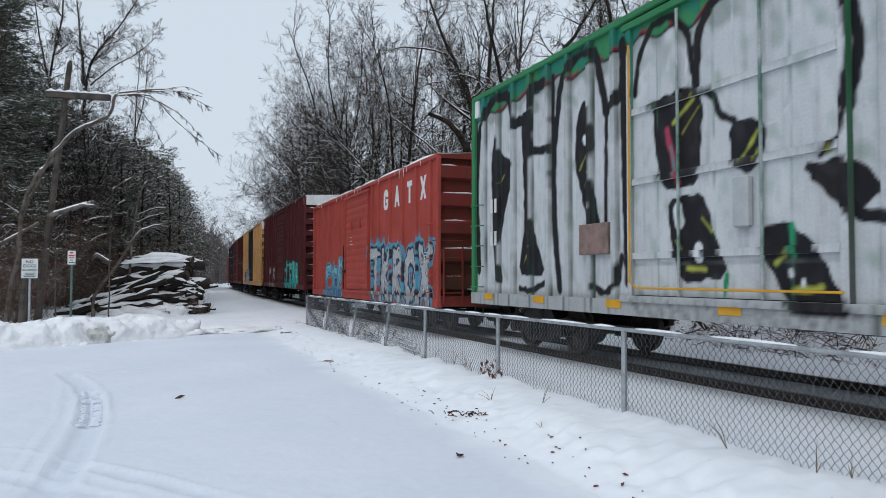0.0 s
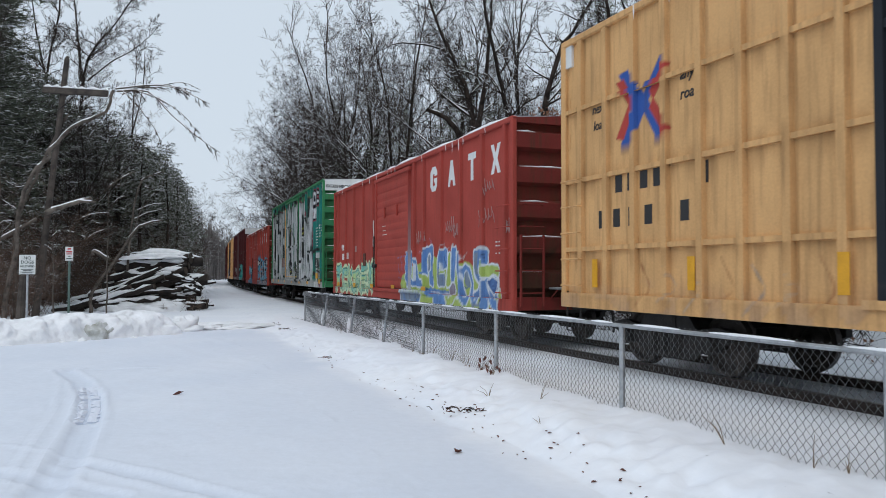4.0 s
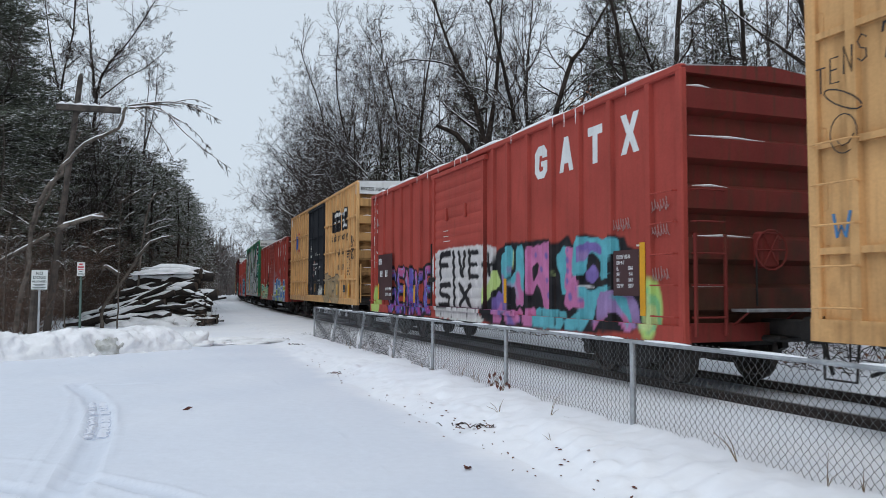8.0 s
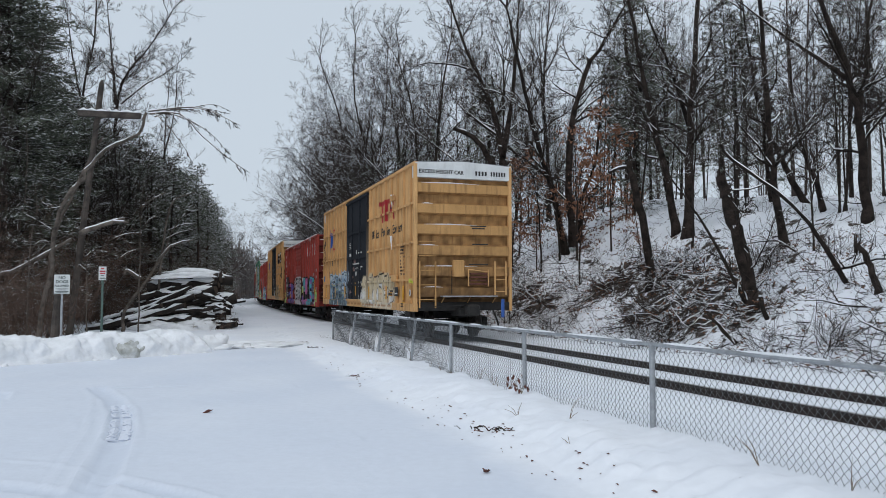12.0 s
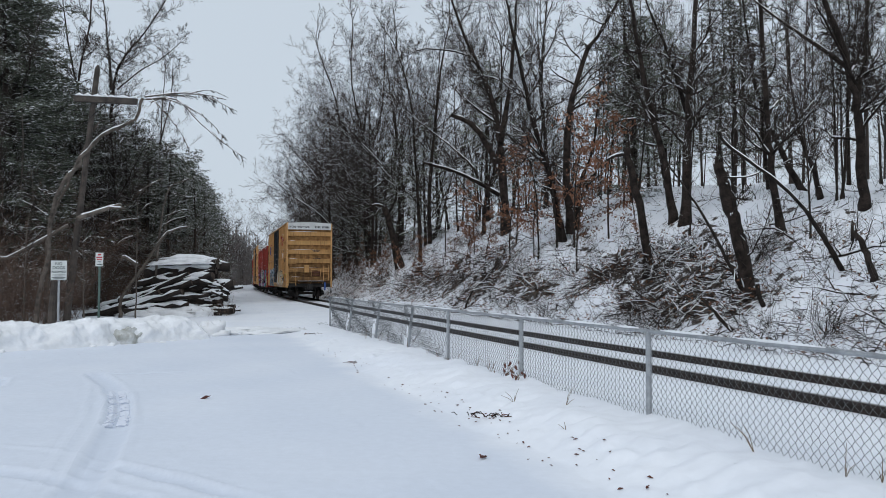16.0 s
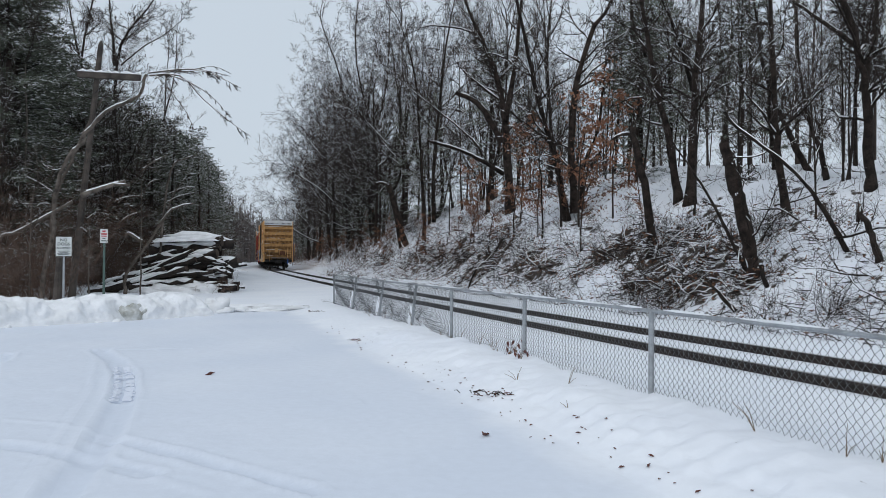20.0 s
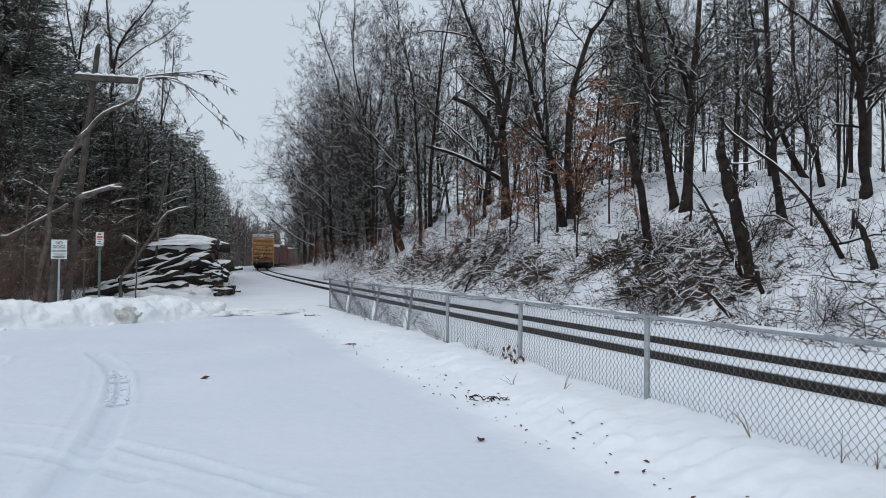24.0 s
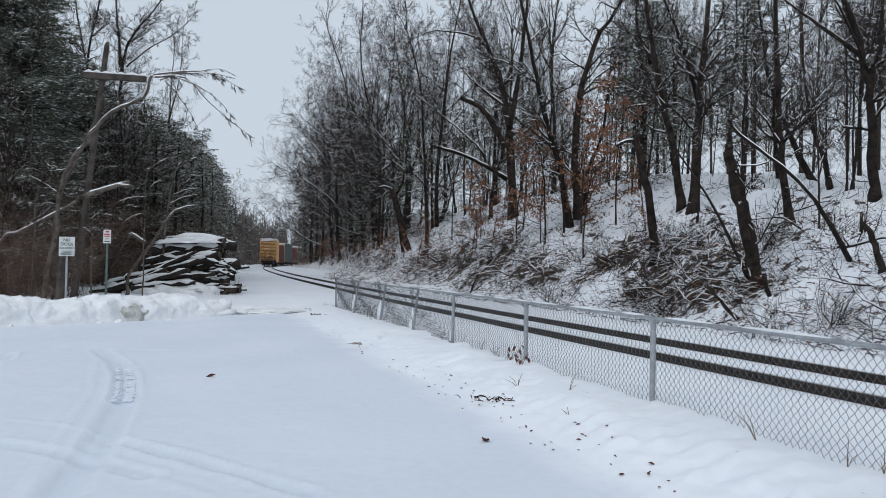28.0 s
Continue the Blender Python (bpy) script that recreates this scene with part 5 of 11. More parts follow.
    line_on(c, x, z, [(-6.09, 1.77), (-6.22, 1.78)], 0.035, (.02, .03, .08), 0.025)
    line_on(c, x, z, [(-6.12, 1.72), (-6.21, 1.83)], 0.035, (.02, .03, .08), 0.025)
    line_on(c, x, z, [(-6.17, 1.65), (-6.2, 1.58)], 0.03, (.055, .11, .27), 0.025)
    line_on(c, x, z, [(-3.42, 1.9), (-3.9, 2.12), (-3.76, 1.92)], 0.045, (.44, .42, .42), 0.035)
    line_on(c, x, z, [(-4.02, 1.94), (-4.45, 2.07), (-4.21, 1.9)], 0.045, (.44, .42, .42), 0.035)
    line_on(c, x, z, [(-4.57, 1.81), (-4.87, 1.96), (-4.68, 1.81)], 0.045, (.44, .42, .42), 0.035)
    line_on(c, x, z, [(-4.9, 1.69), (-5.27, 1.87), (-5.01, 1.69)], 0.045, (.44, .42, .42), 0.035)
    line_on(c, x, z, [(-2.08, 1.91), (-2.34, 2.02)], 0.045, (.44, .42, .42), 0.035)
    line_on(c, x, z, [(-1.43, 1.94), (-1.63, 2.21), (-1.81, 1.97)], 0.022, (.48, .22, .36), 0.015)
    line_on(c, x, z, [(-1.9, 1.87), (-2.11, 1.97)], 0.022, (.48, .22, .36), 0.015)
    line_on(c, x, z, [(-2.34, 1.99), (-2.42, 2.26), (-2.67, 2.21), (-2.58, 2.11), (-2.78, 2.03)], 0.022, (.48, .22, .36), 0.015)
    line_on(c, x, z, [(-2.82, 2.25), (-2.93, 2.09), (-2.98, 2.28)], 0.022, (.48, .22, .36), 0.015)
    line_on(c, x, z, [(-0.33, 1.81), (-0.95, 1.85)], 0.05, (.10, .20, .42), 0.05)
    line_on(c, x, z, [(-0.38, 1.62), (-0.49, 1.36)], 0.05, (.10, .20, .42), 0.05)
    line_on(c, x, z, [(-0.62, 1.86), (-0.69, 1.49)], 0.05, (.10, .20, .42), 0.05)
    line_on(c, x, z, [(-0.75, 1.73), (-0.82, 1.36)], 0.05, (.10, .20, .42), 0.05)
    line_on(c, x, z, [(-0.41, 1.27), (-0.88, 1.23)], 0.05, (.10, .20, .42), 0.05)
    line_on(c, x, z, [(-0.55, 1.11), (-0.75, 1.04)], 0.05, (.10, .20, .42), 0.05)


def bright_piece(c, x, z):
    """Pink, teal and purple letters outlined in black."""
    fill(c, x, z, [(-1.38, 1.82), (-1.93, 2.17), (-2.36, 2.29), (-3.02, 2.27), (-4.14, 2.27), (-4.35, 2.16), (-4.81, 2.3), (-4.89, 2.12), (-5.12, 2.15), (-5.27, 2.29), (-5.93, 2.13), (-6.08, 2.22), (-6.43, 2.15), (-6.54, 2), (-6.82, 1.92), (-6.98, 1.86), (-6.95, 0.79), (-5.37, 0.67), (-1.27, 0.63), (-1.1, 1.32)], INK, soft=0.05)
    fill(c, x, z, [(-2.07, 2.01), (-2.51, 2.24), (-2.66, 2.09), (-2.43, 1.47), (-2.49, 0.99), (-2.25, 0.94), (-2.15, 1.35)], (.10, .36, .42), grow=0.03, low=(.28, .19, .38))
    fill(c, x, z, [(-2.79, 2.19), (-3.08, 2.2), (-3.1, 1.58), (-3.06, 1.09), (-2.77, 1.06), (-2.75, 1.43), (-2.52, 1.43), (-2.53, 1.6), (-2.78, 1.7)], (.10, .36, .42), grow=0.03, low=(.46, .15, .31))
    line_on(c, x, z, [(-2.67, 2.21), (-2.64, 1.98), (-2.61, 1.78)], 0.05, (.45, .55, .24), 0.025)
    fill(c, x, z, [(-1.8, 1.18), (-1.98, 1.33), (-2.23, 1.23), (-2.25, 0.74), (-1.82, 0.68)], (.17, .12, .34), grow=0.03, low=(.46, .15, .31))
    fill(c, x, z, [(-2.38, 0.93), (-3.05, 0.97), (-3.08, 0.74), (-2.42, 0.71)], (.46, .15, .31), grow=0.03, low=(.17, .12, .34))
    fill(c, x, z, [(-3.28, 2.15), (-3.69, 2.15), (-4.11, 2.22), (-4.16, 1.9), (-4.08, 1.56), (-4.14, 1.05), (-3.93, 1.02), (-3.79, 1.39), (-3.63, 1.5), (-3.43, 1.28), (-3.21, 1.34), (-3.26, 1.8)], (.46, .15, .31), grow=0.03)
    fill(c, x, z, [(-3.46, 1.79), (-3.7, 1.84), (-3.65, 1.64), (-3.5, 1.53)], INK, grow=0.03)
    line_on(c, x, z, [(-3.58, 2.01), (-3.59, 1.99)], 0.140, (.17, .12, .34), 0.04)
    line_on(c, x, z, [(-3.99, 1.98), (-4, 1.96)], 0.140, (.17, .12, .34), 0.04)
    line_on(c, x, z, [(-3.8, 1.74), (-3.81, 1.72)], 0.120, (.17, .12, .34), 0.04)
    line_on(c, x, z, [(-4.02, 1.55), (-4.03, 1.53)], 0.120, (.17, .12, .34), 0.04)
    line_on(c, x, z, [(-4.07, 1.27), (-4.08, 1.25)], 0.140, (.17, .12, .34), 0.04)
    line_on(c, x, z, [(-4.28, 2.09), (-4.29, 1.82), (-4.34, 1.62)], 0.05, (.45, .55, .24), 0.025)
    fill(c, x, z, [(-3.17, 0.99), (-3.56, 1.01), (-3.57, 0.71), (-3.19, 0.7)], (.46, .15, .31), grow=0.03)
    fill(c, x, z, [(-3.61, 1.02), (-4.57, 1.0), (-4.72, 0.94), (-4.71, 0.71), (-3.96, 0.69), (-3.61, 0.71)], (.10, .36, .42), grow=0.03, low=(.10, .36, .42))
    line_on(c, x, z, [(-3.82, 0.99), (-3.83, 0.7)], 0.05, INK, 0.025)
    line_on(c, x, z, [(-4.16, 1.0), (-4.18, 0.72)], 0.05, INK, 0.025)
    line_on(c, x, z, [(-4.44, 1.01), (-4.45, 0.74)], 0.05, INK, 0.025)
    fill(c, x, z, [(-4.39, 1.95), (-4.64, 2.08), (-4.74, 2.09), (-4.75, 1.74), (-4.67, 1.29), (-4.57, 1.29), (-4.53, 1.62), (-4.4, 1.77)], (.10, .36, .42), grow=0.03)
    fill(c, x, z, [(-4.69, 2.09), (-4.97, 2.03), (-4.94, 1.74), (-4.83, 1.51), (-4.73, 1.36), (-4.66, 1.42), (-4.74, 1.74)], (.46, .15, .31), grow=0.03)
    line_on(c, x, z, [(-4.74, 2.05), (-4.75, 2.03)], 0.100, (.17, .12, .34), 0.04)
    line_on(c, x, z, [(-4.74, 1.88), (-4.75, 1.86)], 0.120, (.17, .12, .34), 0.04)
    line_on(c, x, z, [(-4.74, 1.7), (-4.75, 1.68)], 0.120, (.17, .12, .34), 0.04)
    line_on(c, x, z, [(-4.73, 1.52), (-4.74, 1.5)], 0.120, (.17, .12, .34), 0.04)
    fill(c, x, z, [(-4.81, 1.51), (-5.01, 1.63), (-5.2, 1.43), (-5.41, 1.19), (-5.55, 1.02), (-5.4, 0.91), (-5.24, 0.93), (-5.13, 1.13), (-4.8, 1.04), (-4.65, 1.11), (-4.71, 1.34)], (.46, .15, .31), grow=0.03)
    line_on(c, x, z, [(-4.83, 1.26), (-4.84, 1.24)], 0.160, (.17, .12, .34), 0.04)
    line_on(c, x, z, [(-5.06, 1.39), (-5.07, 1.37)], 0.140, (.17, .12, .34), 0.04)
    line_on(c, x, z, [(-5.24, 1.21), (-5.25, 1.19)], 0.100, (.17, .12, .34), 0.04)
    fill(c, x, z, [(-5.01, 2.04), (-5.15, 2.05), (-5.1, 1.79), (-4.93, 1.64)], (.45, .55, .24), grow=0.03)
    fill(c, x, z, [(-4.95, 2.11), (-5.11, 2.24), (-5.72, 2.16), (-6.29, 2.14), (-6.29, 1.93), (-6.05, 1.91), (-6.05, 1.57), (-5.82, 1.56), (-5.79, 1.86), (-5.58, 1.99), (-5.38, 1.94), (-5.33, 1.64), (-4.9, 1.61)], (.10, .36, .42), grow=0.03, low=(.10, .36, .42))
    fill(c, x, z, [(-5.1, 2.05), (-5.45, 2.13), (-5.78, 2.06), (-5.8, 1.92), (-5.52, 2.02), (-5.3, 1.86), (-5.11, 1.82)], (.17, .12, .34), grow=0.03, low=(.28, .19, .38))
    fill(c, x, z, [(-5.36, 1.65), (-5.61, 1.75), (-5.75, 1.59), (-5.57, 1.49), (-5.37, 1.53)], (.17, .12, .34), grow=0.03)
    fill(c, x, z, [(-5.19, 1.42), (-5.49, 1.31), (-5.71, 1.39), (-6.05, 1.43), (-6.05, 1.32), (-5.65, 1.13), (-5.57, 0.98), (-5.43, 0.75), (-4.81, 0.7), (-4.78, 0.87), (-5.32, 1.04), (-5.31, 1.2)], (.10, .36, .42), grow=0.03, low=(.10, .36, .42))
    fill(c, x, z, [(-5.71, 1.3), (-6.11, 1.35), (-6.61, 1.3), (-6.73, 1.18), (-6.84, 0.82), (-6.54, 0.77), (-6.38, 0.97), (-6.12, 1.06), (-5.86, 0.92), (-5.65, 0.73)], (.28, .19, .38), grow=0.03, low=(.46, .15, .31))
    fill(c, x, z, [(-6.15, 1.27), (-6.43, 1.27), (-6.58, 1.01), (-6.61, 0.84), (-6.43, 1.04)], (.10, .36, .42), grow=0.03)
    fill(c, x, z, [(-6.86, 1.47), (-7.09, 1.39), (-7.28, 1.16), (-7.3, 0.81), (-6.88, 0.79)], (.20, .45, .22), grow=0.03)
    fill(c, x, z, [(-6.88, 1.39), (-7.03, 1.33), (-7.19, 1.13), (-7.21, 0.82), (-6.91, 0.8)], (.45, .55, .24), grow=0.03)
    line_on(c, x, z, [(-5.24, 1.43), (-5.59, 1.41)], 0.05, (.6, .6, .6), 0.025)
    fill(c, x, z, [(1.91, 2.27), (0.49, 2.29), (-0.96, 2.28), (-1.85, 2.14), (-1.65, 1.79), (-1.31, 1.55), (-1.07, 1.21), (0.57, 1.07), (1.84, 1.14)], (.64, .65, .64), soft=.03, grow=.0)
    fill(c, x, z, [(1.61, 0.91), (0.28, 0.9), (-0.92, 0.89), (-1.39, 0.67), (0.14, 0.66), (1.61, 0.69)], (.58, .60, .57))
    fill(c, x, z, [(-0.92, 1.32), (-1.4, 1.56), (-1.84, 1.78), (-2.05, 1.49), (-1.51, 1.23), (-1.16, 1.02)], (.42, .54, .20))


def door_words(c, x, z):
    """Heavy black letters on the white patch."""
    fill(c, x, z, [(1.72, 2.30), (.6, 2.34), (-1.0, 2.32), (-1.85, 2.26), (-1.75, 1.75), (-1.25, 1.4), (-1.1, .70), (1.5, .70), (1.72, 1.0)], (.52, .50, .50), soft=.05)
    line_on(c, x, z, [(1.36, 1.631), (1.39, 2.189), (0.71, 2.22)], 0.176, INK, 0.03)
    line_on(c, x, z, [(1.36, 1.941), (0.87, 1.941)], 0.149, INK, 0.03)
    line_on(c, x, z, [(0.49, 2.205), (0.45, 1.6)], 0.189, INK, 0.03)
    line_on(c, x, z, [(0.15, 2.189), (-0.04, 1.616), (-0.22, 2.189)], 0.176, INK, 0.03)
    line_on(c, x, z, [(-0.49, 2.189), (-0.51, 1.631)], 0.176, INK, 0.03)
    line_on(c, x, z, [(-0.45, 2.174), (-0.96, 2.174)], 0.135, INK, 0.03)
    line_on(c, x, z, [(-0.47, 1.91), (-0.87, 1.91)], 0.121, INK, 0.03)
    line_on(c, x, z, [(-0.47, 1.647), (-0.95, 1.647)], 0.135, INK, 0.03)
    line_on(c, x, z, [(0.72, 1.473), (1.36, 1.462), (1.39, 1.249), (0.78, 1.193), (0.78, 0.991), (1.44, 0.98)], 0.162, INK, 0.03)
    line_on(c, x, z, [(0.45, 1.484), (0.42, 0.991)], 0.176, INK, 0.03)
    line_on(c, x, z, [(0.1, 1.462), (-0.54, 1.002)], 0.176, INK, 0.03)
    line_on(c, x, z, [(-0.55, 1.462), (0.08, 1.002)], 0.162, INK, 0.03)
    line_on(c, x, z, [(-1.41, 2.096), (-1.47, 1.678)], 0.135, INK, 0.03)
    line_on(c, x, z, [(-1.26, 1.879), (-1.65, 1.879)], 0.135, INK, 0.03)
    line_on(c, x, z, [(-1.33, 1.647), (-1.46, 1.925), (-1.58, 1.631)], 0.0945, INK, 0.03)
    line_on(c, x, z, [(1.28, 0.81), (1.23, 0.705)], 0.0675, INK, 0.03)
    line_on(c, x, z, [(0.57, 0.8), (0.54, 0.7)], 0.0675, INK, 0.03)
    line_on(c, x, z, [(-0.41, 0.835), (-0.44, 0.725)], 0.0675, INK, 0.03)
    line_on(c, x, z, [(-0.98, 0.98), (-1.02, 0.81)], 0.0675, INK, 0.03)


def cream_piece(c, x, z):
    """Cream letters with thin black outlines."""
    fill(c, x, z, [(-0.79, 1.99), (-1.8, 1.95), (-2.2, 2.09), (-2.57, 1.85), (-3.15, 2), (-3.68, 2.07), (-4.12, 1.91), (-4.53, 2.07), (-4.87, 1.82), (-5.27, 1.93), (-5.4, 1.75), (-5.4, 0.9), (-5.16, 0.81), (-4.04, 0.8), (-1.78, 0.85), (-0.77, 0.87)], (.55, .46, .31), soft=0.06, low=(.60, .53, .41))
    fill(c, x, z, [(-2.31, 1.36), (-2.5, 1.5), (-2.68, 1.33), (-2.67, 0.99), (-2.37, 0.95)], (.70, .70, .70))
    fill(c, x, z, [(-3, 1.53), (-3.18, 1.42), (-3.15, 1.11), (-2.98, 1.08), (-2.92, 1.3)], (.70, .70, .70))
    fill(c, x, z, [(-4.85, 1.36), (-5.18, 1.39), (-5.29, 1.21), (-5, 0.97), (-4.85, 1.1)], (.70, .70, .70))
    fill(c, x, z, [(-3.57, 1.65), (-3.73, 1.68), (-3.67, 1.46)], (.70, .70, .70))
    fill(c, x, z, [(-4.29, 1.36), (-4.52, 1.57), (-4.69, 1.36), (-4.47, 1.19)], (.70, .70, .70))
    line_on(c, x, z, [(-2.13, 1.9), (-2.26, 2.06), (-2.44, 1.8), (-2.38, 1.55), (-2.29, 1.3), (-2.21, 0.92)], 0.06, INK, 0.015)
    line_on(c, x, z, [(-2.26, 1.3), (-2.5, 1.51), (-2.68, 1.36), (-2.69, 0.94)], 0.05, INK, 0.015)
    line_on(c, x, z, [(-2.66, 1.84), (-3.04, 1.97), (-3.32, 1.89), (-3.37, 1.59), (-3.29, 0.96)], 0.06, INK, 0.015)
    line_on(c, x, z, [(-3.03, 1.54), (-3.19, 1.42), (-3.15, 1.11), (-2.98, 1.08), (-2.92, 1.3), (-3.03, 1.54)], 0.04, INK, 0.015)
    line_on(c, x, z, [(-3.42, 1.85), (-3.58, 1.99), (-3.98, 2.04), (-4.12, 1.8), (-4.06, 1.52), (-4.01, 1.36), (-4, 0.96)], 0.07, INK, 0.015)
    line_on(c, x, z, [(-3.57, 1.66), (-3.73, 1.68), (-3.67, 1.46), (-3.57, 1.66)], 0.035, INK, 0.015)
    line_on(c, x, z, [(-3.92, 1.64), (-3.98, 1.53), (-3.9, 1.46)], 0.035, INK, 0.015)
    line_on(c, x, z, [(-3.66, 1.1), (-3.55, 0.93), (-3.75, 0.92), (-3.66, 1.1)], 0.035, INK, 0.015)
    line_on(c, x, z, [(-4.16, 1.78), (-4.53, 2.02), (-4.64, 1.83), (-4.56, 1.57), (-4.65, 1.31)], 0.06, INK, 0.015)
    line_on(c, x, z, [(-4.29, 1.36), (-4.52, 1.57), (-4.7, 1.36), (-4.47, 1.19), (-4.29, 1.36)], 0.04, INK, 0.015)
    line_on(c, x, z, [(-4.78, 1.76), (-5.11, 1.87), (-5.32, 1.75), (-5.35, 1.56), (-5.18, 1.4), (-4.94, 1.45), (-4.81, 1.62)], 0.06, INK, 0.015)
    line_on(c, x, z, [(-4.85, 1.36), (-4.8, 1.1), (-5, 0.95), (-5.34, 1.17), (-5.3, 1.36)], 0.06, INK, 0.015)
    line_on(c, x, z, [(-1.8, 1.88), (-1.52, 1.69), (-1.44, 1.02)], 0.05, INK, 0.015)
    line_on(c, x, z, [(-0.94, 1.98), (-1.39, 2.03), (-1.66, 1.62)], 0.05, INK, 0.015)
    line_on(c, x, z, [(-2.48, 0.74), (-2.73, 0.87), (-2.9, 0.73)], 0.04, INK, 0.015)
    line_on(c, x, z, [(-3.34, 0.78), (-3.55, 0.89)], 0.04, INK, 0.015)
    line_on(c, x, z, [(-3.56, 1.3), (-3.66, 1.33)], 0.04, (.42, .07, .05), 0.03)
    line_on(c, x, z, [(-4.36, 1.63), (-4.39, 1.31)], 0.04, (.42, .07, .05), 0.03)
    line_on(c, x, z, [(-3.78, 2.09), (-4.03, 2.05)], 0.04, (.42, .07, .05), 0.03)
    line_on(c, x, z, [(-4.95, 1.95), (-5.19, 1.96)], 0.04, (.42, .07, .05), 0.03)
    line_on(c, x, z, [(-5.54, 0.91), (-5.65, 0.98), (-5.68, 0.84)], 0.03, (.62, .50, .50), 0.02)
    line_on(c, x, z, [(-5.71, 0.89), (-5.75, 0.99), (-5.85, 0.85), (-5.89, 0.94)], 0.03, (.62, .50, .50), 0.02)
    line_on(c, x, z, [(-1.94, 1.91), (-2.32, 1.93)], 0.03, (.62, .50, .50), 0.02)
    line_on(c, x, z, [(-2.57, 1.92), (-3.03, 1.87)], 0.03, (.62, .50, .50), 0.02)
    line_on(c, x, z, [(-4.39, 1.89), (-4.44, 2)], 0.03, (.62, .50, .50), 0.02)
    line_on(c, x, z, [(-7.32, 1.72), (-7.52, 1.7)], 0.17, (.58, .66, .10), 0.05)
    line_on(c, x, z, [(-0.46, 0.79), (-1.78, 0.8), (-4.18, 0.82), (-5.16, 0.84)], 0.035, (.30, .12, .04), 0.03)
    line_on(c, x, z, [(-7.25, 2.98), (-7.41, 3.05), (-7.53, 2.93), (-7.45, 2.79)], 0.02, (.30, .22, .13), 0.02)
    line_on(c, x, z, [(-7.51, 3.05), (-7.62, 2.99), (-7.64, 2.87)], 0.02, (.30, .22, .13), 0.02)
    line_on(c, x, z, [(-7.25, 2.82), (-7.49, 2.72)], 0.02, (.30, .22, .13), 0.02)


def grey_piece(c, x, z):
    """Two grey bubble letters and scrawls of the second yellow car."""
    fill(c, x, z, [(-1.77, 1.93), (-2.57, 2.04), (-3.02, 1.78), (-3.11, 1.13), (-2.73, 0.77), (-2.01, 0.82), (-1.68, 1.34)], (.33, .25, .15), rim=(.11, .10, .085))
    fill(c, x, z, [(-3.58, 1.77), (-4.11, 1.97), (-4.61, 1.85), (-4.78, 1.45), (-4.96, 1.06), (-4.49, 0.75), (-3.72, 0.77), (-3.31, 1.13), (-3.16, 1.56)], (.33, .25, .15), rim=(.11, .10, .085))
    fill(c, x, z, [(-2.57, 1.68), (-3.3, 1.83), (-3.72, 1.56), (-3.45, 1.03), (-2.88, 0.96)], (.33, .25, .15), rim=(.11, .10, .085))
    line_on(c, x, z, [(-2.01, 1.69), (-2.42, 1.85), (-2.63, 1.34), (-2.33, 1)], 0.035, (.42, .38, .30), 0.02)
    line_on(c, x, z, [(-3.66, 1.66), (-4.03, 1.81), (-4.44, 1.65), (-4.24, 1.35)], 0.035, (.42, .38, .30), 0.02)
    line_on(c, x, z, [(-3.72, 1.14), (-4.24, 1.25), (-4.49, 0.95)], 0.035, (.42, .38, .30), 0.02)
    line_on(c, x, z, [(-2.87, 1.57), (-3.16, 1.34)], 0.035, (.42, .38, .30), 0.02)
    line_on(c, x, z, [(5.86, 1.57), (5.59, 1.16), (5.97, 0.83)], 0.05, (.32, .12, .05), 0.05)
    line_on(c, x, z, [(5.29, 1.47), (5.03, 1.17), (5.4, 0.97)], 0.05, (.28, .27, .26), 0.05)
    line_on(c, x, z, [(4.74, 1.37), (4.5, 1.17), (4.84, 0.85)], 0.05, (.36, .34, .30), 0.05)
    line_on(c, x, z, [(4.22, 1.56), (3.98, 1.17), (4.32, 0.99)], 0.05, (.32, .12, .05), 0.05)
    line_on(c, x, z, [(3.72, 1.46), (3.49, 1.18), (3.81, 0.87)], 0.05, (.28, .27, .26), 0.05)
    line_on(c, x, z, [(3.23, 1.37), (3.02, 1.18), (3.33, 1)], 0.05, (.36, .34, .30), 0.05)
    line_on(c, x, z, [(2.77, 1.55), (2.56, 1.19), (2.86, 0.89)], 0.05, (.32, .12, .05), 0.05)


def emblem(c, x, z):
    """The crossed blue and red emblem."""
    fill(c, x, z, [(6.36, 4.30), (6.06, 4.34), (5.72, 3.92), (5.38, 4.34), (5.18, 4.30), (5.60, 3.78), (5.18, 3.16), (5.40, 3.12), (5.72, 3.60), (6.06, 3.12), (6.36, 3.16), (5.92, 3.78)], (.04, .10, .34), crisp=True)
    fill(c, x, z, [(5.62, 3.90), (5.30, 4.24), (5.10, 4.20), (5.48, 3.78), (5.10, 3.28), (5.30, 3.24), (5.62, 3.66), (5.54, 3.78)], (.42, .06, .05), crisp=True)
    fill(c, x, z, [(6.42, 4.20), (6.20, 4.22), (5.90, 3.80), (6.20, 3.30), (6.42, 3.34), (6.10, 3.80)], (.42, .06, .05), crisp=True)


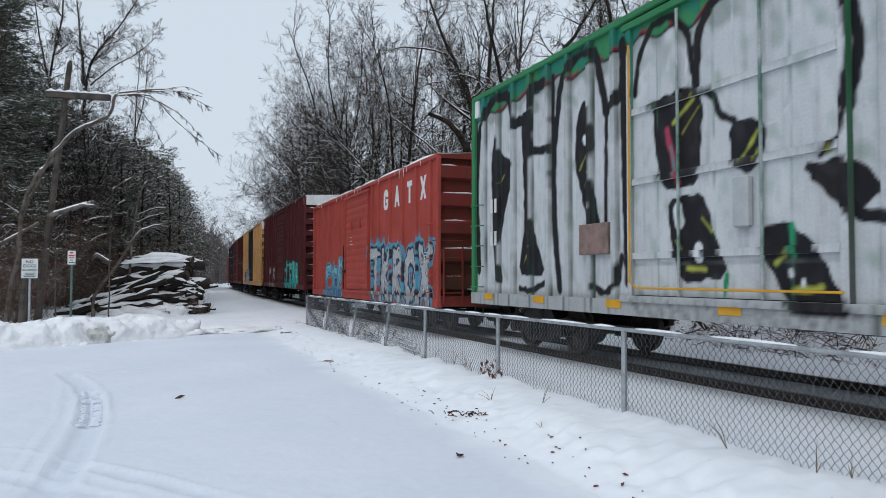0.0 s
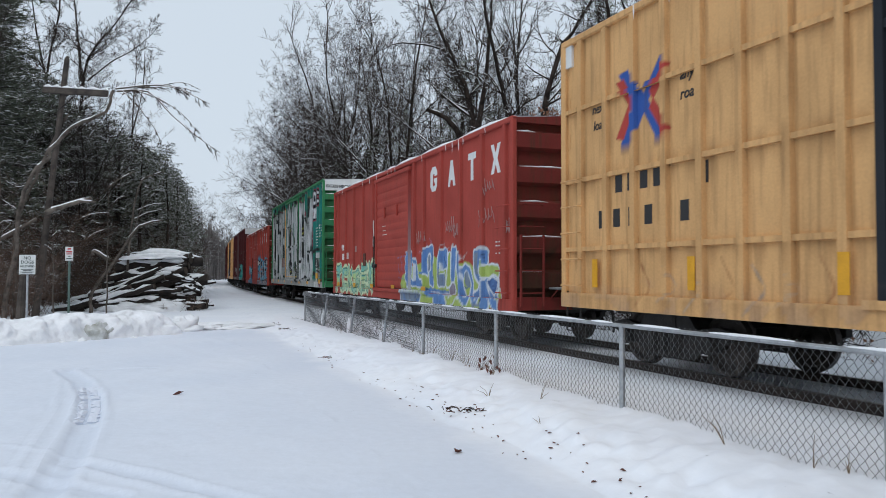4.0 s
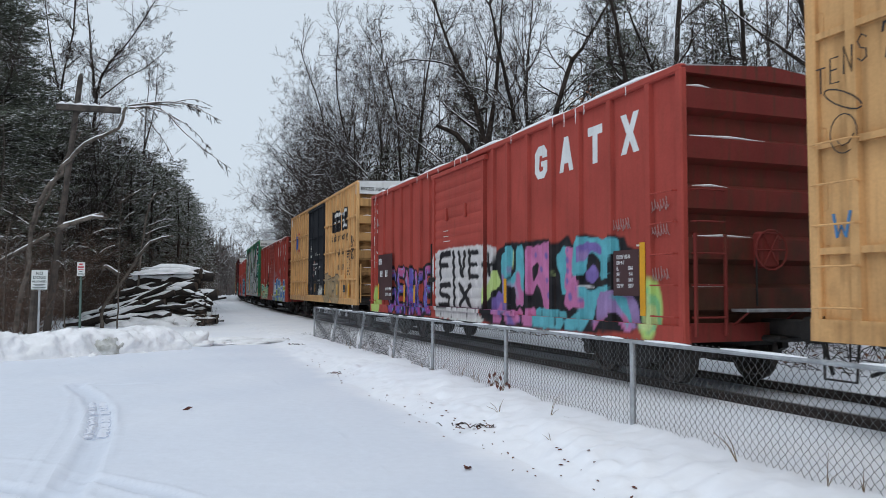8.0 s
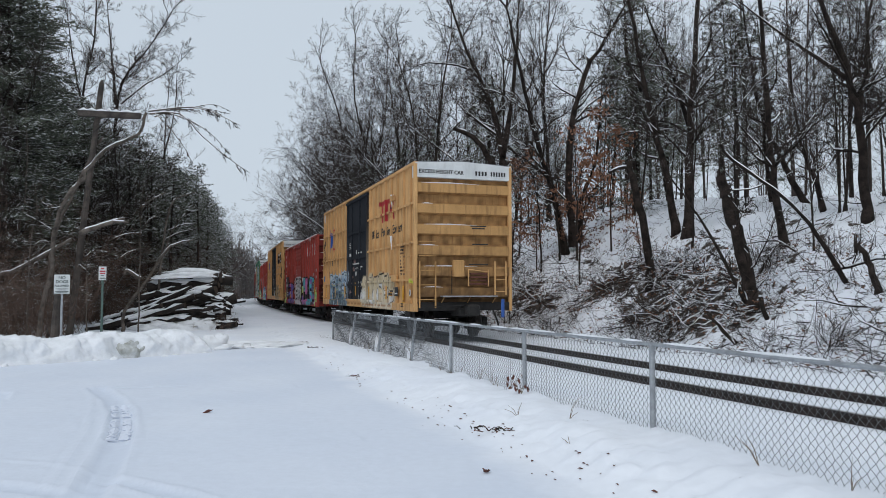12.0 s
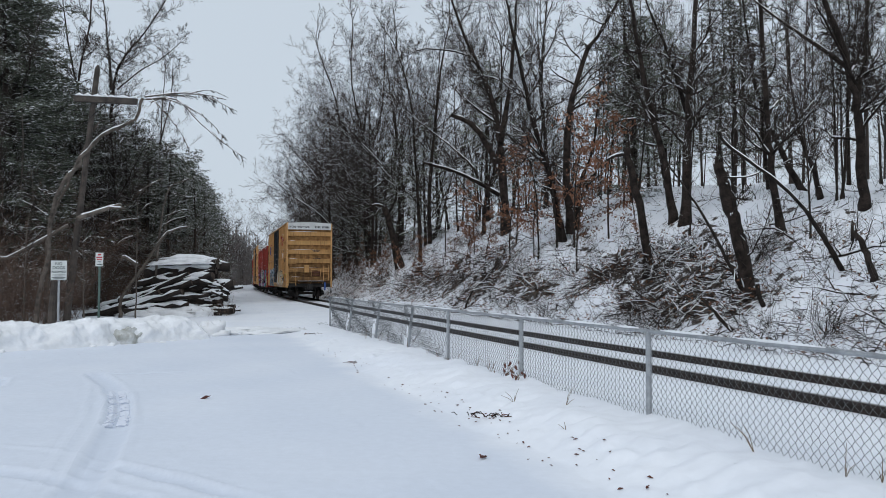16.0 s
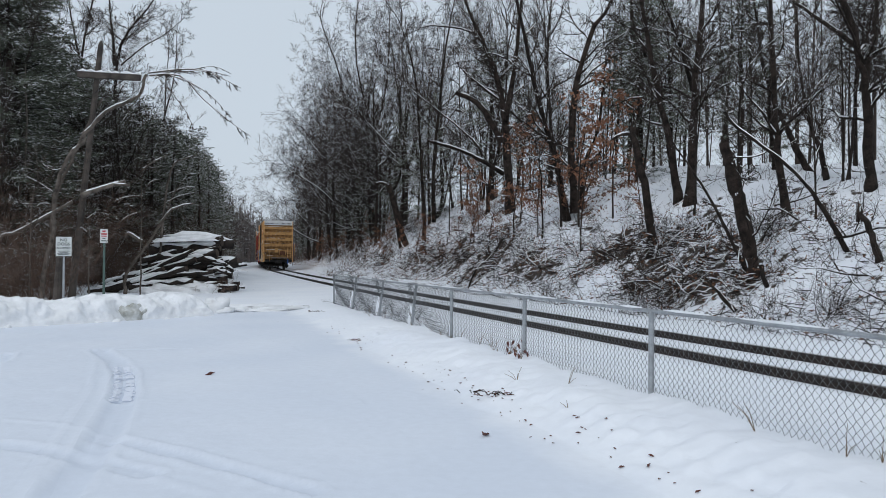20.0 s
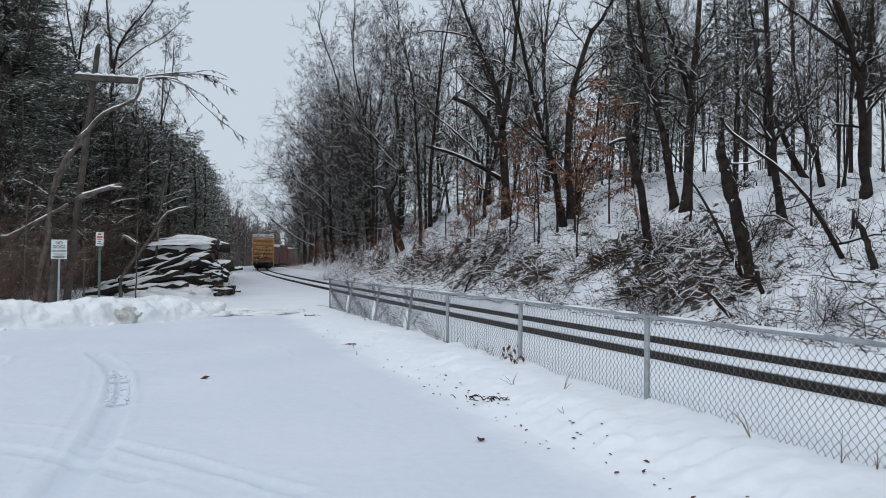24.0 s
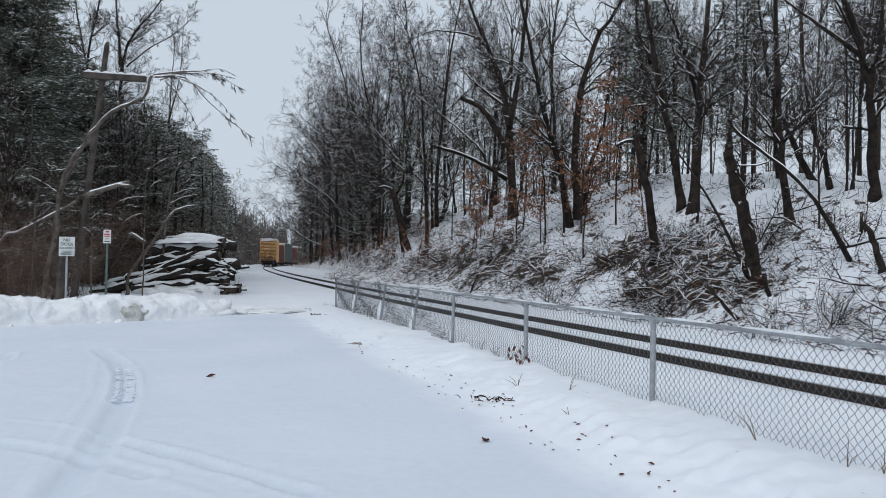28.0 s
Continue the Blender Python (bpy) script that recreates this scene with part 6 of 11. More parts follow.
def bold_mark(c, x, z, left, right, z0, z1, rgb, arrow):
    """Three bold shapes of the owner's mark: two posts with heads and a cross."""
    w = (left - right) / 3.1
    for i in range(2):
        a, h = left - i * w * 1.03, z1 - z0
        fill(c, x, z, [(a, z1), (a, z1 - h * .25), (a - w * .32, z1 - h * .25), (a - w * .32, z0), (a - w * .68, z0), (a - w * .68, z1 - h * .25), (a - w, z1 - h * .25), (a - w, z1)], rgb, crisp=True)
    a = left - 2.06 * w
    m = (z0 + z1) / 2
    fill(c, x, z, [(a, z1), (a - w * .34, z1), (a - w * .52, m + .09), (a - w * .70, z1 + .04), (a - w * 1.04, z1 + .04), (a - w * .70, m), (a - w * 1.04, z0), (a - w * .70, z0), (a - w * .52, m - .09), (a - w * .34, z0), (a, z0), (a - w * .34, m)], rgb, crisp=True)
    if arrow:
        fill(c, x, z, [(a - w * .02, z1 + .03), (a - w * .16, z1 + .03), (a - w * .62, m), (a - w * .1, z0), (a + w * .04, z0), (a - w * .42, m)], INK, crisp=True)


def post_grime_shade(c, x, z, ribs, rows, rgb, deep=.45):
    """Rust and dirt that gather along the edges of posts and under the strips, with shade put into the same tone."""
    for q in ribs:
        d = np.abs(np.abs(x - q) - .085)
        lay(c, deep * np.clip((.035 - d) / .02, 0, 1) * np.clip(.55 + .6 * blot(x, z * .4, .5, 41), 0, 1), rgb)
    for q in rows:
        d = q - .05 - z
        run = np.clip(.35 + .9 * blot(x, z * 0, .35, 43), 0, 1)
        lay(c, deep * np.clip((d + .02) / .02, 0, 1) * np.clip((.05 + .32 * run - d) / (.05 + .3 * run), 0, 1) * run * ((x > 2.06) | (x < -1.66)), rgb)


def paint_a(x, z):
    c = fresh(x)
    post_grime_shade(c, x, z, plain_ribs(15.75, (-1.6, 2.0), 8, 8), (4.0, 2.85, 1.75, 1.05), (.20, .095, .035))
    piece(c, x, z, "ENAKE", 6.1, 1.95, .80, 2.1, [(.07, .11, .14), (.13, .20, .26), (.26, .36, .46), (.45, .52, .58)], (.03, .04, .05), (.40, .50, .60), .13, .05, .08, 3, (.42, .45, .22), .12)
    for k in range(26):
        q = 5.9 - k * .155
        line_on(c, x, z, [(q, .85 + .3 * (k % 3)), (q - .1, 1.3 + .2 * (k % 2)), (q - .25, 1.75 - .2 * (k % 4))], .03, [INK, (.55, .60, .62), (.45, .46, .20), (.12, .16, .2)][k % 4], .02)
    cream_piece(c, x, z)
    emblem(c, x, z)
    bold_mark(c, x, z, -3.48, -5.42, 3.72, 4.48, (.36, .035, .04), True)
    lay(c, .8 * np.clip((.045 - np.abs(z - .93)) / .03, 0, 1) * (x < 1.9) * (x > -5.2) * (blot(x, z * 0, .6, 5) > -.3), (.34, .13, .04))
    lay(c, .35 * np.clip((blot(x, z, .4, 17) - .3), 0, 1) * np.clip((2.4 - z) / 1.5, 0, 1), (.16, .09, .04))
    lay(c, .55 * np.clip((1.35 - np.abs(x + 1.8) * .25 - z) / .5, 0, 1) * (np.abs(x) < 2.2) * (blot(x, z, .5, 4) > 0), (.14, .075, .035))
    return c


def paint_b(x, z):
    c = fresh(x)
    post_grime_shade(c, x, z, [-7.12, -6.13, -5.2, -4.27, -3.33, -2.45, -1.75, 2.25, 2.95, 3.8, 4.7, 5.6, 6.5, 7.35], (), (.13, .03, .025))
    lay(c, (.55 - np.hypot((x - 7.3) / 1.0, (z - .95) / 1.0)) / .1, (.42, .55, .16))
    lay(c, (.5 - np.hypot((x + 7.1) / .55, (z - 1.1) / 1.0)) / .1, (.42, .60, .18))
    piece(c, x, z, "GENKE", 6.0, 1.95, .72, 1.98, [(.30, .06, .24), (.08, .10, .42), (.18, .12, .40), (.45, .12, .28)], INK, None, .125, .085, .0, 7, (.10, .45, .60), .05)
    bright_piece(c, x, z)
    door_words(c, x, z)
    return c


def paint_c(x, z):
    c = fresh(x)
    post_grime_shade(c, x, z, plain_ribs(15.75, (-1.6, 2.0), 8, 8), (4.0, 2.85, 1.75, 1.05), (.20, .095, .035))
    grey_piece(c, x, z)
    lay(c, .4 * np.clip((1.3 - z) / .5, 0, 1) * (blot(x, z, .8, 2) > .1) * (x > 1.9), (.30, .22, .18))
    lay(c, ((x < -3.5) & (x > -6.1) & (z > 3.63) & (z < 4.47)) * 1.0, INK)
    bold_mark(c, x, z, -3.65, -5.98, 3.72, 4.38, (.66, .67, .66), False)
    lay(c, ((np.abs(z - 3.88) < .016) | (np.abs(z - 4.0) < .016) | (np.abs(z - 4.12) < .016)) * (x < -4.3) * (x > -5.6) * 1.0, INK)
    emblem(c, x, z)
    return c


def paint_d(x, z):
    c = fresh(x)
    post_grime_shade(c, x, z, [-7.2, -6.1, -4.9, -3.7, -2.45, -1.7, 2.3, 3.5, 4.7, 5.85, 7.0], (), (.13, .03, .025))
    piece(c, x, z, "TCKSEN", 7.45, 2.05, .78, 1.58, [(.30, .50, .38), (.46, .60, .30), (.20, .48, .42)], (.03, .16, .14), (.55, .66, .44), .10, .03, .09, 11, (.10, .35, .42), .05)
    blue_piece(c, x, z)
    return c


E_REAR = [
    ([(-5.3, 1.98), (-5.47, 2.23), (-5.9, 2.39), (-6.84, 2.39)], 0.16),
    ([(-5.9, 2.29), (-5.84, 1.83), (-6.09, 1.57), (-6.79, 1.42)], 0.10),
    ([(-5.47, 1.84), (-5.52, 1.58)], 0.26),
    ([(-5.99, 1.36), (-6.28, 1.3)], 0.16),
]


def paint_e(x, z):
    """The whole side: silver letters with black outlines over green and teal."""
    c = fresh(x)
    lay(c, np.clip((-5.0 - x + .5 * blot(x, z, 1.6, 3)) / .3, 0, 1), (.02, .21, .18))
    lay(c, np.clip((x - 6.9) / .2, 0, 1) * (z > 3.2), (.02, .21, .18))
    lay(c, .8 * np.clip((z - 4.75 + .2 * blot(x, z, 1.2, 1)) / .1, 0, 1) * (blot(x, z, 1.5, 6) > -.1), (.02, .18, .14))
    top = 4.72 + .14 * blot(x, z * 0, .9, 4)
    body = (np.clip((top - z) / .05, 0, 1) * np.clip((7.55 - x) / .08, 0, 1) * np.clip((x + 5.35 + .25 * blot(x, z, .9, 8)) / .06, 0, 1))
    lay(c, np.clip((top + .10 - z) / .05, 0, 1) * np.clip((x + 5.5) / .06, 0, 1) * (blot(x, z, .8, 7) > .15) * (z > 4.3), (.25, .03, .05))
    lay(c, np.clip((top + .05 - z) / .05, 0, 1) * np.clip((x + 5.42) / .06, 0, 1) * (z > 4.0), INK)
    lay(c, body, (.52, .54, .555))
    lay(c, body * .55 * np.clip(blot(x, z, 1.1, 5) * 1.4, 0, 1), (.60, .62, .63))
    lay(c, .9 * np.clip((1.18 - z) / .1, 0, 1), (.36, .37, .37))
    lay(c, np.clip((.42 - np.abs(x + 6.35)) / .04, 0, 1) * np.clip((1.0 + 1.28 - z) / .05, 0, 1), (.55, .57, .57))
    lay(c, body * .4 * np.clip((blot(x, z, .3, 21) - .15) * 1.1, 0, 1), (.40, .42, .43))
    lay(c, body * .5 * np.clip((z - 4.35 + .35 * blot(x, z, .6, 24)) / .3, 0, 1), (.10, .14, .11))
    lay(c, body * .45 * np.clip(blot(x, z, .55, 25) - .35, 0, 1), (.12, .22, .14))
    mural(c, x, z)
    strokes(c, x, z, E_REAR, INK)
    # strong here so that the posts show: their edges' shade painted in with the grime
    post_grime_shade(c, x, z, plain_ribs(15.4, (-1.6, 2.0), 8, 8), (), (.05, .075, .065), .95)
    for q in (-.9, .3, 1.4):
        lay(c, .5 * np.clip((.03 - np.abs(x - q)) / .02, 0, 1) * (z < 4.7) * np.clip(.5 + blot(x, z, .7, 47), 0, 1), (.06, .16, .10))
    for q in (1.55, 2.75, 3.75):
        lay(c, .55 * np.clip((.028 - np.abs(z - q)) / .02, 0, 1) * (np.abs(x - .2) < 1.75) * np.clip(.55 + blot(x, z, .5, 48), 0, 1), (.14, .16, .15))
    # pale airbrushed lights inside the letters, and black grime low down
    lay(c, .5 * np.clip((1.18 + .12 * blot(x, z, .7, 15) - z) / .2, 0, 1) * np.clip(blot(x, z, .22, 16) + .3, 0, 1) * (x < 2) * (x > -2.4), (.06, .055, .05))
    # bubble tag high on the teal: fat pale letters in two rows
    rows = [("EOIC", -5.22, .33, 4.28, .5), ("CM", -5.35, .36, 3.72, .42)]
    for wide, rgb in ((.36, (.30, .05, .08)), (.27, INK), (.11, (.60, .63, .65))):
        for word, left, step, z0, high in rows:
            for i, ch in enumerate(word):
                for st in GLYPH[ch]:
                    line_on(c, x, z, [(left - step * (i + .12 + .74 * p), z0 + .05 * (i % 2) + high * q) for p, q in st], wide, rgb, .025)
    for px, pz, r in ((-5.2, 3.1, .08), (-5.18, 2.9, .1), (-5.2, 2.66, .07), (-6.95, 1.9, .1), (-7.0, 1.45, .16), (-7.2, 1.0, .12), (-6.95, 1.05, .1)):
        d = np.hypot(x - px, z - pz)
        lay(c, (r + .05 - d) / .02, (.26, .03, .06))
        lay(c, (r - d) / .02, INK)
        lay(c, (r * .6 - d) / .02, (.55, .57, .58))
    return c


def paint_f(x, z):
    c = fresh(x)
    piece(c, x, z, "TKROX", -1.45, -7.3, .72, 2.2, [(.30, .30, .31), (.38, .39, .40), (.42, .43, .44)], (.03, .035, .05), (.10, .30, .42), .16, .085, .10, 21, (.60, .62, .62), .03)
    piece(c, x, z, "KSE", 5.5, 2.2, .70, 1.95, [(.05, .12, .25), (.12, .35, .45), (.25, .45, .50)], (.05, .08, .16), (.12, .30, .36), .14, .05, .06, 22, None, .03)
    return c


def paint_g(x, z):
    c = fresh(x)
    piece(c, x, z, "ESNO", -1.8, -5.9, .80, 2.15, [(.02, .30, .28), (.10, .42, .38)], (.01, .06, .07), None, .19, .06, .0, 25, (.4, .6, .55))
    piece(c, x, z, "KUS", 5.6, 2.4, .80, 2.0, [(.25, .24, .24), (.36, .33, .32)], (.05, .03, .03), None, .12, .04, .0, 26)
    return c


def paint_h(x, z):
    c = fresh(x)
    piece(c, x, z, "SKUNE", 6.4, .6, .80, 2.0, [(.45, .46, .48), (.25, .30, .40)], (.05, .06, .12), None, .14, .05, .0, 31)
    return c


def build_cars():
    door_y, door_g = (-1.6, 2.0), (-1.3, 1.8)
    ry = lambda L: plain_ribs(L, door_y, 8, 8)
    rg = lambda L: plain_ribs(L, door_g, 7, 7)
    rib_b = [-7.12, -6.13, -5.2, -4.27, -3.33, -2.45, -1.75, 2.25, 2.95, 3.8, 4.7, 5.6, 6.5, 7.35]
    rib_d = [-7.2, -6.1, -4.9, -3.7, -2.45, -1.7, 2.3, 3.5, 4.7, 5.85, 7.0]
    tall = dict(W=3.06, zb=0.82, ze=5.10, zt=5.25)
    low = dict(W=3.04, zb=0.66, ze=4.28, zt=4.48)
    a = add_car(0.0, 15.75, box_car("yellow_box_car", "yellow excess-height box car with dark plug door, last of the train", 15.75, skin=YELLOW, end_skin=YELLOW_END, door_mat=NAVY, door=door_y, ribs=ry(15.75), cap=True, horiz=(4.0, 2.85, 1.75), end_ribs=6, graffiti=paint_a, zfine=2.5, band=(3.27, 4.6), **tall))
    b = add_car(17.8, 15.75, box_car("red_box_car", "red box car with pink and teal spray paint", 15.75, skin=GATX_RED, end_skin=SHADED_RED_END, door_mat=GATX_RED, door=door_g, ribs=rib_b, cap=False, end_ribs=5, graffiti=paint_b, zfine=2.45, far=FAR_SIDE_RED, **low))
    c = add_car(35.5, 15.75, box_car("yellow_box_car", "yellow excess-height box car with dark plug door and grey scrawls", 15.75, skin=YELLOW, end_skin=YELLOW_END, door_mat=NAVY, door=door_y, ribs=ry(15.75), cap=True, horiz=(4.0, 2.85, 1.75), end_ribs=6, graffiti=paint_c, zfine=2.5, band=(3.27, 4.6), far=FAR_SIDE_TEAL, **tall))
    d = add_car(53.07, 15.2, box_car("red_box_car", "red box car with blue and pale green spray paint", 15.2, skin=GATX_RED, end_skin=SHADED_RED_END, door_mat=GATX_RED, door=door_g, ribs=rib_d, cap=False, end_ribs=5, graffiti=paint_d, zfine=2.45, far=FAR_SIDE_RED, **low))
    e = add_car(70.3, 15.4, box_car("green_box_car", "green excess-height box car with a huge silver spray-painted mural", 15.4, skin=GREEN, end_skin=GREEN, door_mat=GREEN, door=door_y, ribs=ry(15.4), cap=True, horiz=(), end_ribs=7, graffiti=paint_e, zfine=5.0, far=FAR_SIDE_RED, **tall))
    f = add_car(87.8, 15.6, box_car("red_box_car", "red box car with grey and blue spray paint", 15.6, skin=GATX_RED, end_skin=SHADED_RED_END, door_mat=GATX_RED, door=door_g, ribs=rib_d, cap=False, end_ribs=5, graffiti=paint_f, zfine=2.45, far=FAR_SIDE_RED, **low))
    g = add_car(105.6, 16.0, box_car("maroon_box_car", "dark maroon tall box car with turquoise spray paint", 16.0, skin=MAROON, end_skin=MAROON, door_mat=MAROON, door=door_g, ribs=rg(16.0), cap=True, end_ribs=7, graffiti=paint_g, zfine=2.5, **tall))
    add_car(123.8, 15.75, box_car("yellow_box_car", "yellow excess-height box car with dark door, far ahead", 15.75, skin=YELLOW, end_skin=YELLOW_END, door_mat=NAVY, door=door_y, ribs=ry(15.75), cap=True, end_ribs=7, graffiti=paint_h, zfine=2.4, far=FAR_SIDE_RED, **tall))
    add_car(141.6, 15.75, box_car("maroon_box_car", "dark maroon box car far ahead", 15.75, skin=MAROON, end_skin=MAROON, door_mat=MAROON, door=door_g, ribs=rg(15.75), cap=False, end_ribs=5, near=False, **tall))
    add_car(159.4, 15.75, box_car("black_box_car", "dark box car far ahead in the train", 15.75, skin=NAVY, end_skin=NAVY, door_mat=NAVY, door=door_g, ribs=rg(15.75), cap=False, end_ribs=5, near=False, **tall))
    add_car(177.2, 15.75, box_car("red_box_car", "red box car far ahead in the train", 15.75, skin=GATX_RED, end_skin=SHADED_RED_END, door_mat=GATX_RED, door=door_g, ribs=rg(15.75), cap=False, end_ribs=5, near=False, far=FAR_SIDE_RED, **low))
    return a, b, c, d, e, f, g


def plate(points, y, material, car, name="logo_shape"):
    """A flat painted shape on the camera's side, from corners in x and z, given along its outline."""
    n = len(points)
    b = Bag().add([(a, y + .004, b2) for a, b2 in points] + [(a, y, b2) for a, b2 in points], [tuple(range(n)), tuple(range(2 * n - 1, n - 1, -1))] + [(i + n, (i + 1) % n + n, (i + 1) % n, i) for i in range(n)])
    return part(name, b, material, car)


def rect(x0, x1, z0, z1):
    return [(max(x0, x1), z0), (min(x0, x1), z0), (min(x0, x1), z1), (max(x0, x1), z1)]


def block_mark(car, y, starts, z0, z1):
    """The owner's mark in four plain white shapes: ring, wedge, post with a head, hourglass."""
    w, h = .47, z1 - z0
    for i, x in enumerate(starts):
        def at(a, b):
            return x - a * w, z0 + b * h
        if i == 0:
            out = [(.25, 0), (.75, 0), (1, .2), (1, .52), (.52, .52), (.52, .36), (.68, .36), (.68, .28), (.62, .22), (.38, .22), (.33, .3), (.38, .7), (.62, .7), (.62, .62), (1, .62), (1, .8), (.75, 1), (.3, 1), (0, .8), (0, .2)]
        elif i == 1:
            out = [(0, 0), (.28, 0), (.36, .24), (.64, .24), (.72, 0), (1, 0), (.64, 1), (.36, 1)]
        elif i == 2:
            out = [(.35, 0), (.65, 0), (.65, .76), (.95, .76), (.95, 1), (.05, 1), (.05, .76), (.35, .76)]
        else:
            out = [(0, 0), (.3, 0), (.5, .32), (.7, 0), (1, 0), (.68, .5), (1, 1), (.7, 1), (.5, .68), (.3, 1), (0, 1), (.32, .5)]
        plate([at(a, b) for a, b in out], y, WHITE_PAINT, car)


def char_bars(car, y, x, z, h, w, gap, n, material):
    for i in range(n):
        plate(rect(x - i * (w + gap), x - i * (w + gap) - w, z, z + h), y, material, car, "number_bar")


def data_block(car, y, x0, x1, z0, z1, rows, material, seed=1):
    rnd = random.Random(seed)
    step = (z1 - z0) / rows
    for i in range(rows):
        z = z1 - step * (i + .8)
        a = x0 - (x0 - x1) * rnd.uniform(.25, .5)
        plate(rect(x0, a, z, z + step * .34), y, material, car, "stencil_bar")
        plate(rect(x1 + (x0 - x1) * rnd.uniform(.2, .35), x1, z, z + step * .34), y, material, car, "stencil_bar")


def scrawl(car, y, pts, r, material, name="tag_line"):
    part(name, Bag().tube([(a, y + .004, b) for a, b in pts], r, 5), material, car)


def loops(x, z, w, h, n, seed):
    """A looping hand-drawn line."""
    rnd = random.Random(seed)
    out, amp = [], h * .5
    for i in range(n * 8 + 1):
        if i % 8 == 0:
            amp, mid = h * rnd.uniform(.25, .6), h * rnd.uniform(.35, .6)
        a = i * math.pi / 4
        out.append((x - w * i / (n * 8) - w / n * .32 * math.sin(a + .8), z + mid - amp * math.cos(a) + .2 * h * i / (n * 8)))
    return out


MAROON_PANEL = mat("maroon_panel_paint", (0.055, 0.018, 0.02), 0.5, vary=0.1, size=2, bump=0.02)
LIGHT_TAG = mat("pale_marker", (0.36, 0.24, 0.23), 0.6, vary=0.1, bump=0)
BLUE_TAG = mat("blue_marker", (0.08, 0.25, 0.50), 0.6, vary=0.1, bump=0)
PAPER = mat("paper_label", (0.65, 0.65, 0.62), 0.7, vary=0.1, bump=0)


def letter_cars(a, b, c, d, e, f, g):
    yp_t, yp_l = 1.53 - .065, 1.52 - .065
    # the two yellow cars
    ribs_y = plain_ribs(15.75, (-1.6, 2.0), 8, 8)
    for car in (a, c):
        y = yp_t
        hx = 7.875
        if car is a:
            side_letters("Railcar Pooling Experts", car, -2.26, 3.27, .29, y, BLACK_PAINT, .008, 1.135, ribs=ribs_y)
        else:
            side_letters("Railcar Pooling", car, -3.30, 3.27, .29, y, BLACK_PAINT, .008, 1.17, ribs=ribs_y)
            side_letters("Experts", car, -4.0, 2.72, .29, y, BLACK_PAINT, .008, 1.17, ribs=ribs_y)
            char_bars(car, y, -4.1, 2.12, .2, .13, .07, 7, BLACK_PAINT)
            for k in range(3):
                scrawl(car, 1.53, loops(-6.95, 3.0 - k * .3, .5, .28, 2, k), .012, BLACK_PAINT)
        side_letters("next", car, 7.03, 3.84, .15, y, BLACK_PAINT, .003, .95, .2)
        side_letters("load", car, 7.0, 3.58, .15, y, BLACK_PAINT, .003, .95, .2)
        side_letters("any", car, 4.95, 3.90, .15, y, BLACK_PAINT, .003, .95, .2)
        side_letters("road", car, 4.95, 3.64, .15, y, BLACK_PAINT, .003, .95, .2)
        char_bars(car, y, 6.42, 2.56, .25, .17, .13, 4, BLACK_PAINT)
        char_bars(car, y, 6.86, 2.05, .27, .17, .21, 6, BLACK_PAINT)
        for words, num, z in (("EXH 17-0 W", "9-", 2.73), ("EXW 10-8 H", "15", 2.64), ("EW 9-7  H", "16", 2.54), ("IL", "50-6", 2.43), ("IW", "9-", 2.32), ("IH", "13-", 2.22), ("FLR HT", "3-6", 2.11), ("EMPTY CG", "5-", 2.01), ("CU FT", "6271", 1.90)):
            side_letters(words, car, -6.35, z, .062, y + .066, BLACK_PAINT, .0, .72)
            side_letters(num, car, -6.72, z, .062, y + .066, BLACK_PAINT, .0, .72)
        plate(rect(4.6, 4.42, 2.5, 2.78), y, BLACK_PAINT, car, "stencil_bar")
        plate(rect(-5.68, -6.08, 1.26, 1.54), 1.535, BLACK_PAINT, car, "data_plate")
        plate(rect(-5.72, -6.04, 1.33, 1.35), 1.54, PAPER, car, "stencil_bar")
        plate(rect(-6.4, -6.88, .9, 1.08), 1.535, ORANGE_PAINT, car, "warning_plate")
        for x in (6.95, 4.75, 2.5, -1.95, -4.5, -6.6):
            plate(rect(x, x - .14, 1.15, 1.58), 1.532, ORANGE_PAINT, car, "reflector")
        part("tie_down_box", Bag().box(-5.95, -5.35, 1.50, 1.58, 1.72, 1.92, .02), YELLOW, car)
        part("vent_box", Bag().box(-5.62, -5.4, 1.50, 1.62, 4.28, 4.46, .02), YELLOW, car)
        part("roof_pipe", Bag().tube([(-5.45, 1.56, 4.5), (-5.45, 1.56, 1.9)], .012, 5), YELLOW, car)
        # writing on the dark door
        side_letters("CLOSE AND LOCK DOORS BEFORE MOVING CAR", car, .99, 2.46, .055, 1.515, PAPER, .001, .80)
        plate(rect(1.7, 1.36, 3.12, 3.14), 1.505, PAPER, car, "stencil_bar")
        for z in (3.18, 3.25, 3.32):
            plate(rect(1.65, 1.42, z, z + .035), 1.505, PAPER, car, "stencil_bar")
        plate(rect(1.66, 1.33, 2.82, 2.93), 1.505, PAPER, car, "paper_label")
        plate(rect(.35, .22, 2.86, 3.02), 1.505, PAPER, car, "paper_label")
        for words, px, pz, h in (("OPENING W 12-0 H 12-4", -.03, 2.87, .06), ("LUBE DOORS", -.46, 2.32, .055), ("ROLLER LUBE", -.2, 2.23, .055), ("STANDARD CAR", -.18, 1.71, .05), ("SEAL ONLY", -.23, 1.63, .05), ("OPEN", .42, 2.28, .05), ("CLOSE", .22, 2.30, .05)):
            side_letters(words, car, px, pz, h, 1.505, PAPER, .001, .75)
        scrawl(car, 1.505, [(.35 + .085 * math.cos(q), 2.1 + .085 * math.sin(q)) for q in np.linspace(0, 6.3, 15)], .012, PAPER)
        plate(rect(.36, .34, 2.03, 2.17), 1.505, PAPER, car, "stencil_bar")
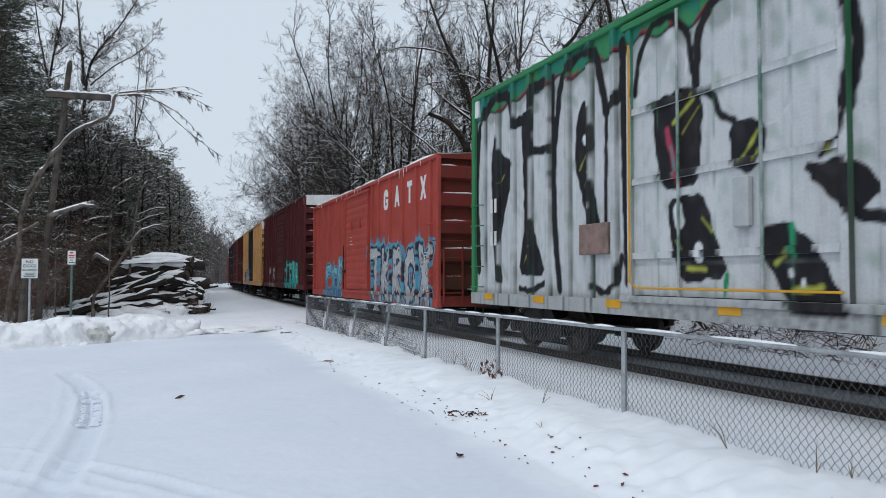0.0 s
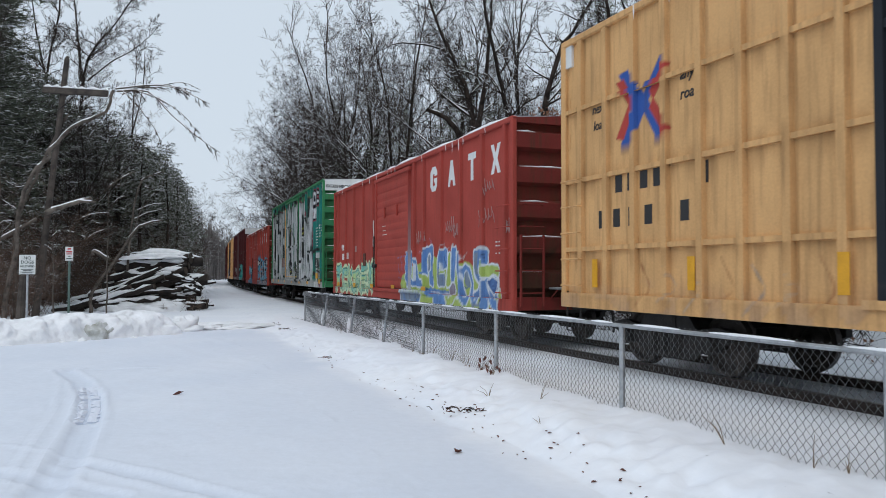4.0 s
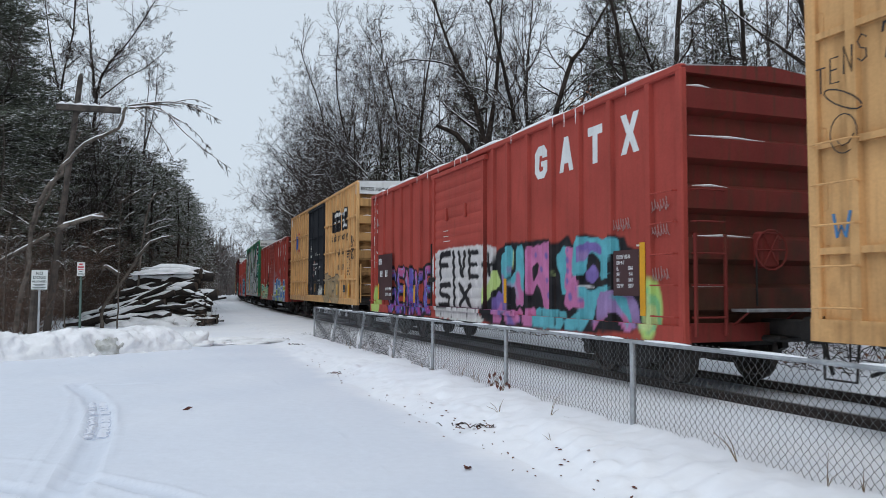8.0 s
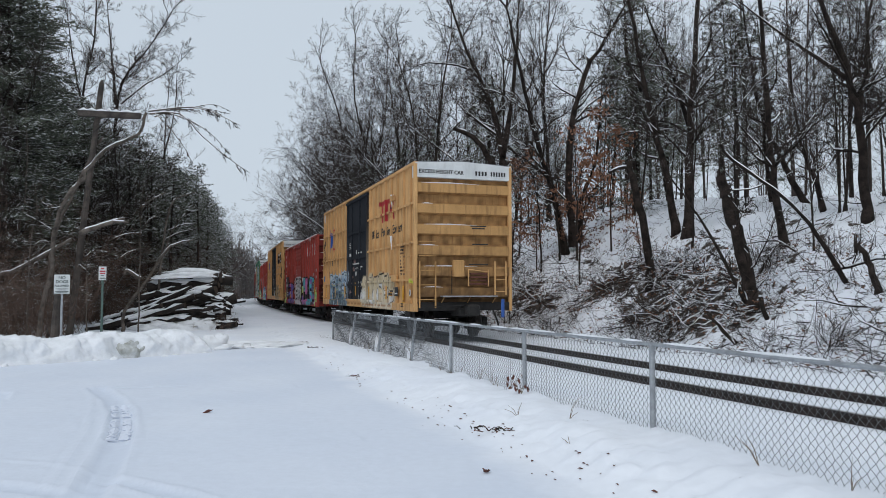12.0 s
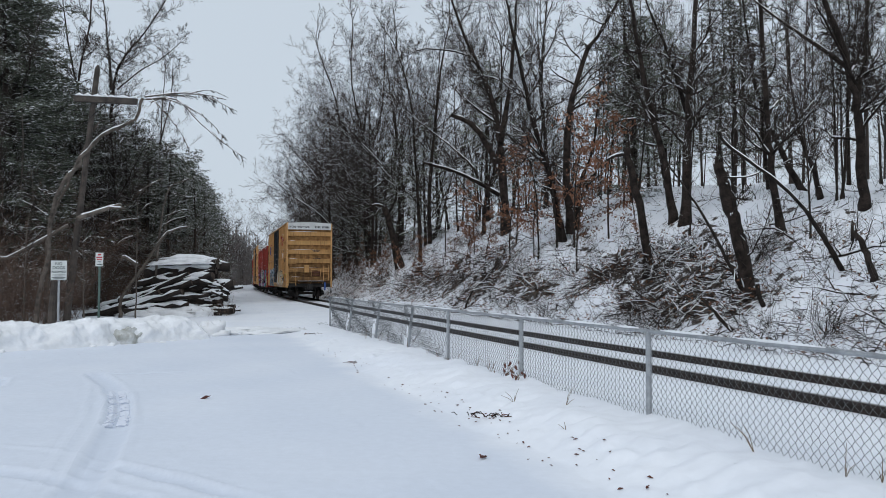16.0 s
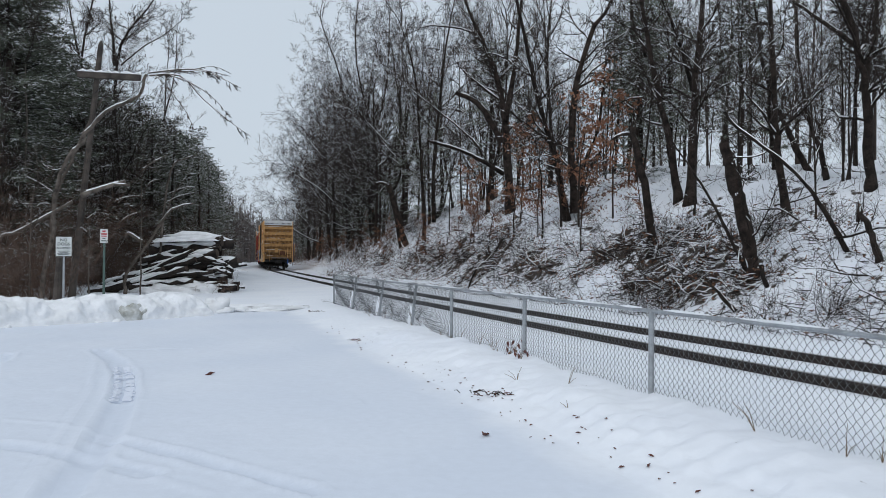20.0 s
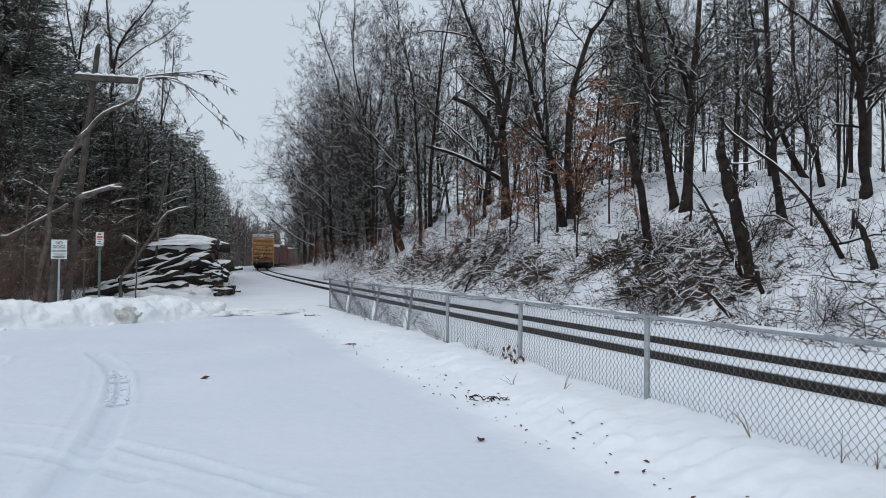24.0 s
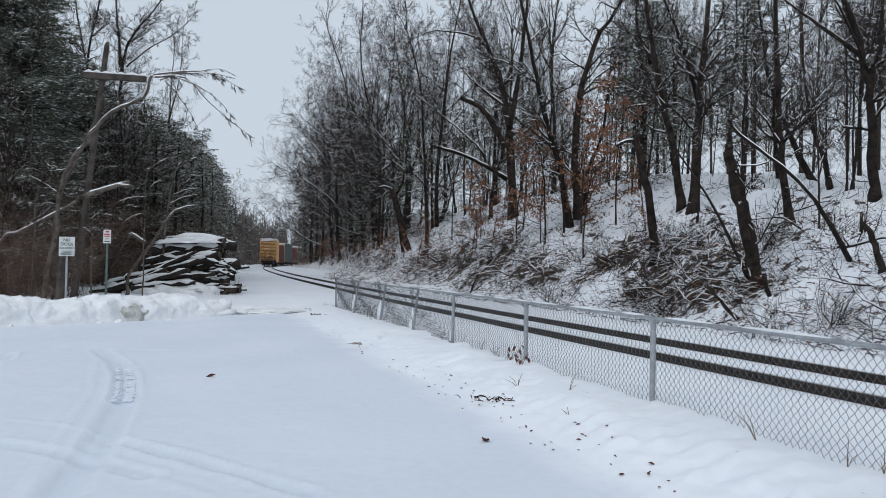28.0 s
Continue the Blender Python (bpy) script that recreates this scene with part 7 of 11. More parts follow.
        scrawl(car, 1.505, [(-.14, 1.79), (-.66, 1.79), (-.66, 1.6), (-.14, 1.6), (-.14, 1.79)], .006, PAPER)
        plate(rect(.52, .40, 1.25, 1.75), 1.505, ORANGE_PAINT, car, "reflector")
        for k in range(5):
            scrawl(car, 1.505, loops(-.1 - .15 * k, .95 + .07 * k, .9, .3, 4, 20 + k), .008, PAPER)
            scrawl(car, 1.505, loops(1.6 - .2 * k, 1.3 + .3 * k, .35, .16, 3, 30 + k), .006, LIGHT_TAG)
        # rear end
        end_letters("EXCESS HEIGHT CAR", car, -hx - .006, 1.40, 4.86, .115, BLACK_PAINT, .004, .92)
        for i in range(4):
            part("number_bar", Bag().box(-hx - .013, -hx - .006, -.42 - i * .10, -.36 - i * .10, 4.85, 4.98), BLACK_PAINT, car)
        for i in range(6):
            part("number_bar", Bag().box(-hx - .013, -hx - .006, -.90 - i * .085, -.85 - i * .085, 4.85, 4.98), BLACK_PAINT, car)
        for yy, z, w in ((-.2, 3.32, .5), (-.25, 3.25, .4), (-.25, 2.78, .5), (-.15, 2.18, .6)):
            part("stencil_bar", Bag().box(-hx - .01, -hx - .001, yy - w, yy, z, z + .035), BLACK_PAINT, car)
        part("end_rack", Bag().tube([(-hx - .05, -.12, zz) for zz in (1.55, 2.05)], .02, 5).tube([(-hx - .05, -.75, zz) for zz in (1.55, 2.05)], .02, 5).tube([(-hx - .05, -.12, 2.05), (-hx - .05, -.75, 1.98)], .015, 5), YELLOW, car)
        for k in range(4):
            part("rack_slat", Bag().box(-hx - .06, -hx - .03, -.72, -.15, 1.6 + .1 * k, 1.65 + .1 * k, .005), mat_rust, car)
        part("ladder_rail", Bag().box(-hx - .10, -hx - .055, -1.32, -1.28, 1.3, 2.3, .005), YELLOW, car)
        part("ladder_rail", Bag().box(-hx - .10, -hx - .055, -.97, -.93, 1.3, 2.3, .005), YELLOW, car)
        for z in (1.4, 1.75, 2.1):
            part("grab_iron", Bag().tube([(-hx - .08, -1.3, z), (-hx - .08, -.95, z)], .013, 5), YELLOW, car)
        part("uncoupling_lever", Bag().tube([(-hx - .2, 1.4, .95), (-hx - .25, .4, .98), (-hx - .35, .15, 1.0)], .014, 5), CAST, car)
    for x, z0, z1 in ((-5.41, 4.5, 3.96), (-5.33, 3.18, 2.74), (-5.28, 3.18, 2.95), (-5.36, 4.5, 4.2)):
        part("icicle", Bag().tube([(x, 1.55, z0), (x - .01, 1.555, (z0 + z1) / 2), (x, 1.55, z1)], [.05, .03, .004], 6), SNOW_LUMP, a, "white icicle")
    plate(rect(-4.94, -5.40, 1.26, 1.38), 1.536, ORANGE_PAINT, a, "yellow_label")
    char_bars(a, 1.541, -4.97, 1.28, .08, .06, .022, 5, BLACK_PAINT)
    part("round_label", Bag().tube([(-7.43, 1.53, 1.36), (-7.43, 1.537, 1.36)], .10, 16), PAPER, a)
    plate(rect(-7.41, -7.45, 1.30, 1.42), 1.538, BLACK_PAINT, a, "label_mark")
    side_letters("THIS CAR", a, -6.45, 1.01, .045, 1.54, BLACK_PAINT, .001, .9)
    side_letters("EXCESS HEIGHT", a, -6.43, .93, .045, 1.54, BLACK_PAINT, .001, .72)
    for k, ch in enumerate("TENS"):      # a word in black marker over an oval
        for st in GLYPH[ch]:
            scrawl(a, 1.534, [(7.76 - .165 * (k + .12 + .76 * p), 3.38 + .07 * k + .27 * q) for p, q in st], .008, BLACK_PAINT)
    scrawl(a, 1.534, [(7.42 - .22 * math.cos(q) + .02 * math.sin(q), 3.27 + .09 * math.sin(q) - .10 * math.cos(q)) for q in np.linspace(0, 6.0, 14)], .008, BLACK_PAINT)
    # a round face below it
    scrawl(a, 1.534, [(7.42 - .16 * math.cos(q), 2.92 + .2 * math.sin(q)) for q in np.linspace(-.2, 5.2, 14)], .006, BLACK_PAINT)
    scrawl(a, 1.534, [(7.5, 2.86), (7.44, 2.8), (7.36, 2.82), (7.3, 2.9)], .005, BLACK_PAINT)
    scrawl(a, 1.534, [(7.56, 2.12), (7.52, 1.88), (7.47, 2.0), (7.42, 1.88), (7.36, 2.14)], .016, BLUE_TAG)
    part("brake_plate", Bag().box(-8.5, -8.46, -1.02, -.92, .65, 1.18, .01), BLUE_PAINT, a, "blue tail marker plate")
    part("tail_hose", Bag().tube([(-8.4, -.7, .85), (-8.6, -.74, .6), (-8.55, -.8, .42), (-8.4, -.85, .5)], .025, 6), CAST, a)
    # red cars
    for car, xs, hx in ((b, (-3.58, -4.5, -5.42, -6.38), 7.875), (d, (-2.88, -4.07, -5.27, -6.48), 7.6), (f, (-2.93, -4.05, -5.2, -6.33), 7.8)):
        block_mark(car, yp_l, xs, 3.38, 3.98)
        for x in (-.3, .9):
            part("door_handle", Bag().box(x - .04, x + .04, 1.50, 1.56, 3.0, 3.3, .01), GATX_RED, car)
        part("door_lock", Bag().tube([(1.85, 1.57, .95), (1.85, 1.57, 2.5)], .022, 6), CAST, car)
        part("lock_arm", Bag().box(1.7, 2.0, 1.52, 1.60, 1.55, 1.66, .015), CAST, car)
        for z in (2.75, 2.62, 2.5):
            plate(rect(1.1, .78 - .12 * (z < 2.6), z, z + .018), 1.52, PAPER, car, "stencil_bar")
        for x in (-hx + .9,):
            data_block(car, 1.52, -6.85, -7.05, 1.75, 2.05, 4, PAPER, 5)
    plate(rect(6.96, 5.42, 1.04, 2.42), 1.524, MAROON_PANEL, b, "number_panel")
    char_bars(b, 1.53, 6.88, 2.12, .18, .07, .05, 3, WHITE_PAINT)
    char_bars(b, 1.53, 6.70, 1.74, .19, .08, .06, 2, WHITE_PAINT)
    char_bars(b, 1.53, 6.14, 1.74, .19, .08, .06, 2, WHITE_PAINT)
    side_letters("LD LMT 157900", b, 6.12, 1.33, .085, 1.526, WHITE_PAINT, .001, .72)
    side_letters("LT WT    62100", b, 6.12, 1.17, .085, 1.526, WHITE_PAINT, .001, .72)
    plate(rect(-6.26, -6.92, 1.28, 1.95), 1.526, MAROON_PANEL, b, "data_panel")
    for words, x, z in (("EW 9-7", -6.35, 1.74), ("IL", -6.35, 1.655), ("50-6", -6.65, 1.655), ("IW", -6.35, 1.57), ("9-4", -6.67, 1.57), ("IH", -6.35, 1.485), ("10-7", -6.65, 1.485), ("CU FT", -6.35, 1.40), ("5077", -6.65, 1.40)):
        side_letters(words, b, x, z, .058, 1.526, WHITE_PAINT, .001, .8)
    side_letters("EXW 10-8", b, -6.35, 1.825, .06, 1.526, WHITE_PAINT, .001, .95)
    plate(rect(-6.93, -7.06, 1.0, 2.04), 1.526, ORANGE_PAINT, b, "reflector")
    for x, z0 in ((6.98, 1.05), (4.3, 1.0), (3.4, 1.0), (-2.35, 1.1)):
        plate(rect(x, x - .12, z0, z0 + .48), 1.526, ORANGE_PAINT, b, "reflector")
    scrawl(b, 1.47, loops(7.6, 3.3, .45, .3, 2, 1), .02, LIGHT_TAG)
    for k in range(7):
        scrawl(b, 1.48, loops(7.62 - .06 * (k % 2), 4.0 - .32 * k, .3, .36, 2 + k % 2, 40 + k), .011, PAPER)
    for k, (px, pz) in enumerate(((-7.1, 2.45), (-7.1, 2.1), (-7.1, 1.5), (-6.2, 2.25))):
        scrawl(b, 1.49, loops(px, pz, .45, .16, 7, 50 + k), .005, LIGHT_TAG)
    char_bars(d, 1.455, 6.55, 2.2, .2, .12, .1, 3, WHITE_PAINT)
    char_bars(d, 1.455, 6.5, 1.86, .22, .12, .06, 2, WHITE_PAINT)
    char_bars(d, 1.455, 5.85, 1.88, .22, .12, .06, 2, WHITE_PAINT)
    plate(rect(4.7, 4.4, 2.1, 2.3), 1.455, LIGHT_TAG, d, "stencil_bar")
    part("access_plate", Bag().box(3.2, 3.75, 1.46, 1.49, 1.62, 2.02, .005), mat_rust, d)
    for k, (px, pz, w) in enumerate(((-4.0, 2.3, .6), (-4.5, 2.2, .4), (-5.9, 2.4, .8), (-6.1, 3.0, .6), (-7.2, 2.1, .3), (-1.9, 2.15, .7))):
        scrawl(d, 1.49, loops(px, pz, w, .3, 5, 60 + k), .006, LIGHT_TAG)
    for x in (6.9, 4.6, 2.4, .2, -2.4):
        plate(rect(x, x - .32, .93, 1.05), 1.53, ORANGE_PAINT, d, "reflector")
    scrawl(d, 1.53, [(2.05, 3.0), (2.03, 2.6), (2.06, 2.2)], .02, PAPER)
    # the green car
    plate(rect(-6.28, -6.78, 1.62, 2.02), 1.535, BLACK_PAINT, e, "data_plate")
    plate(rect(-6.52, -6.54, 1.66, 1.98), 1.54, PAPER, e, "stencil_bar")
    plate(rect(-6.3, -6.76, 1.72, 1.74), 1.54, PAPER, e, "stencil_bar")
    plate(rect(-6.28, -6.72, 1.18, 1.42), 1.535, ORANGE_PAINT, e, "reflector")
    plate(rect(-6.95, -7.4, .98, 1.16), 1.55, ORANGE_PAINT, e, "warning_plate")
    for x in (7.0, 4.9, 2.6, .2, -2.0, -4.2):
        plate(rect(x, x - .38, .92, 1.04), 1.548, ORANGE_PAINT, e, "reflector")
    data_block(e, 1.53, -6.3, -6.72, 2.5, 3.35, 7, PAPER, 11)
    for words, num, z in (("EXH W", "8-2", 3.32), ("EXW H", "15-3", 3.21), ("H", "16-10", 3.10), ("EMPTY C.G.", "5-1", 2.99), ("EVDGR", "3-8", 2.88)):
        side_letters(words, e, -6.93, z, .068, 1.526, PAPER, .0, .68)
        side_letters(num, e, -7.33, z, .068, 1.526, PAPER, .0, .68)
    char_bars(e, 1.53, 6.75, 2.65, .28, .10, .08, 2, PAPER)
    char_bars(e, 1.53, 6.75, 2.0, .28, .10, .08, 2, PAPER)
    part("access_plate", Bag().box(2.55, 3.35, 1.48, 1.56, 1.72, 2.2, .01), mat_brown, e, "brown patch plate")
    part("yellow_pipe", Bag().tube([(1.95, 1.58, 4.7), (1.95, 1.58, 1.3), (1.8, 1.58, 1.22), (-1.6, 1.58, 1.22)], .016, 5), ORANGE_PAINT, e)
    part("door_lock_box", Bag().box(-.35, -.1, 1.50, 1.60, 1.95, 2.55, .02), mat("grey_box_paint", (.45, .47, .48), .5, vary=.1), e)
    end_letters("EXCESS HEIGHT CAR", e, -7.706, 1.40, 4.86, .115, BLACK_PAINT, .004, .92)
    end_letters("36 INCH WHEELS", e, -7.702, .55, 4.22, .06, PAPER, .001, .9)
    end_letters("SPRG", e, -7.702, .3, 3.66, .06, PAPER, .001, .9)
    end_letters("7 OC D5  1 W D5", e, -7.702, .7, 3.55, .06, PAPER, .001, .9)
    for yy, z, w in ((.6, 4.12, .5), (.6, 3.05, .6), (.5, 2.97, .45), (.5, 2.89, .4)):
        part("stencil_bar", Bag().box(-7.71, -7.70, yy - w, yy, z, z + .045), PAPER, e)


mat_rust = mat("rusted_plate", (0.16, 0.055, 0.035), 0.8, vary=0.3, size=8, bump=0.3)
mat_brown = mat("brown_plate", (0.26, 0.17, 0.15), 0.7, vary=0.2, size=6, bump=0.1)
letter_cars(*build_cars())


# ---- trees ----
def branchy(bags, rnd, start, way, length, radius, level, spec):
    """Grow a limb with side limbs. bags: one Bag for each level. spec: shape numbers for each level."""
    sp = spec[min(level, len(spec) - 1)]
    n = sp["segs"]
    pts, rad = [start.copy()], [radius]
    p, d = start.copy(), way.normalized()
    nodes = []
    for i in range(n):
        d = d + Vector((rnd.gauss(0, sp["wob"]), rnd.gauss(0, sp["wob"]), rnd.gauss(0, sp["wob"]) + sp["lift"]))
        d.normalize()
        p = p + d * (length / n)
        k = (i + 1) / n
        pts.append(p.copy())
        rad.append(max(radius * (1 - k * sp["taper"]) * (1 - .75 * max(0, k - .6) / .4), sp.get("min", 0.004)))
        nodes.append((p.copy(), d.copy(), k, rad[-1]))
    bag = bags[min(level, len(bags) - 1)]
    if level + 1 >= len(spec):            # a tapering twig
        d2 = (pts[-1] - start).normalized()
        a = d2.cross(Vector((.3, .2, 1))).normalized() * rad[0]
        b = d2.cross(a)
        bag.add([start + a, start - a * .5 + b * .87, start - a * .5 - b * .87, pts[-1]], [(0, 1, 3), (1, 2, 3), (2, 0, 3)])
        for q in range(sp.get("fork", 0)):      # finer side shoots
            c = start.lerp(pts[-1], rnd.uniform(.25, .75))
            e = c + (d2 + Vector((rnd.gauss(0, .55), rnd.gauss(0, .55), rnd.gauss(.1, .45)))).normalized() * (pts[-1] - c).length * rnd.uniform(.6, 1.0)
            bag.add([c + a * .7, c - a * .35 + b * .6, c - a * .35 - b * .6, e], [(0, 1, 3), (1, 2, 3), (2, 0, 3)])
    else:
        bag.tube(pts, rad, sp["sides"], caps=False)
        cap = spec[0].get("cap")
        if cap is not None and level >= spec[0].get("cap_from", 1):
            for i in range(n):              # snow lying along the limb
                if abs((pts[i + 1] - pts[i]).normalized().z) < .8 and rnd.random() < (.34 if level == spec[0].get("cap_from", 1) else .14):
                    up = Vector((0, 0, .8))
                    cap.tube([pts[i] + up * rad[i], pts[i + 1] + up * rad[i + 1]], [rad[i] * .8 + .004, rad[i + 1] * .8 + .003], 3, caps=False)
    if level + 1 >= len(spec):
        return
    nx = spec[level + 1]
    cnt = sp["kids"]
    for j in range(cnt):
        k = sp["from"] + (1 - sp["from"]) * ((j + rnd.random()) / cnt)
        i = min(int(k * n), n - 1)
        a, dd, kk, rr = nodes[i]
        base = pts[i].lerp(pts[i + 1], k * n - i)
        ang = rnd.uniform(0, 6.283)
        side = dd.cross(Vector((math.cos(ang), math.sin(ang), 0.3))).normalized()
        tilt = radians(rnd.uniform(*nx["tilt"]))
        way2 = dd * math.cos(tilt) + side * math.sin(tilt)
        ln = length * rnd.uniform(*nx["len"]) * (1.15 - 0.75 * k * sp.get("cone", 1.0))
        branchy(bags, rnd, base, way2, ln, min(rr * 0.75, radius * nx["rad"]), level + 1, spec)


def bare_tree_meshes(seed, kind):
    rnd = random.Random(seed)
    bags = [Bag(), Bag(), Bag(), Bag()]
    cap = bags[3]
    if kind == "oak":
        h, r = 17.0, 0.22
        spec = [dict(cap=cap, segs=9, wob=.05, lift=.03, taper=.85, sides=8, kids=11, **{"from": .30}),
                dict(segs=7, wob=.17, lift=.03, taper=.8, sides=5, kids=8, tilt=(35, 75), len=(.30, .55), rad=.45, **{"from": .2}),
                dict(segs=4, wob=.18, lift=.02, taper=.6, sides=3, kids=7, tilt=(28, 68), len=(.3, .5), rad=.45, min=.012, **{"from": .1}),
                dict(segs=2, wob=.17, lift=.01, taper=.6, sides=3, kids=5, tilt=(28, 65), len=(.28, .5), rad=.6, min=.009, **{"from": .1}),
                dict(segs=1, wob=.15, lift=.02, taper=.7, sides=3, kids=0, tilt=(25, 60), len=(.35, .75), rad=.7, min=.007, **{"from": .1})]
    elif kind == "slim":
        h, r = 17.0, 0.12
        spec = [dict(cap=cap, segs=10, wob=.06, lift=.05, taper=.92, sides=6, kids=20, **{"from": .22}),
                dict(segs=5, wob=.14, lift=.05, taper=.85, sides=4, kids=8, tilt=(30, 66), len=(.20, .42), rad=.34, **{"from": .12}),
                dict(segs=3, wob=.14, lift=.03, taper=.6, sides=3, kids=6, tilt=(25, 60), len=(.32, .55), rad=.5, min=.010, **{"from": .1}),
                dict(segs=2, wob=.14, lift=.02, taper=.6, sides=3, kids=4, tilt=(25, 60), len=(.3, .55), rad=.7, min=.008, **{"from": .1}),
                dict(segs=1, wob=.10, lift=.02, taper=.6, sides=3, kids=0, tilt=(25, 60), len=(.4, .8), rad=.8, min=.007, **{"from": .1})]
    elif kind == "crown":
        h, r = 20.0, 0.16
        spec = [dict(cap=cap, segs=9, wob=.07, lift=.04, taper=.92, sides=6, kids=16, **{"from": .10}),
                dict(segs=8, wob=.12, lift=.035, taper=.9, sides=4, kids=12, tilt=(28, 66), len=(.36, .60), rad=.40, cone=.8, **{"from": .14}),
                dict(segs=3, wob=.16, lift=.015, taper=.65, sides=3, kids=7, tilt=(30, 68), len=(.24, .42), rad=.36, min=.012, **{"from": .08}),
                dict(segs=2, wob=.16, lift=.0, taper=.6, sides=3, kids=5, tilt=(28, 66), len=(.28, .52), rad=.6, min=.009, **{"from": .08}),
                dict(segs=1, wob=.14, lift=.0, taper=.6, sides=3, kids=0, tilt=(25, 62), len=(.4, .85), rad=.8, min=.008, fork=1, **{"from": .05})]
    elif kind == "fork":
        h, r = 17.0, 0.15
        spec = [dict(cap=cap, segs=10, wob=.09, lift=.04, taper=.9, sides=7, kids=11, **{"from": .2}),
                dict(segs=8, wob=.17, lift=.05, taper=.88, sides=5, kids=10, tilt=(25, 62), len=(.36, .65), rad=.5, **{"from": .2}),
                dict(segs=4, wob=.16, lift=.03, taper=.65, sides=3, kids=7, tilt=(28, 64), len=(.22, .42), rad=.4, min=.011, **{"from": .12}),
                dict(segs=2, wob=.16, lift=.01, taper=.6, sides=3, kids=5, tilt=(28, 64), len=(.28, .5), rad=.6, min=.008, **{"from": .1}),
                dict(segs=1, wob=.14, lift=.01, taper=.6, sides=3, kids=0, tilt=(25, 60), len=(.35, .75), rad=.8, min=.007, **{"from": .1})]
    else:                                   # bush of thin arching stems
        h, r = 2.0, 0.012
        spec = [dict(cap=cap, cap_from=0, segs=6, wob=.17, lift=-.09, taper=.7, sides=4, kids=6, min=.005, **{"from": .2}),
                dict(segs=3, wob=.2, lift=-.03, taper=.7, sides=3, kids=5, tilt=(25, 70), len=(.25, .5), rad=.6, min=.004, **{"from": .15}),
                dict(segs=1, wob=.2, lift=.0, taper=.7, sides=3, kids=0, tilt=(25, 65), len=(.3, .6), rad=.7, min=.0035, fork=1, **{"from": .2})]
        for _ in range(15):
            a = rnd.uniform(0, 6.283)
            branchy([bags[0], bags[1], bags[1]], rnd, Vector((rnd.gauss(0, .3), rnd.gauss(0, .3), -.1)), Vector((math.cos(a) * .7, math.sin(a) * .7, rnd.uniform(.5, 1.4))), h * rnd.uniform(.45, 1.1), r * rnd.uniform(.6, 1.3), 0, spec)
        return [bags[0], bags[1], None, cap]
    lean = Vector((rnd.gauss(0, .05), rnd.gauss(0, .05), 1))
    branchy(bags[:3], rnd, Vector((0, 0, -.3)), lean, h, r, 0, spec)
    # root flare
    bags[0].tube([(0, 0, -.4), (0, 0, .05), (0, 0, .5)], [r * 1.7, r * 1.3, r * 1.0], 8, caps=False)
    return bags


def bare_tree(seed, kind, label, trunk_mat, twig_mat):
    bags = bare_tree_meshes(seed, kind)
    t = thing("bare_tree" if kind != "bush" else "bare_bush", label, "tree" if kind != "bush" else "bush", "bare trees of the wood" if kind != "bush" else "bushes on the bank")
    tagged(part("trunk" if kind != "bush" else "stem_tangle", bags[0], trunk_mat, t, smooth=True), kind="" if kind != "bush" else "stuff")
    tagged(part("branchwork" if kind != "bush" else "twigwork", bags[1], trunk_mat if kind != "bush" else twig_mat, t), kind="stuff")
    if bags[2]:
        tagged(part("twigwork", bags[2], twig_mat, t), kind="stuff")
    tagged(part("limb_snow", bags[3], SNOW_LUMP, t, "snow lying along the limbs"), kind="stuff")
    return t


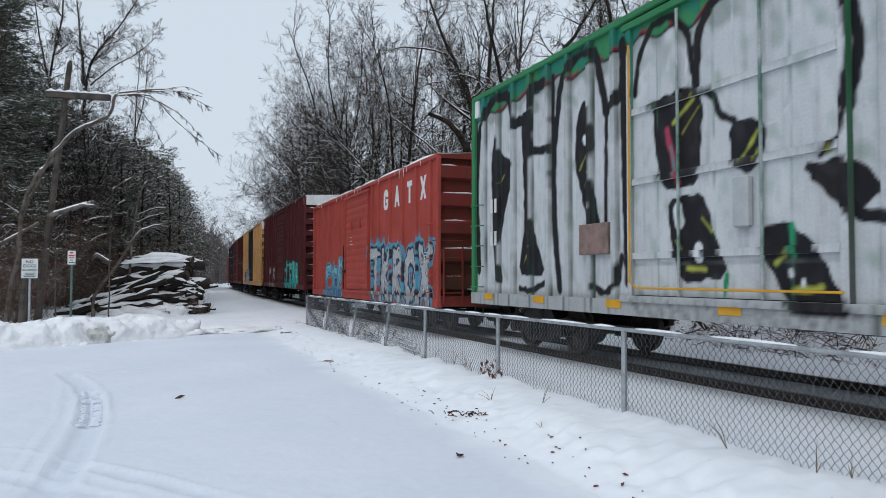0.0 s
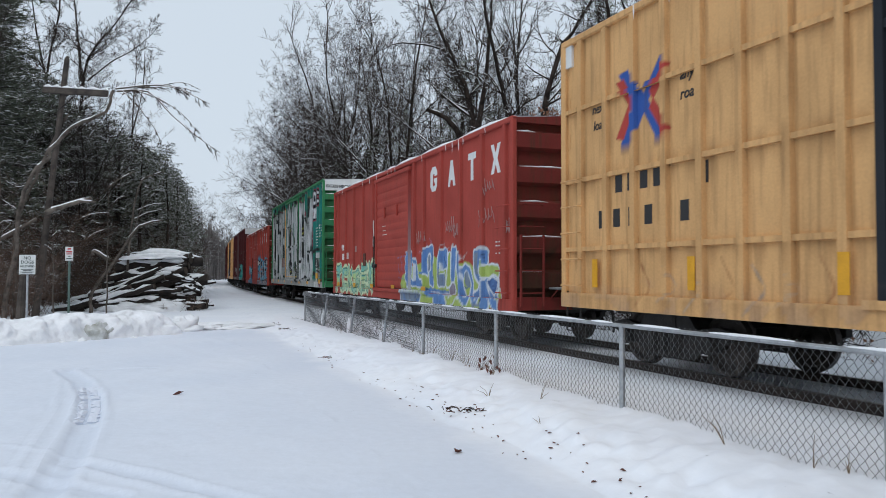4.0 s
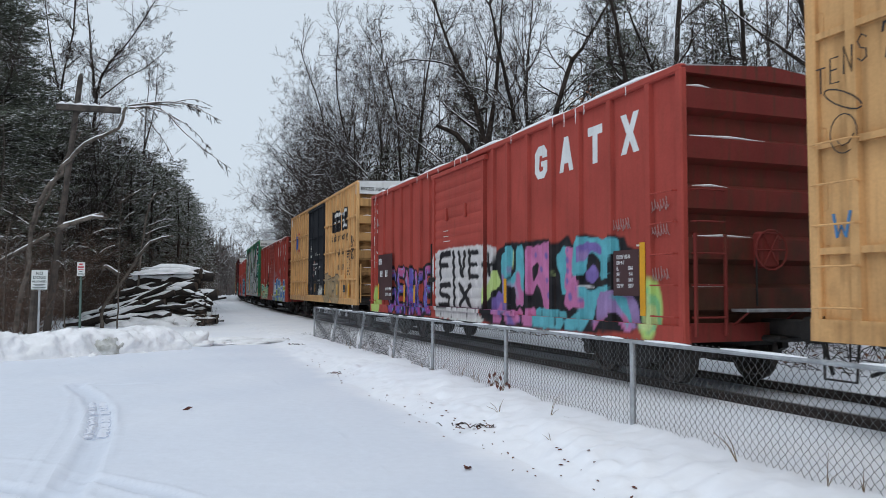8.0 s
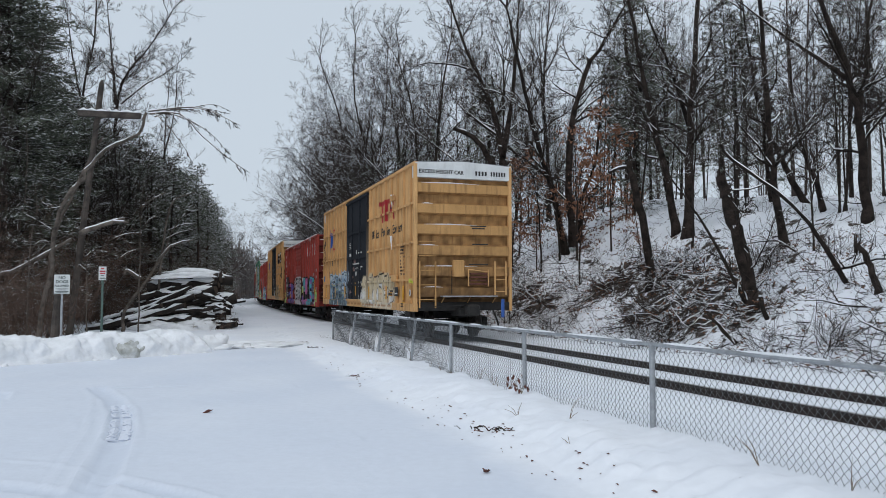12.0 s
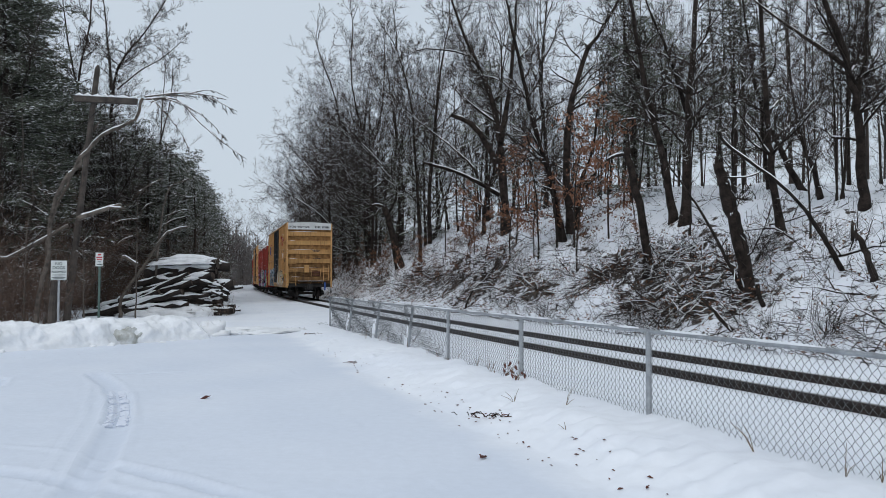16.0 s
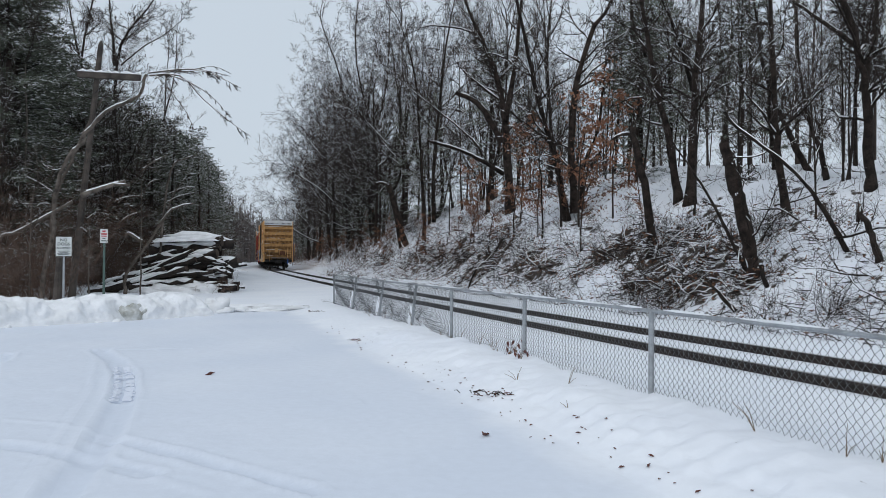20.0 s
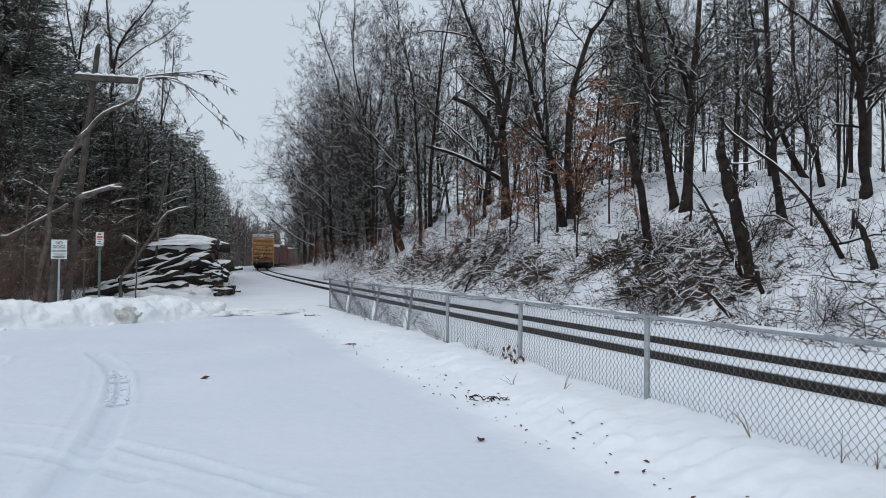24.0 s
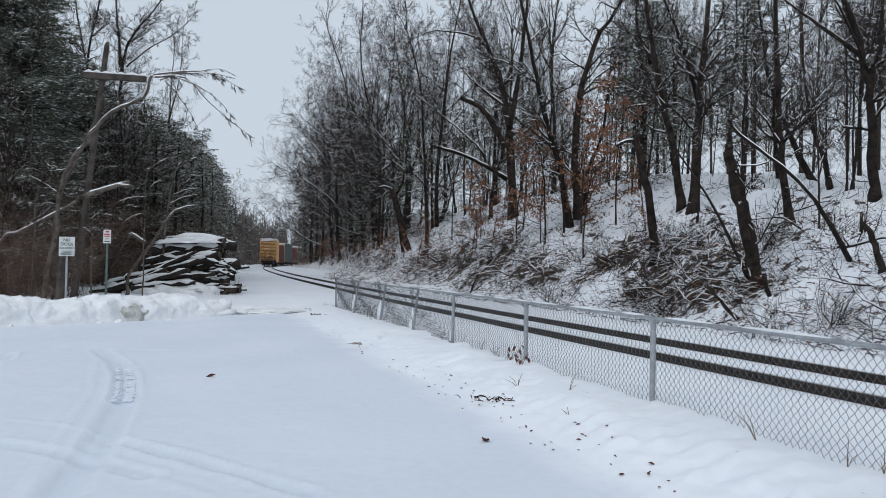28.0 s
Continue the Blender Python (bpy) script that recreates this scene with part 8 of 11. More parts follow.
def pine_tree(seed, h=17.0, low=0.18, dens=1.0):
    """A pine with flat layered boughs: limbs, side twigs, needle tufts and lumps of snow."""
    rnd = random.Random(seed)
    trunk, limbs, leaf, snow = Bag(), Bag(), Bag(), Bag()
    trunk.tube([(0, 0, -.4), (0, 0, .4), (rnd.gauss(0, .12), rnd.gauss(0, .12), h * .3), (rnd.gauss(0, .15), rnd.gauss(0, .15), h * .65), (0, 0, h)], [.22, .17, .13, .08, .015], 7, caps=False)
    z = h * low
    while z < h * .985:
        k = (z - h * low) / (h * (1 - low))
        reach = (0.5 + 3.3 * (1 - k) ** .75) * (.75 + .4 * rnd.random()) * (0.7 + .3 * min(1, k * 5))
        for _ in range(rnd.choice((3, 4, 4))):
            a = rnd.uniform(0, 6.283)
            ln = reach * rnd.uniform(.45, 1.12)
            d = Vector((math.cos(a), math.sin(a), rnd.uniform(-.12, .18) + .45 * k))
            p0 = Vector((0, 0, z + rnd.uniform(-.1, .1)))
            mid = p0 + d * ln * .5 + Vector((0, 0, .03 * ln))
            tip = p0 + d * ln + Vector((rnd.gauss(0, .1), rnd.gauss(0, .1), rnd.uniform(-.12, .08) * ln))
            limbs.tube([p0, mid, tip], [.028, .017, .006], 3, caps=False)
            n = max(4, int(ln * 4.6 * dens))
            for i in range(n):
                q = .22 + .78 * (i + rnd.random()) / n
                c = p0.lerp(mid, q * 2) if q < .5 else mid.lerp(tip, q * 2 - 1)
                sd = 1 if i % 2 else -1
                w = Vector((d.x * .75 - d.y * .8 * sd, d.y * .75 + d.x * .8 * sd, rnd.gauss(0, .22))).normalized() * (.22 + .55 * (1 - q)) * rnd.uniform(.6, 1.3)
                e = c + w
                s2 = w.cross(Vector((0, 0, 1))).normalized() * .006
                limbs.add([c - s2, c + s2, e], [(0, 1, 2)])
                for _t in range(4):
                    f = c.lerp(e, .3 + .75 * (_t + rnd.random()) / 4)
                    for _n in range(4):
                        v = (w.normalized() * .8 + Vector((rnd.gauss(0, .7), rnd.gauss(0, .7), rnd.gauss(.1, .5)))).normalized() * rnd.uniform(.13, .29)
                        g = v.cross(Vector((rnd.gauss(0, 1), rnd.gauss(0, 1), rnd.gauss(0, 1)))).normalized() * .018
                        leaf.add([f - g, f + g, f + v], [(0, 1, 2)])
                if rnd.random() < .5:      # a lump of snow on the spray
                    f, r = c.lerp(e, rnd.uniform(.3, .9)) + Vector((0, 0, .02)), rnd.uniform(.025, .08)
                    u2, v2 = w.normalized() * r * 1.6, s2.normalized() * r
                    snow.add([f - u2, f + v2, f + u2, f - v2, f + Vector((0, 0, r * .75))], [(0, 1, 4), (1, 2, 4), (2, 3, 4), (3, 0, 4), (3, 2, 1, 0)])
        z += rnd.uniform(.30, .62) * (1.15 - .4 * k)
    t = thing("pine_tree", "tall dark green pine with snow on its boughs", "tree", "pines of the wood")
    part("trunk", trunk, BARK_OLD, t, smooth=True)
    tagged(part("branchwork", limbs, BARK, t), kind="stuff")
    tagged(part("foliage", leaf, NEEDLE, t), kind="stuff")
    tagged(part("bough_snow", snow, SNOW_LUMP, t, "lumps of snow on the boughs"), kind="stuff")
    return t


def leaf_sapling(seed):
    rnd = random.Random(seed)
    stems, leaf = Bag(), Bag()
    bags = [stems, stems, stems]
    spec = [dict(segs=6, wob=.06, lift=.05, taper=.85, sides=5, kids=14, min=.006, **{"from": .2}),
            dict(segs=4, wob=.12, lift=.02, taper=.8, sides=3, kids=4, tilt=(45, 85), len=(.2, .45), rad=.4, min=.004, **{"from": .2}),
            dict(segs=2, wob=.12, lift=0, taper=.7, sides=3, kids=0, tilt=(30, 60), len=(.3, .6), rad=.5, min=.003, **{"from": .2})]
    branchy(bags, rnd, Vector((0, 0, -.1)), Vector((rnd.gauss(0, .1), rnd.gauss(0, .1), 1)), 4.2, .035, 0, spec)
    tips = [Vector(v) for v in stems.v[::3] if v[2] > 1.0]
    for _ in range(620):
        c = rnd.choice(tips) + Vector((rnd.gauss(0, .07), rnd.gauss(0, .07), rnd.gauss(0, .06) - .04))
        w = Vector((rnd.gauss(0, .6), rnd.gauss(0, .6), -rnd.uniform(.2, 1))).normalized() * rnd.uniform(.07, .12)
        s = w.cross(Vector((rnd.gauss(0, 1), rnd.gauss(0, 1), .2))).normalized() * .028
        leaf.add([c, c + w * .45 - s, c + w, c + w * .45 + s], [(0, 1, 2), (0, 2, 3)])
    t = thing("leafy_sapling", "young beech that keeps its dry orange leaves", "tree", "saplings on the bank")
    part("stem", stems, BARK, t)
    tagged(part("foliage", leaf, BEECH, t, "dry orange-brown leaves"), kind="stuff")
    return t


def hero_tree(name, label, x, y, stems, seed, bark=None):
    """A tree with its own trunk and limbs; twigs grow from the upper part of the limbs that bear them."""
    rnd = random.Random(seed)
    z0 = ground_at(x, y)
    t = thing(name, label, "tree", at=Matrix.Translation((x, y, z0)))
    twig, bough, cap = Bag(), Bag(), Bag()
    spec = [dict(cap=cap, cap_from=0, segs=7, wob=.19, lift=.035, taper=.85, sides=4, kids=8, min=.010, **{"from": .12}),
            dict(segs=4, wob=.19, lift=.02, taper=.7, sides=3, kids=6, tilt=(28, 68), len=(.3, .55), rad=.5, min=.009, **{"from": .1}),
            dict(segs=2, wob=.17, lift=.01, taper=.6, sides=3, kids=4, tilt=(26, 64), len=(.3, .55), rad=.6, min=.007, **{"from": .1}),
            dict(segs=1, wob=.14, lift=.01, taper=.6, sides=3, kids=0, tilt=(25, 60), len=(.35, .75), rad=.8, min=.006, **{"from": .1})]
    thin = [dict(segs=5, wob=.08, lift=-.03, taper=.8, sides=3, kids=5, min=.008, **{"from": .2}), dict(segs=3, wob=.1, lift=-.03, taper=.7, sides=3, kids=3, tilt=(15, 40), len=(.4, .7), rad=.6, min=.007, **{"from": .2}), dict(segs=1, wob=.1, lift=-.02, taper=.6, sides=3, kids=0, tilt=(15, 40), len=(.4, .7), rad=.8, min=.006, fork=1, **{"from": .2})]
    for i, (pts, r0, r1, bears) in enumerate(stems):
        drift = rnd.uniform(-.25, .25)
        base_y = 0.0
        way = [Vector((a, base_y + drift * max(0, b) * .35 * (1 if i else .3), b)) for a, b in pts]
        if i == 0 and name != "fallen_tree" or way[0].z > 0.05 and i == 0:
            way[0].z = min(way[0].z, -0.25) if way[0].z < .4 else way[0].z
            if way[0].z > 0:
                way.insert(0, Vector((way[0].x, 0, -.3)))
        # smooth the line
        fine = []
        for j in range(len(way) - 1):
            p0, p1, p2, p3 = way[max(j - 1, 0)], way[j], way[j + 1], way[min(j + 2, len(way) - 1)]
            for q in (0, .25, .5, .75):
                fine.append(p1 * (1 - q) + p2 * q + ((p2 - p0) * (1 - q) - (p3 - p1) * q) * q * (1 - q) * .5 + Vector((rnd.gauss(0, .012 + r1 * .08), rnd.gauss(0, .012 + r1 * .08), 0)))
        fine.append(way[-1])
        n = len(fine)
        if not bears and r0 > .12:
            r0, r1 = r0 * .86, r1 * .72
        if bears and i == 0 and r0 > .06:
            r0, r1 = r0 * (.84 if r0 < .2 else .72), r1 * .42
        elif bears:
            r0, r1 = r0 * .8, max(r1 * .4, .007)
        rad = [(r0 + (r1 - r0) * (k / (n - 1)) ** .8) * (1 + rnd.gauss(0, .06)) for k in range(n)]
        if i == 0 and r0 > .12:
            rad[0] *= 1.35
            rad[1] *= 1.12
        bag = Bag().tube(fine, rad, 9 if r0 > .08 else 6)
        if not bears and r0 > .08 and name == "broken_snag":
            for _ in range(4):           # splintered top
                e = fine[-1] + Vector((rnd.gauss(0, r1 * .5), rnd.gauss(0, r1 * .5), 0))
                bag.tube([e - Vector((0, 0, .2)), e + Vector((0, 0, rnd.uniform(.05, .25)))], [r1 * .4, .01], 4)
        part("trunk" if i == 0 else "limb", bag, bark or (BARK_OLD if r0 > .1 else BARK), t, smooth=True)
        # snow lying along slanting limbs
        sn, run = Bag(), []
        for k in range(n - 1):
            d = (fine[k + 1] - fine[k]).normalized()
            if abs(d.z) < .82 and rnd.random() < .93:
                run.append((fine[k] + Vector((0, 0, rad[k] * .75)), rad[k] * .62 + .006))
            elif len(run) > 1:
                sn.tube([a for a, _ in run], [b for _, b in run], 5)
                run = []
            else:
                run = []
        if len(run) > 1:
            sn.tube([a for a, _ in run], [b for _, b in run], 5)
        if sn.v and r0 < .28:
            tagged(part("limb_snow", sn, SNOW_LUMP, t, "snow lying along the limb"), kind="stuff")
        if bears:
            length = sum((fine[k + 1] - fine[k]).length for k in range(n - 1))
            cnt = int(4 + length * (1.4 if r0 > .055 else 4.0))
            if r0 > .055:
                for _ in range(3):          # leaders that carry the line on
                    w = (fine[-1] - fine[-3]).normalized() + Vector((rnd.gauss(0, .3), rnd.gauss(0, .3), .15))
                    branchy([bough, twig, twig], rnd, fine[-1], w, rnd.uniform(.2, .4) * min(length, 12), r1 * .95, 0, spec)
            for _ in range(cnt):
                k = rnd.uniform(.3 if i == 0 else .12, 1)
                j = min(int(k * (n - 1)), n - 2)
                d = (fine[j + 1] - fine[j]).normalized()
                a = rnd.uniform(0, 6.283)
                w = d * .55 + Vector((math.cos(a), math.sin(a), .25))
                if r0 < .055:
                    w = d * .9 + Vector((math.cos(a), math.sin(a), -.35)) * .6
                branchy([bough, twig, twig], rnd, fine[j], w, rnd.uniform(.12, .32) * min(length, 11) * (1.2 - .5 * k) * (.42 if r0 < .055 else 1), min(rad[j] * .45, .05), 0, thin if r0 < .055 else spec)
    if bough.v:
        tagged(part("branchwork", bough, BARK, t), kind="stuff")
        tagged(part("twigwork", twig, TWIG, t), kind="stuff")
        if cap.v:
            tagged(part("bough_snow", cap, SNOW_LUMP, t, "snow lying along the boughs"), kind="stuff")
    return t


PROTO = {}


def stand_tree(kind, x, y, size=1.0, turn=None, lean=(0, 0), thick=1.0, sink=0.0):
    """Stand a copy of a tree on the ground."""
    ob, used = PROTO[kind]
    m = Matrix.Translation((x, y, ground_at(x, y) - sink)) @ pose(0, 0, 0, lean[0], lean[1], turn if turn is not None else random.uniform(0, 360))
    if not used:
        t = ob
        t.matrix_basis = m
        PROTO[kind][1] = True
    else:
        t = copy_thing(ob, m)
    t.scale = (size * thick, size * thick, size)
    return t


def build_prototypes():
    for i in range(3):
        PROTO["oak%d" % i] = [bare_tree(20 + i, "oak", "big bare oak with snow on its limbs", BARK_OLD, TWIG), False]
    for i in range(4):
        PROTO["slim%d" % i] = [bare_tree(40 + i, "slim", "slender bare tree dusted with snow", BARK, FAR_TWIG), False]
    for i in range(3):
        PROTO["fork%d" % i] = [bare_tree(60 + i, "fork", "bare forked tree dusted with snow", BARK, TWIG), False]
    for i in range(3):
        PROTO["crown%d" % i] = [bare_tree(70 + i, "crown", "tall bare tree with a dense crown of fine twigs", BARK, FAR_TWIG), False]
    for i in range(5):
        PROTO["bush%d" % i] = [bare_tree(80 + i, "bush", "tangled bare bush with snow on its twigs", BARK_OLD, BUSH_TWIG), False]
    for i in range(4):
        PROTO["pine%d" % i] = [pine_tree(100 + i, dens=(1.0, .8, 1.1, 1.0)[i], low=(.12, .35, .06, .2)[i]), False]
    for i in range(2):
        PROTO["beech%d" % i] = [leaf_sapling(120 + i), False]
    for i in range(4):
        PROTO["stick%d" % i] = [fallen_branch(140 + i), False]


def fallen_branch(seed):
    rnd = random.Random(seed)
    bags = [Bag(), Bag(), Bag()]
    spec = [dict(segs=7, wob=.2, lift=-.02, taper=.75, sides=5, kids=7, min=.012, **{"from": .2}),
            dict(segs=4, wob=.12, lift=.0, taper=.7, sides=4, kids=4, tilt=(25, 55), len=(.25, .5), rad=.55, min=.008, **{"from": .2}),
            dict(segs=2, wob=.12, lift=.0, taper=.7, sides=3, kids=0, tilt=(25, 55), len=(.3, .6), rad=.55, min=.006, **{"from": .2})]
    branchy(bags, rnd, Vector((0, 0, .05)), Vector((1, 0, rnd.uniform(.1, .4))), rnd.uniform(2.6, 4.0), .045, 0, spec)
    t = thing("fallen_branch", "fallen branch with snow lying along it", "branch", "fallen branches on the bank")
    main = part("branch", bags[0], BARK_OLD, t, smooth=True)
    sn = Bag()
    v = bags[0].v
    rings = [sum((Vector(q) for q in v[i:i + 5]), Vector()) / 5 for i in range(0, 40, 5)]
    sn.tube([r + Vector((0, 0, .026)) for r in rings], [.03] * 6 + [.02, .012], 5)
    part("branch_snow", sn, SNOW_LUMP, t, "snow lying along the branch")
    tagged(part("twigwork", bags[1].add(bags[2].v, bags[2].f), TWIG, t), kind="stuff")
    return t


def cone(b, p, q, r):
    """A thin tapering stick from p to q."""
    d = (q - p).normalized()
    a = d.cross(Vector((.31, .17, .93))).normalized() * r
    c = d.cross(a)
    b.add([p + a, p - a * .5 + c * .87, p - a * .5 - c * .87, q], [(0, 1, 3), (1, 2, 3), (2, 0, 3)])


def undergrowth(name, label, places, seed, material, tall=(.8, 2.6), shoots=9, r=.009):
    """Thin stems with shoots, too many to count."""
    rnd = random.Random(seed)
    b = Bag()
    for x, y in places:
        z = ground_at(x, y)
        d = Vector((rnd.gauss(0, .5), rnd.gauss(0, .5), 1)).normalized()
        h = rnd.uniform(*tall) * rnd.uniform(.5, 1.0)
        pts = [Vector((x, y, z - .05))]
        for k in range(4):
            d = (d + Vector((rnd.gauss(0, .22), rnd.gauss(0, .22), -.05 * k))).normalized()
            pts.append(pts[-1] + d * h / 4)
        b.tube(pts, [r, r * .85, r * .7, r * .55, r * .3], 3, caps=False)
        for _ in range(shoots):
            k = rnd.uniform(.6, 3.99)
            c = pts[int(k)].lerp(pts[int(k) + 1], k % 1)
            w = Vector((rnd.gauss(0, .7), rnd.gauss(0, .7), rnd.uniform(-.3, .8))).normalized() * h * rnd.uniform(.10, .32)
            e = c + w * .55 + Vector((rnd.gauss(0, .05), rnd.gauss(0, .05), rnd.gauss(0, .05))) * h
            cone(b, c, e, r * .5)
            cone(b, c.lerp(e, .6), c + w, r * .4)
    tagged(part(name, b, material), label, "undergrowth", kind="stuff")


def brush_heap(x, y, reach, high, seed):
    """A tangle of fallen boughs and brambles, snow lying on the upper ones."""
    rnd = random.Random(seed)
    t = thing("brush_heap", "dark tangle of fallen boughs with snow lying on it", "brush", "tangles of brush on the bank")
    b, sn, lf = Bag(), Bag(), Bag()
    for _ in range(int(58 * reach)):
        q, a = math.sqrt(rnd.random()), rnd.uniform(0, 6.283)
        px, py = x + reach * q * math.cos(a), y + reach * q * math.sin(a)
        up = high * (1 - q * q) * rnd.uniform(.0, 1)
        p = Vector((px, py, ground_at(px, py) + up))
        turn = rnd.uniform(0, 6.283)
        d = Vector((math.cos(turn), math.sin(turn) * .8, rnd.gauss(.12, .35))).normalized()
        ln, r = rnd.uniform(.4, 1.5) * (.6 + .4 * reach), rnd.choice((.005, .006, .008, .011, .018))
        pts, rad = [p], [r]
        for k in range(5):
            d = (d + Vector((rnd.gauss(0, .34), rnd.gauss(0, .34), rnd.gauss(-.05, .26)))).normalized()
            e = pts[-1] + d * ln / 5
            e.z = max(e.z, ground_at(e.x, e.y) - .02)
            pts.append(e)
            rad.append(r * (1 - .15 * (k + 1)))
            for _f in range(2):
                g = (d + Vector((rnd.gauss(0, .6), rnd.gauss(0, .6), rnd.gauss(.05, .5)))).normalized()
                cone(b, e, e + g * ln * rnd.uniform(.1, .3), rad[-1] * .6)
        b.tube(pts, rad, 4 if r > .01 else 3, caps=False)
        if rnd.random() < .62:
            k0 = rnd.randrange(0, 3)
            run = [e + Vector((0, 0, c * .85)) for e, c in zip(pts, rad)][k0:k0 + 4]
            sn.tube(run, [.004] + [rad[k0] * .8 + .009] * (len(run) - 2) + [.004], 4)
        if rnd.random() < .5:
            for _l in range(5):
                c = rnd.choice(pts) + Vector((rnd.gauss(0, .08), rnd.gauss(0, .08), rnd.gauss(-.03, .05)))
                w = Vector((rnd.gauss(0, .6), rnd.gauss(0, .6), -rnd.random())).normalized() * .08
                s2 = w.cross(Vector((rnd.gauss(0, 1), rnd.gauss(0, 1), .2))).normalized() * .025
                lf.add([c, c + w * .5 - s2, c + w, c + w * .5 + s2], [(0, 1, 2), (0, 2, 3)])
    tagged(part("stick_tangle", b, BUSH_TWIG, t), kind="stuff")
    tagged(part("brush_snow", sn, SNOW_LUMP, t, "snow lying along the sticks", smooth=True), kind="stuff")
    tagged(part("caught_leaves", lf, BEECH, t, "dry brown leaves caught in the sticks"), kind="stuff")


def stick_litter(name, label, places, seed, material, long=(.12, 1.0), r=.005):
    """Broken sticks lying on and poking out of the snow, crooked and forked."""
    rnd = random.Random(seed)
    b = Bag()
    for x, y in places:
        z = ground_at(x, y)
        a = rnd.uniform(0, 6.283)
        ln = long[0] + (long[1] - long[0]) * rnd.random() ** 2.5
        p = Vector((x, y, z + rnd.uniform(-.03, .03)))
        d = Vector((math.cos(a), math.sin(a), rnd.uniform(-.05, .75) * rnd.random())).normalized()
        pts, rad, rr = [p], [r * rnd.uniform(.8, 2.6)], 0
        for k in range(4):
            d = (d + Vector((rnd.gauss(0, .22), rnd.gauss(0, .22), rnd.gauss(-.02, .14)))).normalized()
            pts.append(pts[-1] + d * ln / 4)
            rad.append(rad[0] * (1 - .2 * (k + 1)))
            if rnd.random() < .5:
                cone(b, pts[-1], pts[-1] + (d + Vector((rnd.gauss(0, .6), rnd.gauss(0, .6), rnd.gauss(.1, .4)))).normalized() * ln * rnd.uniform(.12, .4), rad[-1] * .7)
        b.tube(pts, rad, 3, caps=False)
    tagged(part(name, b, material), label, "sticks", kind="stuff")


def leaf_stuff(name, label, places, seed, material, size=.05):
    rnd = random.Random(seed)
    b = Bag()
    for x, y, dz in places:
        c = Vector((x, y, ground_at(x, y) + dz))
        w = Vector((rnd.gauss(0, 1), rnd.gauss(0, 1), rnd.gauss(0, .5))).normalized() * size * rnd.uniform(.7, 1.5)
        s = w.cross(Vector((rnd.gauss(0, 1), rnd.gauss(0, 1), 1))).normalized() * size * .5
        b.add([c - w, c - s, c + w, c + s], [(0, 1, 2), (0, 2, 3)])
    tagged(part(name, b, material), label, "leaves", kind="stuff")


def wood_stuff(name, label, places, seed, material, tall=(12, 18), thick=1.0):
    """Distant wood as one object: plain trunks with ascending branches."""
    rnd = random.Random(seed)
    b = Bag()
    for x, y in places:
        z, h = ground_at(x, y), rnd.uniform(*tall)
        r = rnd.uniform(.05, .11)
        lx, ly = rnd.gauss(0, .5), rnd.gauss(0, .5)
        b.tube([(x, y, z - .3), (x + lx * .4, y + ly * .4, z + h * .5), (x + lx, y + ly, z + h)], [r * thick, r * .7 * thick, .02], 5, caps=False)
        for _ in range(34 if thick < 2 else 18):
            k = rnd.uniform(.25, .97)
            c = Vector((x + lx * k, y + ly * k, z + h * k))
            a = rnd.uniform(0, 6.283)
            d = Vector((math.cos(a), math.sin(a), rnd.uniform(.4, 1.3))).normalized()
            ln = rnd.uniform(.12, .26) * h * (1.15 - .8 * k)
            tip = c + d * ln
            b.tube([c, tip], [.03 * thick, .012 * thick], 3, caps=False)
            for _q in range(5 if thick < 2 else 4):
                q = c.lerp(tip, rnd.uniform(.2, 1))
                w = (d + Vector((rnd.gauss(0, .5), rnd.gauss(0, .5), rnd.gauss(.1, .4)))).normalized() * ln * rnd.uniform(.25, .6)
                s2 = w.cross(Vector((.2, .4, 1))).normalized() * .016 * thick
                s3 = w.cross(s2).normalized() * .016 * thick
                b.add([q + s2, q - s2 * .5 + s3, q - s2 * .5 - s3, q + w], [(0, 1, 3), (1, 2, 3), (2, 0, 3)])
    ob = part(name, b, material)
    tagged(ob, label, "wood", kind="stuff")


